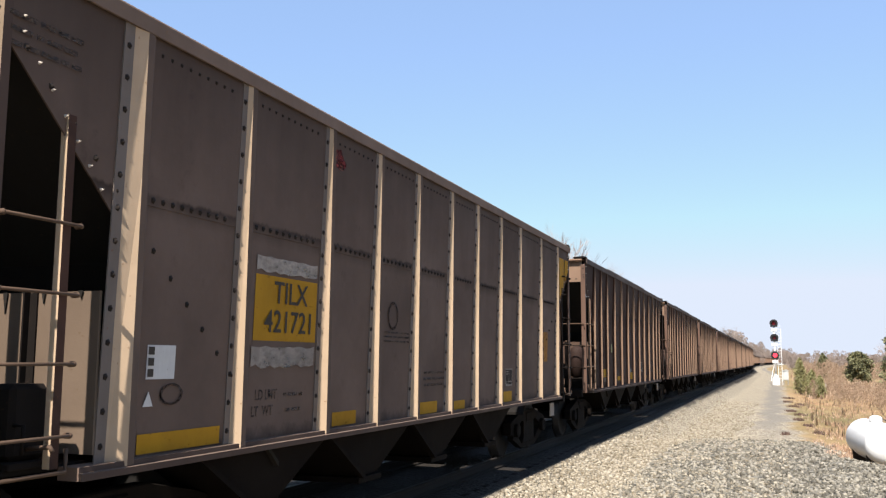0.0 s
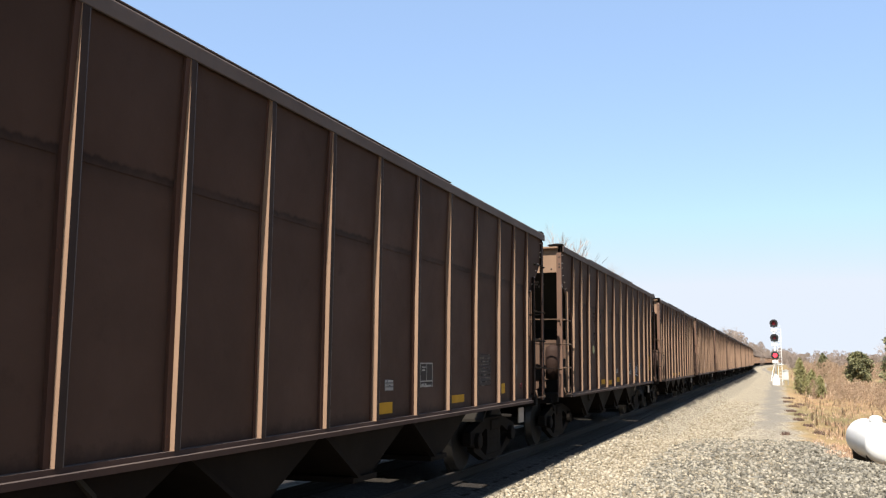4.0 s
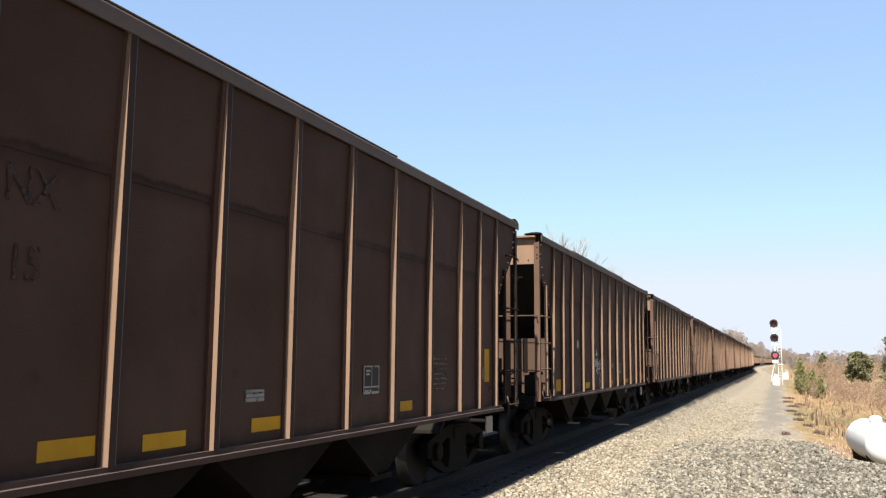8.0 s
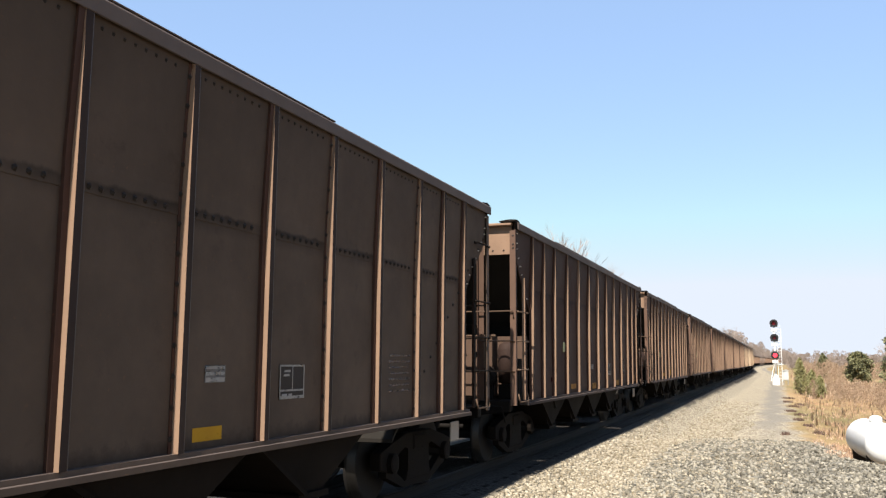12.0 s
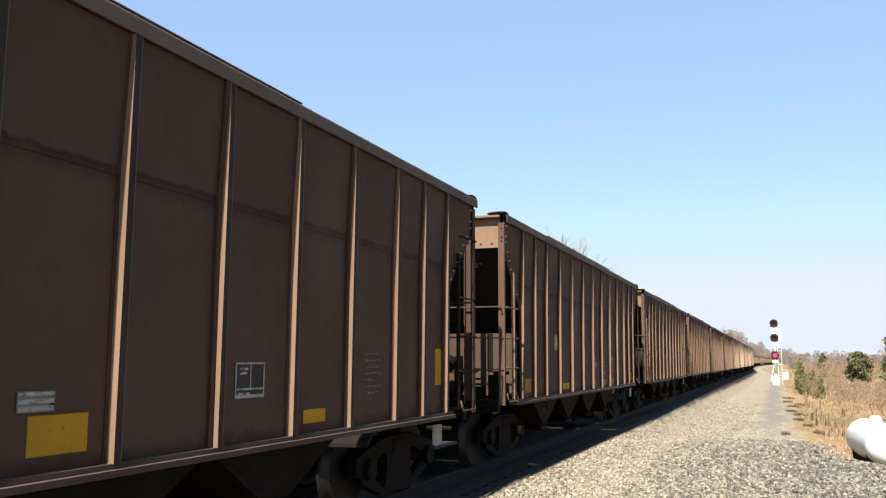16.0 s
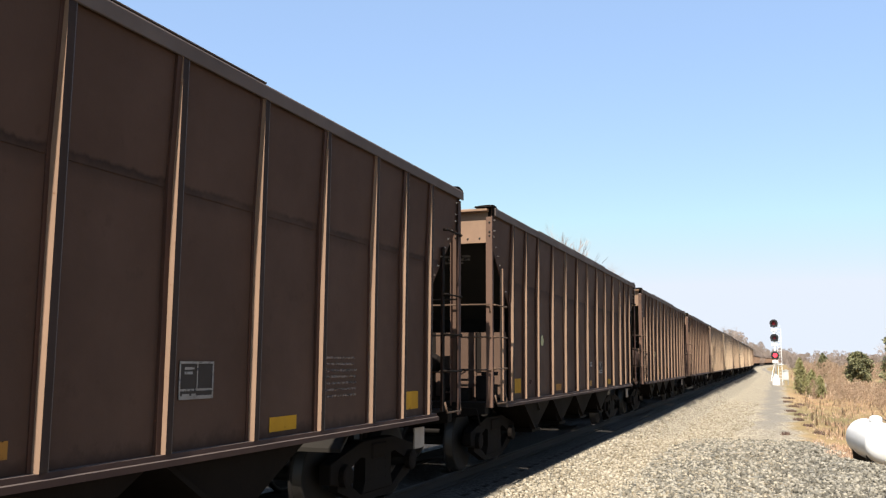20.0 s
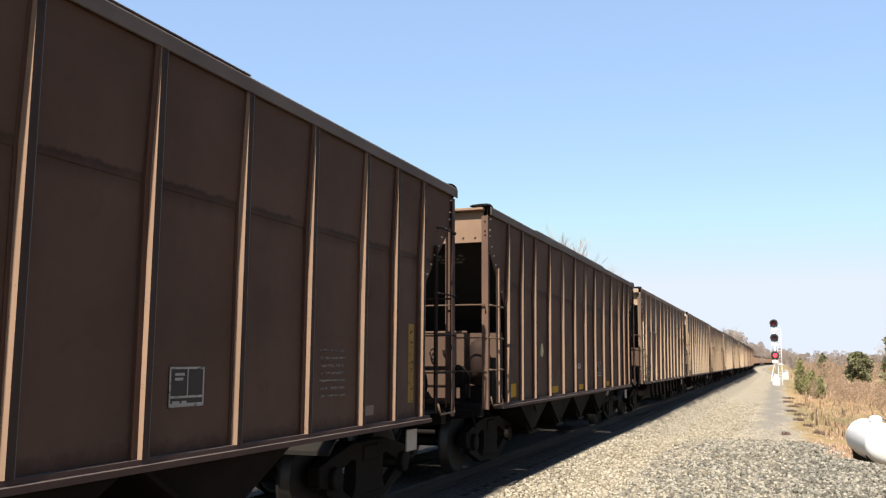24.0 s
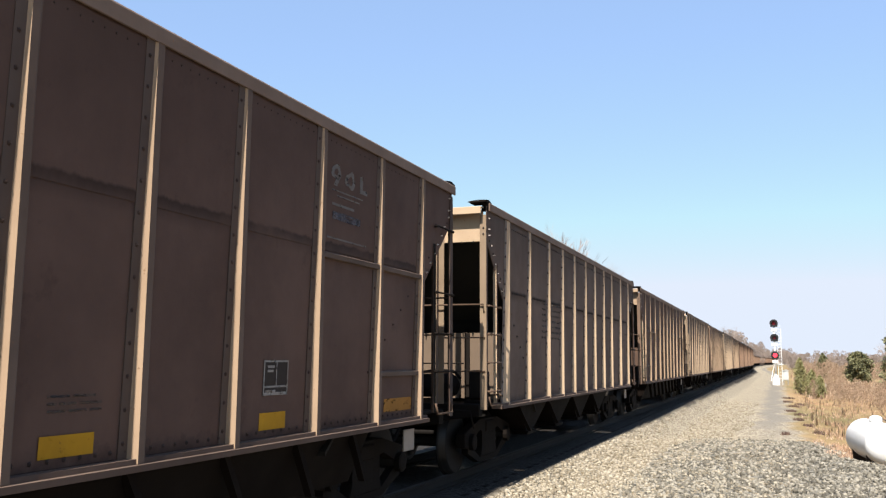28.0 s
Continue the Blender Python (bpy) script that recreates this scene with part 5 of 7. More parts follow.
        stick("stencil_ground", bm, M_OLDBLACK, st)
    elif what in ("tag1", "tag2", "tag3", "scrawl"):
        for i, line in enumerate(tag_lines(what)):
            pts = [(y0 + p[0] * (y1 - y0), z0 + p[1] * (z1 - z0)) for p in curve_pts(line, 7)]
            stroke_bm(bm, pts, {"tag1": 0.020, "tag2": 0.036, "tag3": 0.020, "scrawl": 0.016}[what], 0.0008 * (i + 1))
        stick("graffiti", bm, M_OLDLABEL if what == "scrawl" else M_SPRAY, car, "white spray-paint scrawl")
    elif what in ("ring", "dring"):
        disc_bm(bm, yc, zc, (y1 - y0) * 0.5, (z1 - z0) * 0.5, 0, 24, 0, 0.80)
        stick("ring_mark", bm, M_FADED, car, "dark painted ring")
    elif what == "placard":
        side_plate(bm, y0, y1, z0, z1)
        pl = stick("placard", bm, M_WHITE, car, "white paper placard with black squares")
        for r in range(3):
            bm = bmesh.new()
            side_plate(bm, y0 + 0.01, y0 + 0.07, z1 - 0.065 - r * (z1 - z0) / 3.1, z1 - 0.012 - r * (z1 - z0) / 3.1, 0.004)
            stick("placard_square", bm, M_DARKTEXT, pl)
    elif what == "tri":
        prism_bm(bm, ((y0, z0), (y1, z0), (yc, z1)), "x", SIDE_X, SIDE_X + 0.003)
        stick("label_plate", bm, M_WHITE, car, "small white triangle label")
    elif what == "yellow_panel":
        side_plate(bm, y0, y1, z0, z1)
        pl = stick("name_panel", bm, M_YELLOW, car, "yellow panel with black reporting marks")
        for words, dz, h in (("TILX", 0.145, 0.19), ("421721", -0.135, 0.19)):
            me = text_mesh(words, h, M_DARKTEXT, squeeze=1.06)
            stick("lettering", me, None, pl, at=pose(SIDE_X + 0.0025, yc + 0.05, zc + dz * (z1 - z0) / 0.62))
    elif what in ("plateL", "plateR"):
        side_plate(bm, y0, y1, z0, z1)
        pl = stick("name_panel", bm, M_PLATE, car, "black panel with white reporting marks")
        stick("lettering", text_mesh("MK" if what == "plateL" else "MX", 0.24, M_WHITE, squeeze=0.78), None, pl, at=pose(SIDE_X + 0.012, yc + (0.1 if what == "plateL" else 0.07), zc))
    elif what == "logo":
        w, h = y1 - y0, z1 - z0
        disc_bm(bm, y0 + 0.17 * w, z0 + 0.86 * h, 0.11 * w, 0.09 * h, 0, 18, 0.12, 0.45)
        prism_bm(bm, [(y0 + a * w, z0 + b * h) for a, b in ((0.21, 0.86), (0.28, 0.86), (0.20, 0.70), (0.12, 0.70))], "x", SIDE_X, SIDE_X + 0.002)
        disc_bm(bm, y0 + 0.50 * w, z0 + 0.82 * h, 0.12 * w, 0.10 * h, 0, 18, 0.15, 0.5)
        prism_bm(bm, [(y0 + a * w, z0 + b * h) for a, b in ((0.74, 0.93), (0.81, 0.93), (0.81, 0.77), (0.93, 0.77), (0.93, 0.72), (0.74, 0.72))], "x", SIDE_X, SIDE_X + 0.002)
        for lo, hi, a, b in ((0.64, 0.655, 0.08, 0.82), (0.585, 0.60, 0.2, 0.74), (0.47, 0.50, 0.1, 0.62), (0.08, 0.10, 0.02, 0.96)):
            side_plate(bm, y0 + a * w, y0 + b * w, z0 + lo * h, z0 + hi * h)
        lg = stick("faded_emblem", bm, M_OLDLABEL, car, "faded white emblem lines with a blue stripe")
        bm = bmesh.new()
        side_plate(bm, y0 + 0.12 * w, y0 + 0.78 * w, z0 + 0.31 * h, z0 + 0.40 * h)
        stick("emblem_stripe", bm, M_BLUE, lg)
    else:
        bm.free()
        dark = M_DARKTEXT if k == 14 else M_FADED
        stick("lettering", text_mesh(what, (z1 - z0) * 0.86, dark, squeeze=0.9), None, car, "dark reporting marks", at=pose(SIDE_X + 0.002, yc, zc))


mark(0, "yellow_panel", -4.44, -3.41, 1.83, 2.37)
mark(0, "patch", -4.44, -3.43, 2.39, 2.53)
mark(0, "patch", -4.46, -3.43, 1.60, 1.79)
for _y, _z, _words in ((-4.20, 1.385, "LD LMT"), (-4.25, 1.255, "LT  WT")):
    part("lettering", text_mesh(_words, 0.085, M_WORNTEXT, squeeze=0.85), None, cars[0], "worn black stencilled words", at=pose(SIDE_X - 0.002 + lean(True, _z), _y, _z) @ Matrix.Rotation(0.030, 4, "Y"))
mark(0, "dbars", -3.95, -3.60, 1.345, 1.425)
mark(0, "dbars", -3.90, -3.60, 1.215, 1.295)
mark(0, "placard", -5.71, -5.41, 1.54, 1.77)
mark(0, "tri", -5.73, -5.63, 1.36, 1.46)
mark(0, "yellow", -5.76, -4.83, 1.05, 1.18)
mark(0, "dring", -5.56, -5.31, 1.36, 1.51)
mark(0, "yellow", -3.00, -2.49, 1.05, 1.18)
mark(0, "ring", -1.81, -1.53, 2.00, 2.31)
mark(0, "yellow", -0.78, -0.22, 1.04, 1.18)
mark(0, "yellow", 0.29, 0.83, 1.03, 1.15)
mark(0, "yellow", 2.52, 3.10, 1.04, 1.20)
mark(0, "dbars", -7.07, -6.50, 3.38, 3.63)
mark(2, "red", 5.67, 5.80, 1.21, 1.31)
mark(0, "red", -3.27, -2.96, 3.49, 3.68)
mark(0, "dbars", -1.89, -1.19, 1.86, 2.00)
mark(0, "dbars", -0.71, 0.01, 1.35, 1.57)
mark(0, "box", 2.73, 3.10, 1.28, 1.55)
mark(0, "orange", 5.06, 5.42, 1.66, 2.19)
mark(1, "yellow", -4.87, -4.44, 1.27, 1.47)
mark(1, "beige", -4.70, -4.44, 1.16, 1.26)
mark(1, "oval", -3.71, -3.50, 1.87, 2.09)
mark(1, "yellow", -2.73, -2.27, 1.16, 1.27)
mark(1, "yellow", -0.54, -0.14, 1.16, 1.35)
mark(1, "scrawl", -2.90, -2.46, 1.26, 1.42)
mark(1, "label", -0.62, -0.36, 1.35, 1.45)
mark(1, "box", 1.54, 1.91, 1.35, 1.62)
mark(1, "yellow", 2.48, 2.85, 1.12, 1.22)
mark(1, "text", 3.52, 4.13, 1.31, 1.74)
mark(1, "yellow", 4.71, 4.99, 1.26, 1.46)
mark(2, "label", 0.32, 0.55, 1.33, 1.45)
mark(2, "yellow", 0.04, 0.53, 1.09, 1.21)
mark(2, "box", 1.33, 1.74, 1.34, 1.63)
mark(2, "yellow", 2.44, 2.92, 1.11, 1.21)
mark(2, "yellow", 4.52, 4.83, 1.16, 1.31)
mark(2, "label", 5.33, 5.53, 1.41, 1.60)
mark(2, "framed", 3.54, 4.08, 1.30, 1.75)
mark(3, "vyellow", -5.93, -5.76, 1.41, 1.87)
mark(3, "oval", -3.81, -3.58, 1.84, 2.03)
mark(3, "yellow", -2.73, -2.25, 1.12, 1.23)
mark(3, "yellow", -1.79, -1.34, 1.09, 1.20)
mark(3, "label", -0.65, -0.36, 1.36, 1.47)
mark(3, "yellow", -0.53, -0.09, 1.13, 1.25)
mark(3, "box", 1.49, 1.92, 1.31, 1.61)
mark(3, "tag1", 2.39, 3.19, 1.24, 1.57)
mark(3, "yellow", 2.42, 2.81, 1.11, 1.22)
mark(3, "text", 3.52, 4.18, 1.32, 1.76)
mark(3, "vyellow", 5.69, 5.94, 1.39, 1.845)
mark(3, "label", 5.38, 5.58, 1.39, 1.585)
mark(3, "patch", 5.37, 5.61, 1.27, 1.35)
mark(3, "red", 5.68, 5.82, 1.19, 1.29)
mark(3, "beige", 4.61, 4.79, 1.11, 1.22)
mark(4, "yellow", -2.71, -2.25, 1.11, 1.23)
mark(4, "yellow", -1.81, -1.35, 1.09, 1.20)
mark(4, "label", -0.61, -0.33, 1.36, 1.46)
mark(4, "yellow", -0.51, -0.07, 1.12, 1.23)
mark(4, "box", 1.53, 1.91, 1.35, 1.64)
mark(4, "yellow", 2.50, 2.85, 1.13, 1.24)
mark(4, "text", 3.44, 4.00, 1.32, 1.75)
mark(4, "vyellow", 5.55, 5.77, 1.39, 1.86)
mark(4, "label", 5.36, 5.52, 1.43, 1.61)
mark(4, "red", 5.75, 5.86, 1.24, 1.31)
mark(11, "red", -4.85, -4.70, 1.27, 1.34)
mark(14, "patch", -5.37, -4.83, 1.30, 1.36)
mark(15, "text", -3.70, -2.05, 2.05, 2.76)
mark(5, "yellow", -5.73, -5.28, 1.11, 1.33)
mark(5, "oval", -3.77, -3.59, 1.93, 2.12)
mark(5, "yellow", -2.88, -2.42, 1.09, 1.22)
# large faint reporting marks across the third post of two brown cars
for _k, _n in ((3, "0209"), (4, "3115")):
    for _w, _y0, _y1, _z0, _z1 in (("PG", -3.80, -3.36, 2.53, 2.79), ("NX", -3.08, -2.64, 2.53, 2.79), (_n[:2], -3.74, -3.40, 2.10, 2.34), (_n[2:], -3.06, -2.72, 2.10, 2.34)):
        mark(_k, _w, _y0, _y1, _z0, _z1)
mark(5, "tag2", -2.02, -1.11, 1.04, 1.99)
mark(5, "label", 0.43, 0.69, 1.53, 1.63)
mark(5, "yellow", 0.21, 0.59, 1.09, 1.20)
mark(5, "box", 1.48, 1.85, 1.37, 1.63)
mark(5, "yellow", 2.52, 3.04, 1.09, 1.20)
mark(5, "text", 3.62, 4.21, 1.33, 1.75)
mark(5, "yellow", 5.49, 5.90, 1.10, 1.32)
mark(6, "plateL", -4.24, -3.58, 2.49, 2.89)
mark(6, "plateR", -3.31, -2.75, 2.49, 2.85)
mark(6, "26", -3.90, -3.62, 2.15, 2.35)
mark(6, "091", -3.25, -2.77, 2.10, 2.37)
mark(6, "orange", -5.62, -5.49, 1.12, 1.32)
mark(6, "orange", -3.06, -2.65, 1.08, 1.22)
mark(6, "label", 0.35, 0.61, 1.51, 1.64)
mark(6, "box", 1.40, 1.82, 1.35, 1.64)
mark(6, "text", 3.66, 4.26, 1.32, 1.77)
mark(6, "yellow", 0.23, 0.59, 1.09, 1.19)
mark(6, "dbars", -5.11, -4.61, 1.48, 1.76)
mark(7, "red", -4.58, -4.42, 1.29, 1.39)
mark(7, "oval", -3.56, -3.33, 1.85, 2.06)
mark(7, "orange", -2.82, -2.34, 1.12, 1.22)
mark(7, "label", -0.69, -0.41, 1.50, 1.61)
mark(7, "orange", -0.57, -0.12, 1.06, 1.19)
mark(7, "box", 1.45, 1.86, 1.35, 1.62)
mark(7, "orange", 2.54, 3.02, 1.07, 1.19)
mark(7, "text", 3.58, 4.11, 1.33, 1.83)
mark(7, "orange", 5.49, 5.85, 1.10, 1.29)
mark(8, "vyellow", -5.87, -5.67, 1.42, 1.87)
mark(8, "oval", -3.75, -3.54, 1.80, 2.03)
mark(8, "yellow", -2.81, -2.36, 1.14, 1.25)
mark(8, "label", -0.74, -0.46, 1.38, 1.50)
mark(8, "yellow", -0.65, -0.18, 1.13, 1.36)
mark(8, "box", 1.38, 1.80, 1.38, 1.66)
mark(8, "beige", -4.74, -4.55, 1.15, 1.26)
mark(8, "yellow", 2.46, 2.87, 1.12, 1.24)
mark(8, "text", 3.69, 4.09, 1.32, 1.78)
mark(8, "vyellow", 5.71, 5.92, 1.38, 1.82)
mark(9, "orange", -5.79, -5.33, 1.12, 1.35)
mark(9, "yellow", -2.92, -2.35, 1.10, 1.22)
mark(9, "oval", -3.62, -3.38, 1.84, 2.15)
mark(9, "label", 0.34, 0.59, 1.51, 1.64)
mark(9, "orange", 0.08, 0.52, 1.06, 1.21)
mark(9, "box", 1.39, 1.80, 1.35, 1.64)
mark(9, "yellow", 1.36, 1.82, 1.08, 1.21)
mark(9, "tag3", 2.31, 2.94, 1.20, 1.80)
mark(9, "orange", 2.50, 2.93, 1.08, 1.21)
mark(9, "text", 3.52, 4.04, 1.33, 1.71)
mark(9, "yellow", 5.42, 5.85, 1.11, 1.32)
mark(10, "oval", -3.82, -3.65, 1.82, 2.05)
mark(10, "orange", -3.10, -2.62, 1.12, 1.24)
mark(10, "yellow", -2.00, -1.55, 1.10, 1.22)
mark(10, "label", -0.80, -0.54, 1.54, 1.67)
mark(10, "orange", -0.63, -0.18, 1.13, 1.23)
mark(10, "box", 1.28, 1.69, 1.39, 1.66)
mark(10, "yellow", 2.50, 2.94, 1.08, 1.20)
mark(10, "text", 3.46, 4.11, 1.31, 1.73)
mark(10, "yellow", 5.36, 5.76, 1.12, 1.32)
mark(10, "yellow", -5.81, -5.35, 1.15, 1.38)
mark(11, "yellow", -5.80, -5.36, 1.14, 1.37)
mark(11, "oval", -4.04, -3.84, 1.92, 2.11)
mark(11, "orange", -2.88, -2.44, 1.10, 1.22)
mark(11, "label", 0.46, 0.71, 1.53, 1.64)
mark(11, "orange", 0.28, 0.64, 1.10, 1.22)
mark(11, "box", 1.53, 1.93, 1.37, 1.64)
mark(11, "yellow", 2.64, 3.08, 1.09, 1.21)
mark(12, "oval", -3.77, -3.60, 1.83, 2.01)
mark(12, "vyellow", -2.52, -2.40, 1.12, 1.58)
mark(12, "vyellow", -0.32, -0.18, 1.10, 1.58)
mark(12, "label", -0.76, -0.47, 1.35, 1.46)
mark(12, "box", 1.41, 1.81, 1.35, 1.63)
mark(12, "text", 3.58, 4.10, 1.32, 1.81)
mark(12, "vyellow", 5.69, 5.85, 1.20, 2.10)
mark(12, "beige", 4.52, 4.77, 1.12, 1.22)
mark(13, "yellow", -5.89, -5.44, 1.10, 1.31)
mark(13, "oval", -3.86, -3.65, 1.74, 1.98)
mark(13, "yellow", -2.98, -2.50, 1.08, 1.20)
mark(13, "yellow", -0.54, -0.11, 1.07, 1.18)
mark(13, "label", -0.69, -0.35, 1.51, 1.62)
mark(13, "box", 1.53, 1.98, 1.32, 1.64)
mark(13, "yellow", 2.69, 3.10, 1.07, 1.18)
mark(13, "yellow", 5.23, 5.68, 1.09, 1.31)
mark(13, "framed", 3.81, 3.99, 1.32, 1.72)
mark(14, "yellow", -3.00, -2.56, 1.13, 1.25)
mark(14, "ring", -1.83, -1.52, 2.29, 2.59)
mark(14, "yellow", -0.67, -0.21, 1.13, 1.26)
mark(14, "yellow", 0.37, 0.81, 1.10, 1.23)
mark(14, "box", 2.72, 3.11, 1.38, 1.67)
mark(14, "yellow", 2.69, 3.10, 1.10, 1.24)
mark(14, "logo", 3.67, 4.58, 2.75, 3.58)
mark(14, "orange", 5.14, 5.90, 1.12, 1.26)
mark(14, "yellow", -5.73, -4.92, 1.14, 1.26)
mark(14, "red", -5.38, -5.05, 2.10, 2.35)
mark(14, "TILX", -4.62, -4.10, 2.75, 2.98)
mark(14, "dbars", 0.39, 0.86, 1.35, 1.48)
mark(14, "dbars", -0.75, -0.21, 1.42, 1.58)


def end_mark(k, upper, lower, white=False, x=0.665, z=None):
    """Reporting marks on the end sheet that faces the camera."""
    turn = pose(0, 0, 0, 0, 0, -90)
    for words, level, h in ((upper, 3.72, 0.105), (lower, 3.593, 0.105)):
        if words:
            me = text_mesh(words, h, M_WHITE if (white and words == upper) else M_ENDTEXT, squeeze=0.95)
            part("lettering", me, None, cars[k], at=pose(x, (-CORNER - 0.018 if white else -CORNER - 0.0145), z or level, 0, 0, -90))


def slope_lines(k):
    """Faint unreadable stencil lines on the dark slope sheet under the end."""
    rng = random.Random(k)
    bm = bmesh.new()
    for r in range(5):
        d = 0.235 + r * 0.05
        y, z = -CORNER + d, BAND - d * 0.835 + 0.012
        x = 0.28 + rng.random() * 0.2
        while x < 0.95:
            w = 0.06 + rng.random() * 0.14
            prism_bm(bm, ((y - 0.018, z + 0.004), (y + 0.018, z - 0.026), (y + 0.018, z - 0.032), (y - 0.018, z - 0.002)), "x", x, x + w)
            x += w + 0.04
    tagged(part("stencil_block", bm, M_OLDLABEL, cars[k], "faint white unreadable stencil lines"), kind="stuff")


for _k in (1, 3, 4, 5, 6, 8, 9, 10, 11, 13):
    slope_lines(_k)
end_mark(1, "PGNX", "0157")
end_mark(3, "PGNX", "0209")
end_mark(4, "PGNX", "3115")
end_mark(5, "PGNX", "4172")
end_mark(6, "MKMX", "2609", True)
end_mark(8, "PGNX", "3193")
end_mark(9, "PGNX", "9196")
end_mark(10, "PGNX", "9187")
end_mark(11, "PGNX", "7177")
end_mark(13, "PGNX", "4182")
end_mark(14, "", "TILX", x=0.582, z=3.557)
end_mark(14, "", "49636", x=1.09, z=3.543)


def black_panel(k):
    """A dark painted ground under the end lettering of the worn brown car."""
    me = box_mesh("name_panel", M_PLATE, 0.40, 0.89, -CORNER - 0.016, -CORNER - 0.0125, 3.66, 3.78)
    part("name_panel", me, None, cars[k])


def yellow_corner(k):
    """The yellow painted end of the side sheet on the first grey car."""
    for a, b in ((6.17, 6.62), (6.70, 7.02)):
        bm = bmesh.new()
        lo = lambda y: 2.56 + 0.10 + (y - 6.08) * 0.86
        prism_bm(bm, ((a, lo(a)), (b, lo(b)), (b, CHORD - 0.14), (a, CHORD - 0.14)), "x", SIDE_X, SIDE_X + 0.003)
        part("paint_patch", leaned(bm, True), M_YELLOW, cars[k], "bright yellow painted corner")


yellow_corner(0)
black_panel(6)
settle_bodies()

# ---- ties and loose ballast ----
def make_ties():
    me = box_mesh("tie", M_TIE, -1.28, 1.28, -0.115, 0.115, -0.34, -0.187, 0.002)
    top = empty("track_ties")
    tagged(top, "dark creosoted wooden ties set in darkened ballast", "railroad ties", kind="structure")
    y = 1.0
    while y < 60.0:
        part("tie", me, None, top, at=pose(0, y, 0, 0, 0, random.uniform(-1, 1)))
        y += 0.5
    bm = bmesh.new()
    while y < 260.0:
        box_bm(bm, side_of(y) - 1.3, side_of(y) + 1.3, y - 0.115, y + 0.115, -0.3, -0.187)
        y += 0.5
    part("far_ties", bm, M_TIE, top)["kind"] = "stuff"


def scatter_stones(name, mat, count, seed, place, size, label):
    """Angular loose stones as one sheet of stuff."""
    rng = np.random.default_rng(seed)
    x, y = place(rng, count)
    z = ground_z(x, y)
    base = np.array([(1, 0, 0), (-1, 0, 0), (0, 1, 0), (0, -1, 0), (0, 0, 1), (0, 0, -1)], float)
    tri = np.array([(0, 2, 4), (2, 1, 4), (1, 3, 4), (3, 0, 4), (2, 0, 5), (1, 2, 5), (3, 1, 5), (0, 3, 5)])
    n = len(x)
    r = size[0] + (size[1] - size[0]) * rng.random(n) ** 2
    v = base[None] * (0.7 + 0.5 * rng.random((n, 6, 1)))
    v = v + rng.normal(0, 0.22, (n, 6, 3))
    q = rng.normal(size=(n, 4))
    q /= np.linalg.norm(q, axis=1, keepdims=True)
    w, a, b, c = q.T
    R = np.stack([1 - 2 * (b * b + c * c), 2 * (a * b - c * w), 2 * (a * c + b * w), 2 * (a * b + c * w), 1 - 2 * (a * a + c * c), 2 * (b * c - a * w), 2 * (a * c - b * w), 2 * (b * c + a * w), 1 - 2 * (a * a + b * b)], 1).reshape(n, 3, 3)
    v = np.einsum("nij,nkj->nki", R, v) * r[:, None, None]
    v[:, :, 2] *= 0.8
    v += np.stack([x, y, z + r * 0.25], 1)[:, None, :]
    f = (tri[None] + (np.arange(n) * 6)[:, None, None]).reshape(-1, 3)
    me = bpy.data.meshes.new(name)
    me.vertices.add(n * 6)
    me.vertices.foreach_set("co", v.reshape(-1))
    me.loops.add(len(f) * 3)
    me.loops.foreach_set("vertex_index", f.reshape(-1).astype(np.int32))
    me.polygons.add(len(f))
    me.polygons.foreach_set("loop_start", np.arange(0, len(f) * 3, 3, dtype=np.int32))
    me.update(calc_edges=True)
    me.materials.append(mat)
    ob = new(name, me)
    tagged(ob, label, "gravel", kind="stuff")


def near_far(rng, n, lo, hi):
    """More places near than far."""
    return 1.0 / (1.0 / hi + rng.random(n) * (1.0 / lo - 1.0 / hi))


def tan_place(rng, n):
    y = near_far(rng, n, 7.5, 60.0)
    x = 1.56 + 0.55 * smooth01(24.0, 115.0, y) + rng.random(n) ** 0.9 * 4.0
    keep = ~((x > 3.3 + 0.5 * np.sin(y)) & (y < 27) & (rng.random(n) < 0.75))
    keep &= ~((y > 29) & (x > 4.2 + 0.3 * np.sin(y * 0.7)))
    return x[keep], y[keep]


def grey_place(rng, n):
    y = near_far(rng, n, 7.5, 30.0)
    x = 2.9 + rng.random(n) * 6.5
    keep = x + 0.3 * np.sin(y * 2.1) < 6.7 + 3.2 * (1 - smooth01(16.0, 23.0, y)) + 0.2 * np.sin(y * 5)
    return x[keep], y[keep]


make_ties()
scatter_stones("ballast_stones", M_STONE_TAN, 46000, 3, tan_place, (0.020, 0.052), "loose pale tan limestone ballast beside the track")
scatter_stones("grey_stones", M_STONE_GREY, 46000, 5, grey_place, (0.020, 0.060), "heaped grey crushed rock beside the ballast")


M_DARKROCK = stone_mat("dark_rock", (0.03, 0.025, 0.02), (0.065, 0.05, 0.04), (0.11, 0.085, 0.065))

# ---- propane tank ----
M_TANK = Mat("white_tank_enamel", (0.72, 0.72, 0.72), 0.35)
M_TANK.paint(M_TANK.mix(M_TANK.ramp(M_TANK.noise(M_TANK.coords((1, 1, 3)), 3.0, 5.0), [(0.45, 0.0), (0.8, 0.35)]), (0.72, 0.72, 0.72), (0.54, 0.52, 0.49)))
M_TANK = M_TANK.m
M_CONCRETE = stone_mat("weathered_concrete", (0.1704, 0.1633, 0.1491), (0.2556, 0.2414, 0.2201), (0.3124, 0.2982, 0.2769))


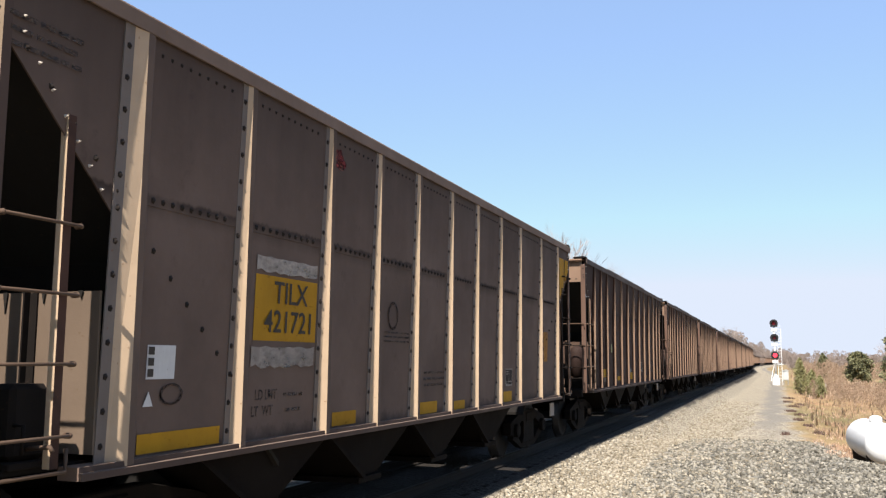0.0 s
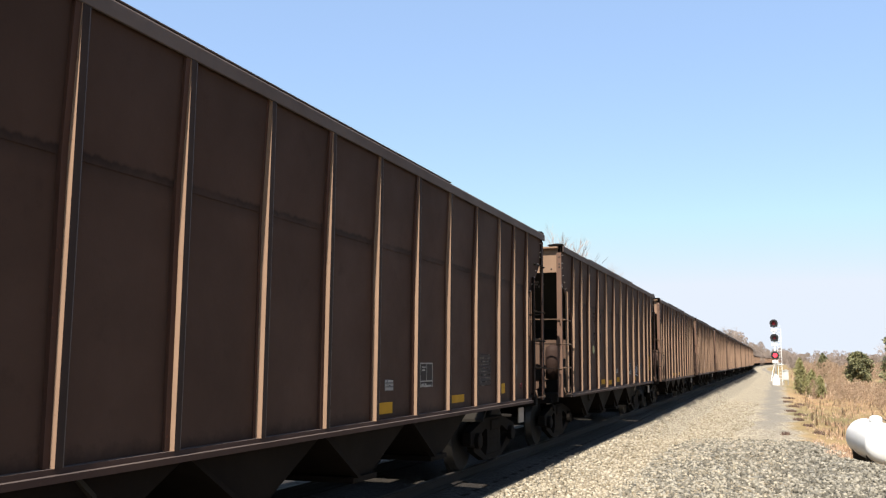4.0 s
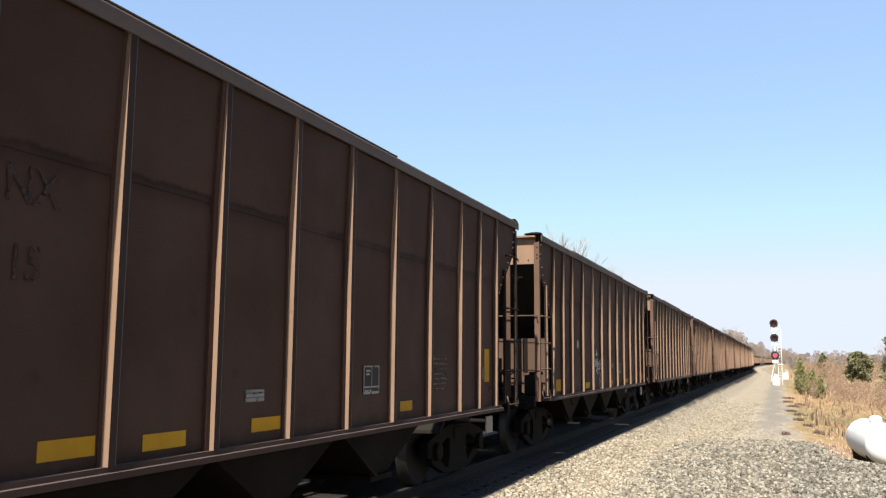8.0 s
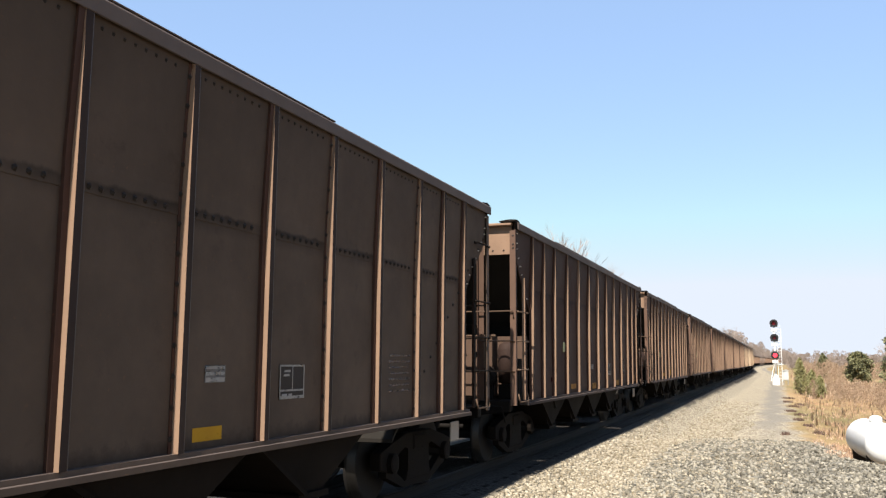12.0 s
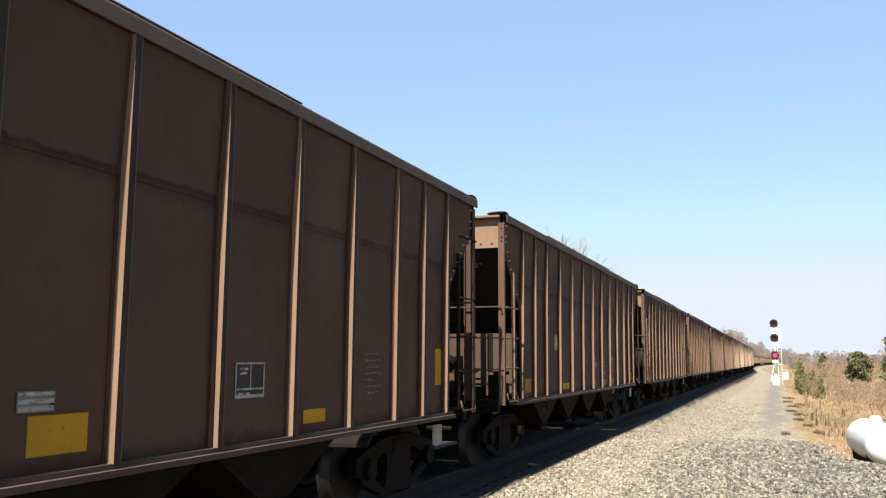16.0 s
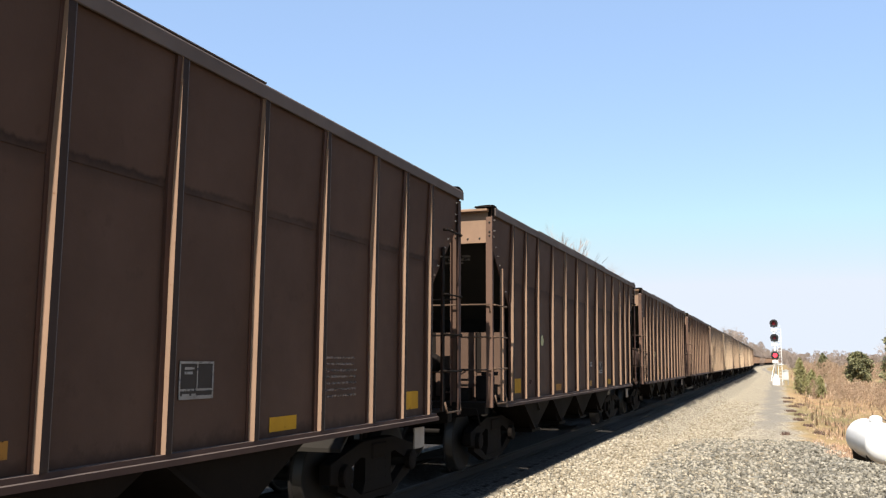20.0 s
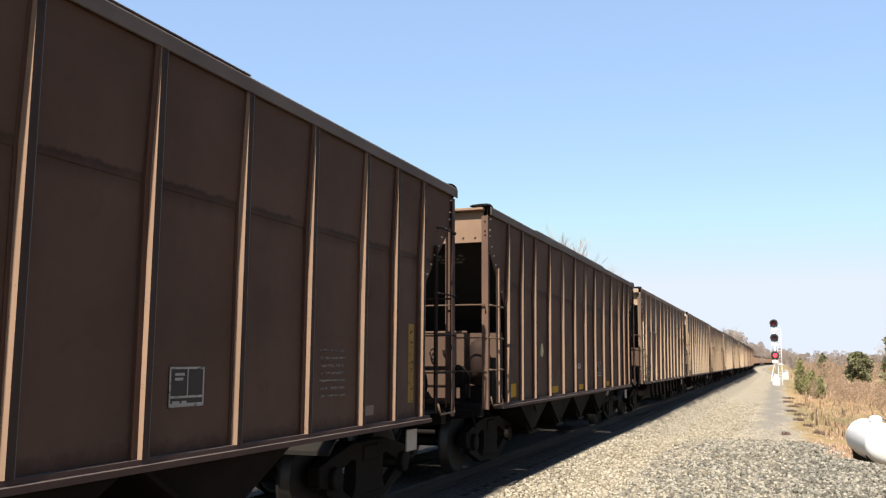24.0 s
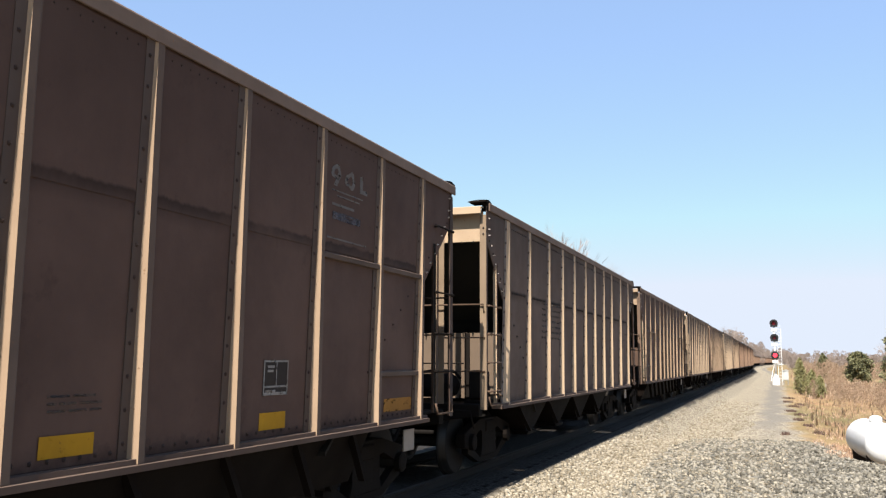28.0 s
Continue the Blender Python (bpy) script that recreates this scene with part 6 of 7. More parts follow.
def make_tank(x, y, turn):
    z0 = float(ground_z(np.array([x]), np.array([y]))[0])
    top = empty("propane_tank", pose(x, y, z0, 0, 0, turn))
    tagged(top, "white horizontal propane tank on concrete blocks in dry grass", "gas tank")
    r, half = 0.43, 0.95
    prof = [(-half - 0.27, 0.03)] + [(-half - 0.27 * math.cos(a), r * math.sin(a)) for a in (0.35, 0.7, 1.05, 1.35)] + [(-half, r), (half, r)] + [(half + 0.27 * math.cos(a), r * math.sin(a)) for a in (1.35, 1.05, 0.7, 0.35)] + [(half + 0.27, 0.03)]
    bm = bmesh.new()
    lathe_bm(bm, prof, "y", (0, 0, 0.62), 32)
    part("shell", bm, M_TANK, top, smooth=True)
    bm = bmesh.new()
    lathe_bm(bm, [(1.00, 0.13), (1.12, 0.13), (1.15, 0.11), (1.17, 0.07), (1.18, 0.02)], "z", (0, -0.1, 0), 20)
    part("valve_dome", bm, M_TANK, top, smooth=True)
    for yy in (-0.7, 0.7):
        bm = bmesh.new()
        box_bm(bm, -0.33, 0.33, yy - 0.1, yy + 0.1, -0.12, 0.12)
        part("support_block", bm, M_CONCRETE, top, bevel=0.015)
        bm = bmesh.new()
        prism_bm(bm, ((-0.33, 0.12), (0.33, 0.12), (0.36, 0.40), (0.25, 0.28), (0.0, 0.205), (-0.25, 0.28), (-0.36, 0.40)), "y", yy - 0.04, yy + 0.04)
        part("saddle", bm, M_DARKROCK, top)
    bm = bmesh.new()
    tube_bm(bm, [(0.1, -0.1, 1.14), (0.3, -0.15, 1.0), (0.48, -0.2, 0.6), (0.50, -0.2, 0.05)], 0.012, 6)
    part("gas_pipe", bm, M_DARKROCK, top, smooth=True)


make_tank(7.36, 21.8, 7.0)

# ---- signal ----
M_SIGWHITE = Mat("aluminium_paint", (0.629, 0.629, 0.629), 0.45).m
M_CABINET = Mat("dull_aluminium_cabinet", (0.42, 0.42, 0.41), 0.5).m
M_SIGBLACK = Mat("flat_black_paint", (0.018, 0.018, 0.02), 0.7).m
M_LENS_DARK = Mat("dark_red_glass", (0.09, 0.012, 0.014), 0.15).m
_lit = Mat("red_signal_light", (0.6, 0.01, 0.02), 0.3)
_lit.b.inputs["Emission Color"].default_value = (1.0, 0.04, 0.06, 1)
_lit.b.inputs["Emission Strength"].default_value = 1.6
M_LENS_RED = _lit.m
_dim = Mat("dim_red_signal_light", (0.10, 0.01, 0.014), 0.3)
_dim.b.inputs["Emission Color"].default_value = (1.0, 0.03, 0.05, 1)
_dim.b.inputs["Emission Strength"].default_value = 0.02
M_LENS_DIM = _dim.m


def make_signal(x, y, z0, height):
    top = empty("railroad_signal", pose(x, y, z0))
    tagged(top, "white three-head railroad signal mast showing red beside the track", "railroad signal")
    bm = bmesh.new()
    lathe_bm(bm, [(0.0, 0.11), (height - 0.25, 0.09), (height - 0.22, 0.02)], "z", (0, 0.12, 0), 14)
    part("mast", bm, M_SIGWHITE, top, smooth=True)
    bm = bmesh.new()
    lathe_bm(bm, [(-0.9, 0.42), (0.05, 0.40), (0.10, 0.30), (0.5, 0.16), (0.52, 0.10)], "z", (0, 0.12, 0), 14)
    part("foundation", bm, M_SIGWHITE, top)
    heads = ((height - 0.40, M_LENS_DIM), (height - 1.96, M_LENS_DARK), (height - 3.84, M_LENS_RED))
    for i, (z, lens) in enumerate(heads):
        bm = bmesh.new()
        lathe_bm(bm, [(-0.10, 0.02), (-0.10, 0.41), (-0.07, 0.43), (-0.05, 0.41), (-0.05, 0.02)], "y", (0, 0, z), 26)
        box_bm(bm, -0.36, 0.36, -0.09, -0.05, z - 0.40, z - 0.05)
        hd = part("signal_head", bm, M_SIGBLACK, top, "black round target with a hood")
        bm = bmesh.new()
        lathe_bm(bm, [(-0.13, 0.02), (-0.13, 0.17 if i != 2 else 0.2), (-0.10, 0.19 if i != 2 else 0.22), (-0.10, 0.02)], "y", (0, 0, z), 18)
        part("lens", bm, lens, hd, "glowing red lens" if i == 2 else "dark red lens")
        bm = bmesh.new()
        n = 12
        for k in range(n):
            a, b = math.pi * (k / n), math.pi * ((k + 1) / n)
            r = 0.24
            prism_bm(bm, ((r * math.cos(a), z + r * math.sin(a)), (r * math.cos(b), z + r * math.sin(b)), ((r + 0.02) * math.cos(b), z + (r + 0.02) * math.sin(b)), ((r + 0.02) * math.cos(a), z + (r + 0.02) * math.sin(a))), "y", -0.36, -0.1)
        part("hood", bm, M_SIGBLACK, hd)
        bm = bmesh.new()
        box_bm(bm, -0.13, 0.13, -0.04, 0.30, z - 0.22, z + 0.22)
        part("lamp_case", bm, M_SIGWHITE, hd, bevel=0.02)
        bm = bmesh.new()
        box_bm(bm, -0.30, 0.30, -0.04, 0.0, z - 0.86, z - 0.56)
        part("marker_plate", bm, M_SIGWHITE, top, bevel=0.01)
    for xx in (0.28, 0.66):
        bm = bmesh.new()
        tube_bm(bm, [(xx, 0.3, -0.6), (xx, 0.3, height - 1.0)], 0.03, 6)
        part("ladder_rail", bm, M_SIGWHITE, top)
    for k in range(18):
        bm = bmesh.new()
        tube_bm(bm, [(0.28, 0.3, 0.1 + k * 0.33), (0.66, 0.3, 0.1 + k * 0.33)], 0.02, 5)
        part("ladder_rung", bm, M_SIGWHITE, top)
    bm = bmesh.new()
    box_bm(bm, -0.25, 0.8, 0.15, 0.75, height - 4.85, height - 4.77)
    part("service_platform", bm, M_SIGWHITE, top)
    bm = bmesh.new()
    tube_bm(bm, [(-0.05, 0.12, 1.7), (-0.28, 0.1, 0.9), (-0.5, 0.1, -0.2)], 0.05, 6)
    part("cable_riser", bm, M_SIGWHITE, top)


make_signal(5.27, 103.0, -0.22, 6.42)


def make_case():
    """Equipment cabinet and rail gate behind the signal."""
    z0 = float(ground_z(np.array([6.0]), np.array([108.0]))[0])
    top = empty("signal_cabinet", pose(6.3, 108.0, z0))
    tagged(top, "silver signal equipment cabinet on legs by the mast", "cabinet")
    bm = bmesh.new()
    box_bm(bm, -0.30, 0.30, -0.35, 0.35, 0.45, 1.50)
    part("body", bm, M_CABINET, top, bevel=0.03)
    bm = bmesh.new()
    prism_bm(bm, ((-0.36, 1.50), (0.36, 1.50), (0.34, 1.55), (0.05, 1.62), (-0.34, 1.55)), "y", -0.42, 0.42)
    part("roof", bm, M_CABINET, top)
    bm = bmesh.new()
    box_bm(bm, -0.24, 0.24, -0.375, -0.354, 0.53, 1.42)
    part("door", bm, M_CABINET, top, bevel=0.006)
    for xx in (-0.22, 0.22):
        bm = bmesh.new()
        box_bm(bm, xx - 0.05, xx + 0.05, -0.3, 0.3, -0.1, 0.45)
        part("leg", bm, M_CONCRETE, top)


make_case()

# ---- plants ----
M_BARK = stone_mat("grey_bark", (0.071, 0.06035, 0.05325), (0.1207, 0.1065, 0.0923), (0.1704, 0.1491, 0.1313))
# Twigs made paler than the bark, to look hazed against the sky.
M_TWIG = stone_mat("pale_twigs", (0.26, 0.22, 0.21), (0.34, 0.30, 0.28), (0.42, 0.38, 0.36))


def leaf_mat(name, lo, mid, hi):
    m = Mat(name, mid, 0.85)
    g = m.node("ShaderNodeNewGeometry")
    m.paint(m.ramp(g.outputs["Random Per Island"], [(0.0, lo), (0.5, mid), (1.0, hi)]))
    m.b.inputs["Subsurface Weight"].default_value = 0.0
    return m.m


M_CEDAR = leaf_mat("cedar_green", (0.0793, 0.0793, 0.04282), (0.1459, 0.1427, 0.07454), (0.2141, 0.2062, 0.111))
M_SHRUB = leaf_mat("yellow_green_shrub", (0.14, 0.132, 0.06), (0.25, 0.235, 0.11), (0.34, 0.32, 0.16))
M_DRY = leaf_mat("dry_grass", (0.18, 0.118, 0.080), (0.35, 0.240, 0.175), (0.49, 0.37, 0.28))
M_WEED = leaf_mat("brown_weeds", (0.071, 0.0497, 0.03195), (0.1349, 0.0923, 0.0568), (0.2059, 0.1491, 0.0923))
M_BROOM = leaf_mat("russet_grass", (0.20, 0.118, 0.075), (0.335, 0.212, 0.138), (0.45, 0.31, 0.21))
# Pale tones put the haze of distance into the woods' colour.
M_WOODS = leaf_mat("bare_far_woods", (0.1911, 0.1518, 0.1307), (0.2205, 0.1766, 0.1531), (0.2499, 0.2042, 0.1789))
M_BRUSH = leaf_mat("far_field_brush", (0.168, 0.1098, 0.07168), (0.2688, 0.1848, 0.1254), (0.3696, 0.2744, 0.196))


def gz(x, y):
    return float(ground_z(np.array([float(x)]), np.array([float(y)]))[0])


def cards_mesh(name, centres, size, mat, rng, tall=1.0, upright=False):
    """Many small leaf clumps: bent two-triangle blades at the given points."""
    n = len(centres)
    c = np.asarray(centres)
    a = rng.random(n) * 2 * np.pi
    if upright:
        lean = rng.normal(0, 0.25, (n, 2))
        up = np.stack([lean[:, 0], lean[:, 1], np.ones(n)], 1)
    else:
        up = rng.normal(size=(n, 3))
    up /= np.linalg.norm(up, axis=1, keepdims=True)
    side = np.stack([np.cos(a), np.sin(a), np.zeros(n)], 1)
    s = size * (0.5 + rng.random(n))[:, None]
    h = s * tall
    p0 = c - side * s * 0.5
    p1 = c + side * s * 0.5
    p2 = c + up * h + side * s * 0.15
    p3 = c + up * h * 0.5 - side * s * 0.55 + np.cross(up, side) * s * 0.4
    v = np.stack([p0, p1, p2, p3], 1).reshape(-1, 3)
    base = np.arange(n)[:, None] * 4
    f = np.concatenate([base + np.array([[0, 1, 2]]), base + np.array([[0, 2, 3]])], 1).reshape(-1, 3)
    me = bpy.data.meshes.new(name)
    me.vertices.add(len(v))
    me.vertices.foreach_set("co", v.reshape(-1))
    me.loops.add(len(f) * 3)
    me.loops.foreach_set("vertex_index", f.reshape(-1).astype(np.int32))
    me.polygons.add(len(f))
    me.polygons.foreach_set("loop_start", np.arange(0, len(f) * 3, 3, dtype=np.int32))
    me.update(calc_edges=True)
    me.materials.append(mat)
    return me


def grass_patch(name, mat, n, seed, x0, x1, y0, y1, size, tall, label, wob=0.0):
    rng = np.random.default_rng(seed)
    y = near_far(rng, n, y0, y1)
    x = x0 + rng.random(n) * (x1 - x0) + wob * np.sin(y * 0.8)
    clump = np.sin(x * 1.7 + 3 * np.sin(y * 0.31)) + np.sin(y * 0.9 + x)
    keep = (clump + rng.normal(0, 0.8, n) > -0.6) & (x > x0 + 3.2 * (1 - smooth01(16.0, 23.0, y)))
    x, y = x[keep], y[keep]
    pts = np.stack([x, y, ground_z(x, y) - 0.02], 1)
    ob = new(name, cards_mesh(name, pts, size, mat, rng, tall, True))
    tagged(ob, label, "grass", kind="stuff")


grass_patch("dry_grass", M_DRY, 60000, 11, 6.35, 22.0, 16.0, 95.0, 0.024, 3.2, "tan dry winter grass beyond the gravel", 0.25)
grass_patch("russet_grass", M_BROOM, 30000, 12, 6.9, 26.0, 24.0, 120.0, 0.028, 4.6, "russet broom-sedge in the field", 0.3)
grass_patch("brown_weeds", M_WEED, 1500, 13, 6.6, 16.0, 34.0, 90.0, 0.045, 7.0, "dark brown weed stalks in the dry grass", 0.2)
grass_patch("far_grass", M_BRUSH, 26000, 14, 7.5, 120.0, 70.0, 320.0, 0.10, 5.0, "brown brushy winter field")


def weed_clumps():
    """Dark red-brown dead weeds in tufts along the edge of the dirt track."""
    for i, (x, y, r) in enumerate(((6.05, 66, 0.8), (5.95, 60, 0.6), (6.2, 54, 0.7), (6.0, 49, 0.55), (6.35, 46, 0.6), (6.2, 42, 0.45), (6.5, 38.5, 0.5), (5.6, 33.5, 0.3), (6.7, 35, 0.45), (6.6, 57, 0.6))):
        rng = np.random.default_rng(200 + i)
        n = 110
        a, q = rng.random(n) * 2 * np.pi, 0.6 * r * np.sqrt(rng.random(n)) * (0.55 + 0.45 * rng.random(n))
        pts = np.stack([q * np.cos(a), 1.6 * q * np.sin(a), np.zeros(n) - 0.02], 1)
        ob = new("weed_clump", cards_mesh("weed_clump", pts, 0.026, M_REDWEED, rng, 3.8 + 1.6 * r, True))
        ob.location = (x, y, gz(x, y))
        tagged(ob, "dark red-brown tuft of dead weeds by the dirt track", "weeds", "weeds along the dirt track")


M_REDWEED = leaf_mat("red_brown_weeds", (0.06, 0.036, 0.030), (0.105, 0.066, 0.052), (0.17, 0.115, 0.088))
weed_clumps()


def make_cedar(x, y, height, width, seed, mat, label, name="cedar_tree", dome=False):
    """An evergreen: a trunk, limbs and a ragged cone of many small clumps."""
    rng = np.random.default_rng(seed)
    top = empty(name, pose(x, y, gz(x, y)))
    tagged(top, label, "tree" if name != "shrub" else "shrub")
    bm = bmesh.new()
    tube_bm(bm, [(0, 0, -0.2), (0.03, 0, height * 0.4), (0, 0.04, height * 0.95)], width * 0.06, 7, 0.02)
    for k in range(14):
        z = height * (0.12 + 0.75 * k / 14)
        a = k * 2.4
        r = width * 0.45 * (1 - z / height) + 0.1
        tube_bm(bm, [(0, 0, z), (r * math.cos(a), r * math.sin(a), z + 0.2 * r)], width * 0.018, 5, 0.008)
    part("trunk", bm, M_BARK, top)
    n = 6500 if name == "shrub" else 9000
    z = rng.random(n) ** 0.8
    env = np.interp(z, [0, 0.12, 0.35, 0.7, 0.9, 1.0], [0.6, 0.95, 1.0, 0.74, 0.4, 0.08] if name == "shrub" else [0.75, 0.95, 1.05, 1.0, 0.72, 0.25] if dome else [0.6, 0.95, 1.0, 0.74, 0.36, 0.08])
    a = rng.random(n) * 2 * np.pi
    lobes = 0.75 + 0.25 * np.sin(a * 3 + z * 9 + seed) + 0.18 * np.sin(a * 7 - z * 21)
    r = width * 0.5 * env * lobes * np.sqrt(0.25 + 0.75 * rng.random(n))
    pts = np.stack([r * np.cos(a), r * np.sin(a), 0.05 * height + z * height * 0.95], 1)
    ob = part("crown", cards_mesh("crown", pts, width * 0.05, mat, rng, 1.3), None, top)


def make_bare_tree(x, y, height, seed, label, spread=0.55, depth=5):
    """A leafless tree: tapered trunk, forking limbs, fine twigs."""
    rng = random.Random(seed)
    top = empty("bare_tree", pose(x, y, gz(x, y)))
    tagged(top, label, "tree", "bare winter trees")
    limbs, twigs = bmesh.new(), bmesh.new()

    def grow(p, d, length, r, level):
        q = p + d * length * 0.5 + Vector((rng.uniform(-1, 1), rng.uniform(-1, 1), 0)) * length * 0.05
        e = p + d * length
        tube_bm(limbs if level < 3 else twigs, [p, q, e], r, 6 if level < 2 else (4 if level < 3 else 3), r * 0.6)
        if level >= depth:
            return
        n = 3 if level else 4
        for i in range(n + (1 if rng.random() < 0.4 else 0)):
            a = rng.uniform(0, 2 * math.pi)
            lean = rng.uniform(0.25, spread + 0.3)
            side = Vector((math.cos(a), math.sin(a), 0))
            nd = (d + side * lean + Vector((0, 0, 0.18))).normalized()
            start = p.lerp(e, rng.uniform(0.55, 1.0))
            grow(start, nd, length * rng.uniform(0.55, 0.8), max(r * 0.52, 0.007), level + 1)
    grow(Vector((0, 0, -0.2)), Vector((rng.uniform(-0.05, 0.05), rng.uniform(-0.05, 0.05), 1)).normalized(), height * 0.34, height * 0.018, 0)
    part("trunk", limbs, M_BARK, top)
    part("crown", twigs, M_TWIG, top)
    return top


def far_woods(name, seed, n_trees, place, h, label, mat=None):
    """A far belt of leafless woods, as one mass of stems and twig clumps with gaps."""
    rng = np.random.default_rng(seed)
    pts = []
    for i in range(n_trees):
        x, y = place(rng)
        hh = h * (0.55 + 0.6 * rng.random())
        w = hh * (0.25 + 0.2 * rng.random())
        m = 420 if h < 14 else 320
        zz = rng.random(m) ** 0.7
        env = np.interp(zz, [0, 0.3, 0.65, 1.0], [0.25, 0.8, 1.0, 0.25])
        a = rng.random(m) * 2 * np.pi
        r = w * env * np.sqrt(rng.random(m))
        g = float(ground_z(np.array([x]), np.array([y]))[0])
        pts.append(np.stack([x + r * np.cos(a), y + r * np.sin(a), g + zz * hh], 1))
    pts = np.concatenate(pts)
    ob = new(name, cards_mesh(name, pts, h * 0.022, mat or M_WOODS, rng, 2.2, True))
    tagged(ob, label, "woods", kind="stuff")


make_cedar(14.76, 120.0, 3.9, 3.1, 21, M_CEDAR, "round dark green cedar tree in the brown field", dome=True)
make_cedar(14.7, 80.0, 6.0, 3.2, 22, M_CEDAR, "tall dark green cedar tree by the field")
make_cedar(7.15, 78.0, 2.9, 1.25, 23, M_SHRUB, "yellow-green evergreen shrub by the dirt track", "shrub")
make_cedar(7.9, 75.0, 2.1, 1.1, 24, M_SHRUB, "low yellow-green evergreen shrub by the dirt track", "shrub")
make_cedar(8.35, 72.0, 1.7, 0.9, 25, M_SHRUB, "thin yellow-green shrub in dry grass", "shrub")
make_cedar(13.0, 170.0, 4.2, 2.4, 26, M_CEDAR, "small dark cedar far across the field")
make_bare_tree(21.5, 118.0, 9.0, 31, "pale leafless tree beyond the field", 0.6)
make_bare_tree(19.5, 125.0, 6.5, 32, "pale leafless tree beside another", 0.6)
make_bare_tree(-10.9, 69.0, 14.9, 33, "tall leafless tree behind the train", 0.28)
make_bare_tree(-11.0, 76.0, 13.6, 34, "leafless tree behind the train", 0.5)
make_bare_tree(-8.5, 235.0, 13.5, 35, "leafless tree beyond the passing cars", 0.55)
make_bare_tree(-9.5, 262.0, 12.0, 36, "leafless tree in the far row behind the train", 0.55)
make_bare_tree(24.5, 255.0, 8.0, 37, "leafless tree on the field's far edge", 0.6, 4)


def beside_line(r, y0, y1, a0, a1):
    """A place seen under a bearing between a0 and a1 degrees from the track, from where the camera stands."""
    y = y0 + (y1 - y0) * r.random()
    return 5.4 + y * math.tan(radians(a0 + (a1 - a0) * r.random())), y


far_woods("far_woods_left", 41, 60, lambda r: beside_line(r, 430, 640, -3.4, -1.85), 16.0, "grey-brown leafless woods behind the train")
far_woods("far_woods_middle", 46, 50, lambda r: beside_line(r, 430, 640, -1.9, -0.75), 10.5, "lower leafless woods behind the train")
far_woods("far_woods_beyond", 45, 70, lambda r: beside_line(r, 760, 900, -2.2, 1.0), 12.0, "hazy leafless woods where the track bends away")
far_woods("far_woods_right", 42, 230, lambda r: beside_line(r, 300, 560, 0.6, 8.0), 5.8, "grey-brown leafless woods across the field")
far_woods("near_brush", 47, 150, lambda r: (7.6 + 16.0 * r.random(), 56 + 34 * r.random()), 1.35, "tawny brush and weeds in the dry field", M_BRUSH)
far_woods("far_brush", 43, 200, lambda r: beside_line(r, 130, 260, 1.2, 9.0), 2.6, "brown brush on the field's far side", M_BRUSH)
far_woods("horizon_woods", 44, 420, lambda r: (-900 + 1900 * r.random(), 900 + 300 * r.random()), 13.0, "hazy woods on the horizon")


def fence_posts():
    for i in range(9):
        x, y = 9.0 + i * 1.3, 78.0 + 1.5 * i
        bm = bmesh.new()
        tube_bm(bm, [(0, 0, -0.3), (0.02, 0.01, 1.0)], 0.035, 7, 0.03)
        ob = new("fence_post", mesh_of("fence_post", bm, M_PALEWOOD))
        ob.location = (x, y, gz(x, y))
        tagged(ob, "pale weathered wooden fence post in brush", "fence post", "posts of the field fence")


M_PALEWOOD = stone_mat("pale_weathered_wood", (0.2556, 0.2343, 0.1988), (0.3266, 0.2982, 0.2556), (0.3905, 0.3621, 0.3195))
fence_posts()

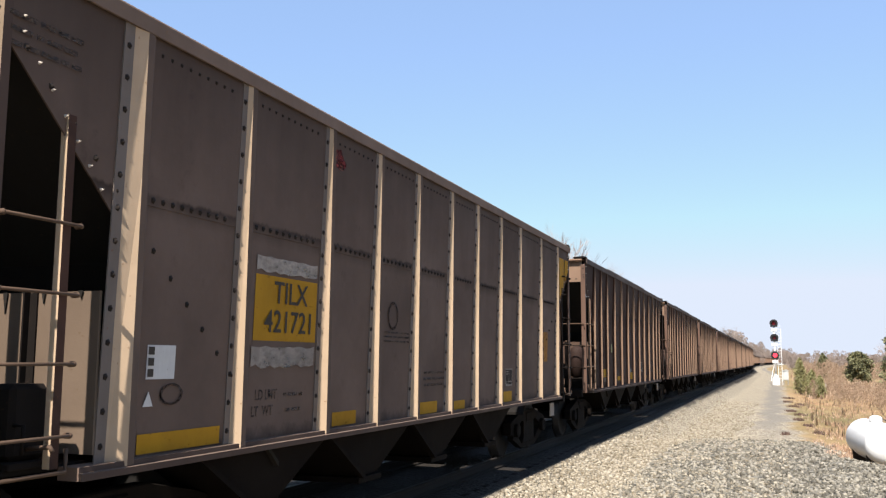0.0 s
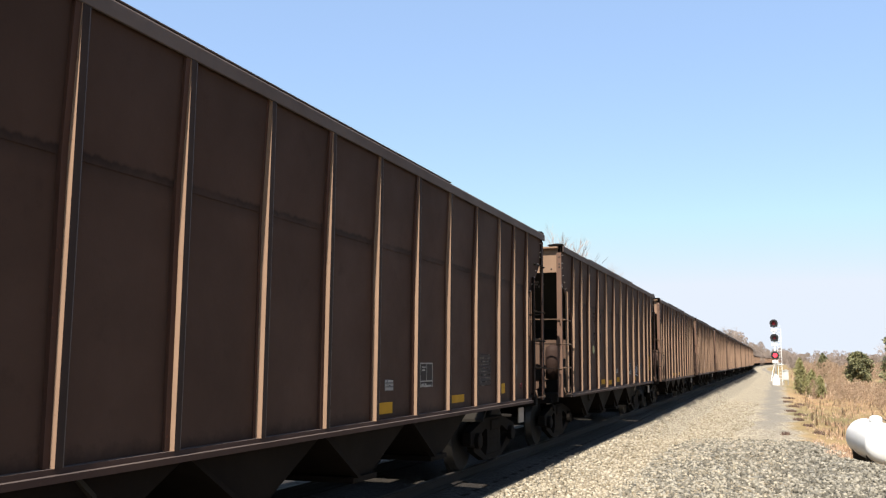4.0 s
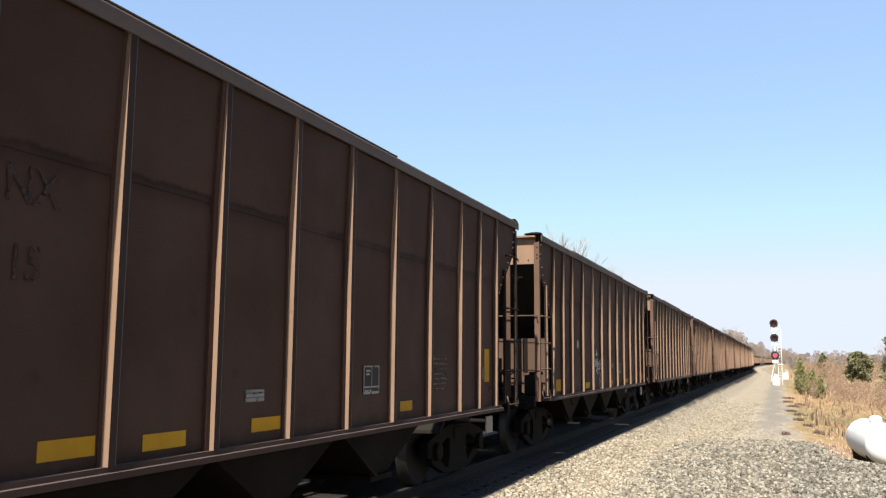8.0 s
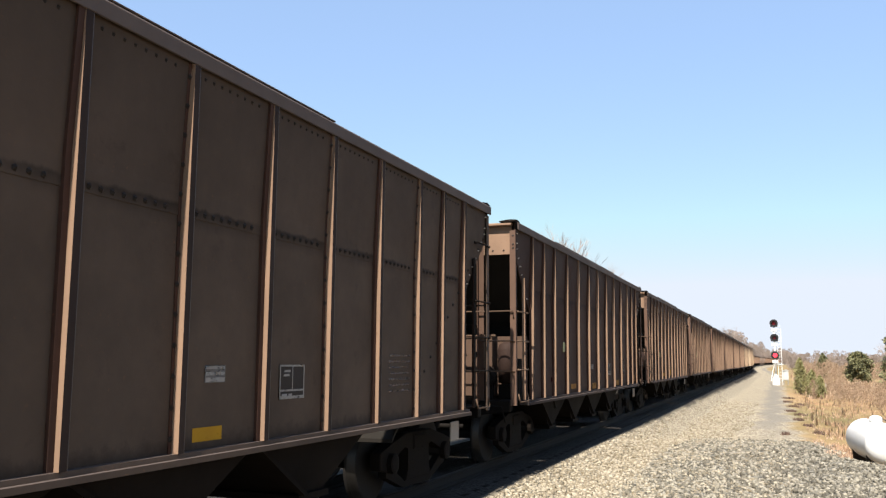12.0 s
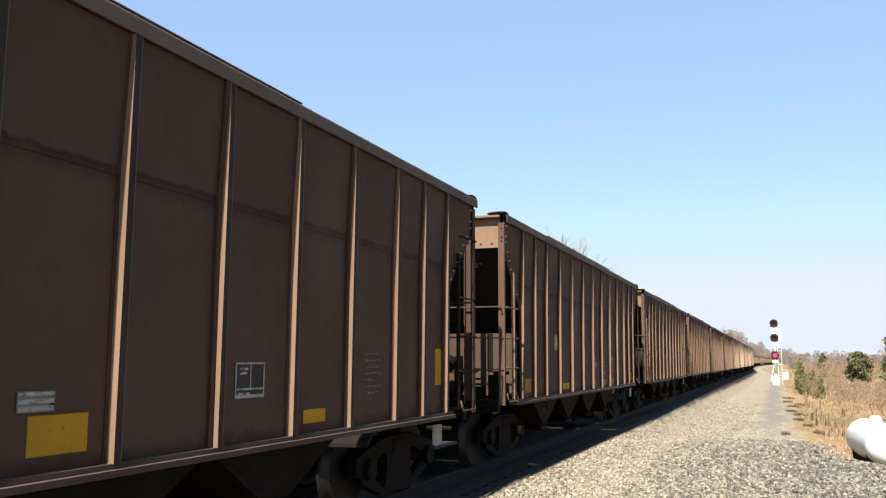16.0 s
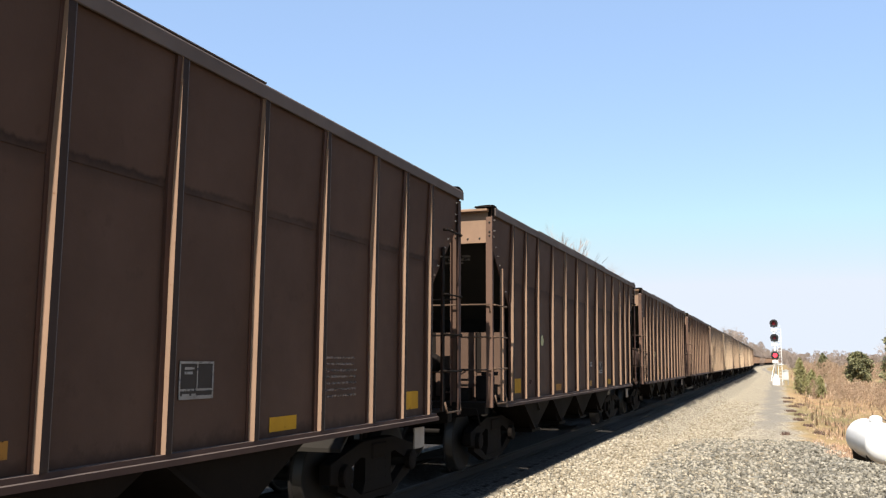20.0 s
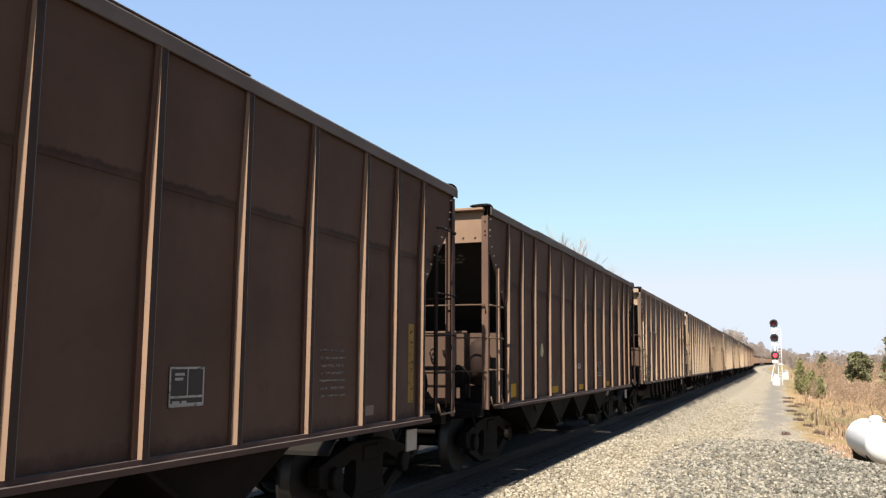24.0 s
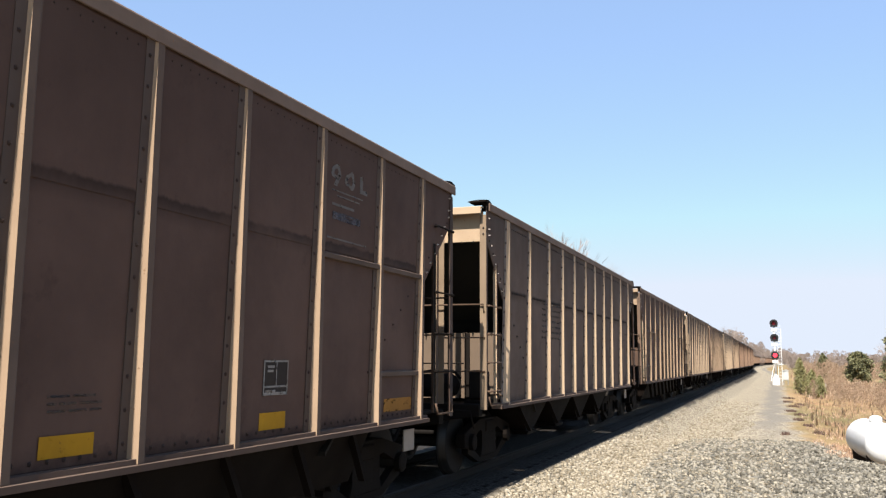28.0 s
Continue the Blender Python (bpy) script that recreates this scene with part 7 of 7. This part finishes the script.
# ---- white house on the far side of the track, seen between the cars ----
M_SIDING = stone_mat("white_siding", (0.4828, 0.4828, 0.4757), (0.5254, 0.5254, 0.5183), (0.5538, 0.5538, 0.5467))
M_SHINGLE = stone_mat("grey_shingle", (0.0639, 0.06035, 0.0568), (0.0994, 0.0923, 0.08875), (0.142, 0.1349, 0.1278))
M_GLASS = Mat("window_glass", (0.03, 0.035, 0.04), 0.08).m


def make_house(x, y, turn):
    top = empty("white_house", pose(x, y, gz(x, y), 0, 0, turn))
    tagged(top, "small white clapboard house with a grey shingle roof", "house")
    bm = bmesh.new()
    w, d, h = 6.0, 4.0, 3.0
    prism_bm(bm, ((-d, 0), (d, 0), (d, h), (0, h + 2.2), (-d, h)), "x", -w, w)
    part("wall", bm, M_SIDING, top)
    for sgn in (-1, 1):
        bm = bmesh.new()
        prism_bm(bm, ((sgn * (d + 0.4), h - 0.12), (sgn * (d + 0.4), h + 0.0), (0, h + 2.42), (0, h + 2.28)), "x", -w - 0.4, w + 0.4)
        part("roof", bm, M_SHINGLE, top)
    for k in range(14):
        bm = bmesh.new()
        prism_bm(bm, ((-d - 0.03, 0.1 + k * 0.2), (-d - 0.004, 0.1 + k * 0.2), (-d - 0.004, 0.28 + k * 0.2)), "x", -w, w)
        part("clapboard", bm, M_SIDING, top)
    for xx in (-4.2, -2.0, 3.4):
        bm = bmesh.new()
        box_bm(bm, xx - 0.55, xx + 0.55, -d - 0.08, -d - 0.035, 1.0, 2.3)
        win = part("window", bm, M_SIDING, top)
        for a in (-0.26, 0.26):
            bm = bmesh.new()
            box_bm(bm, xx + a - 0.22, xx + a + 0.22, -d - 0.10, -d - 0.084, 1.08, 2.22)
            part("pane", bm, M_GLASS, win)


make_house(-68.0, 72.0, 46.0)


WHEEL_R = 0.457


def motions():
    times = list(range(29))
    for k, car in cars.items():
        walk(car, [(t, car_pose(k, t)) for t in times])
    # wheels of the cars that pass the camera roll with the way that the train makes
    steps = [i / 15.0 for i in range(421)]
    turns = [(t, Matrix.Rotation((way(0) - way(t)) / WHEEL_R, 4, "X")) for t in steps]
    for k in range(-1, 16):
        for truck in cars[k].children:
            if truck.name.startswith("truck"):
                for ws in truck.children:
                    if ws.name.startswith("wheelset"):
                        base = Matrix.Translation(ws.location)
                        walk(ws, [(t, base @ m) for t, m in turns])


motions()
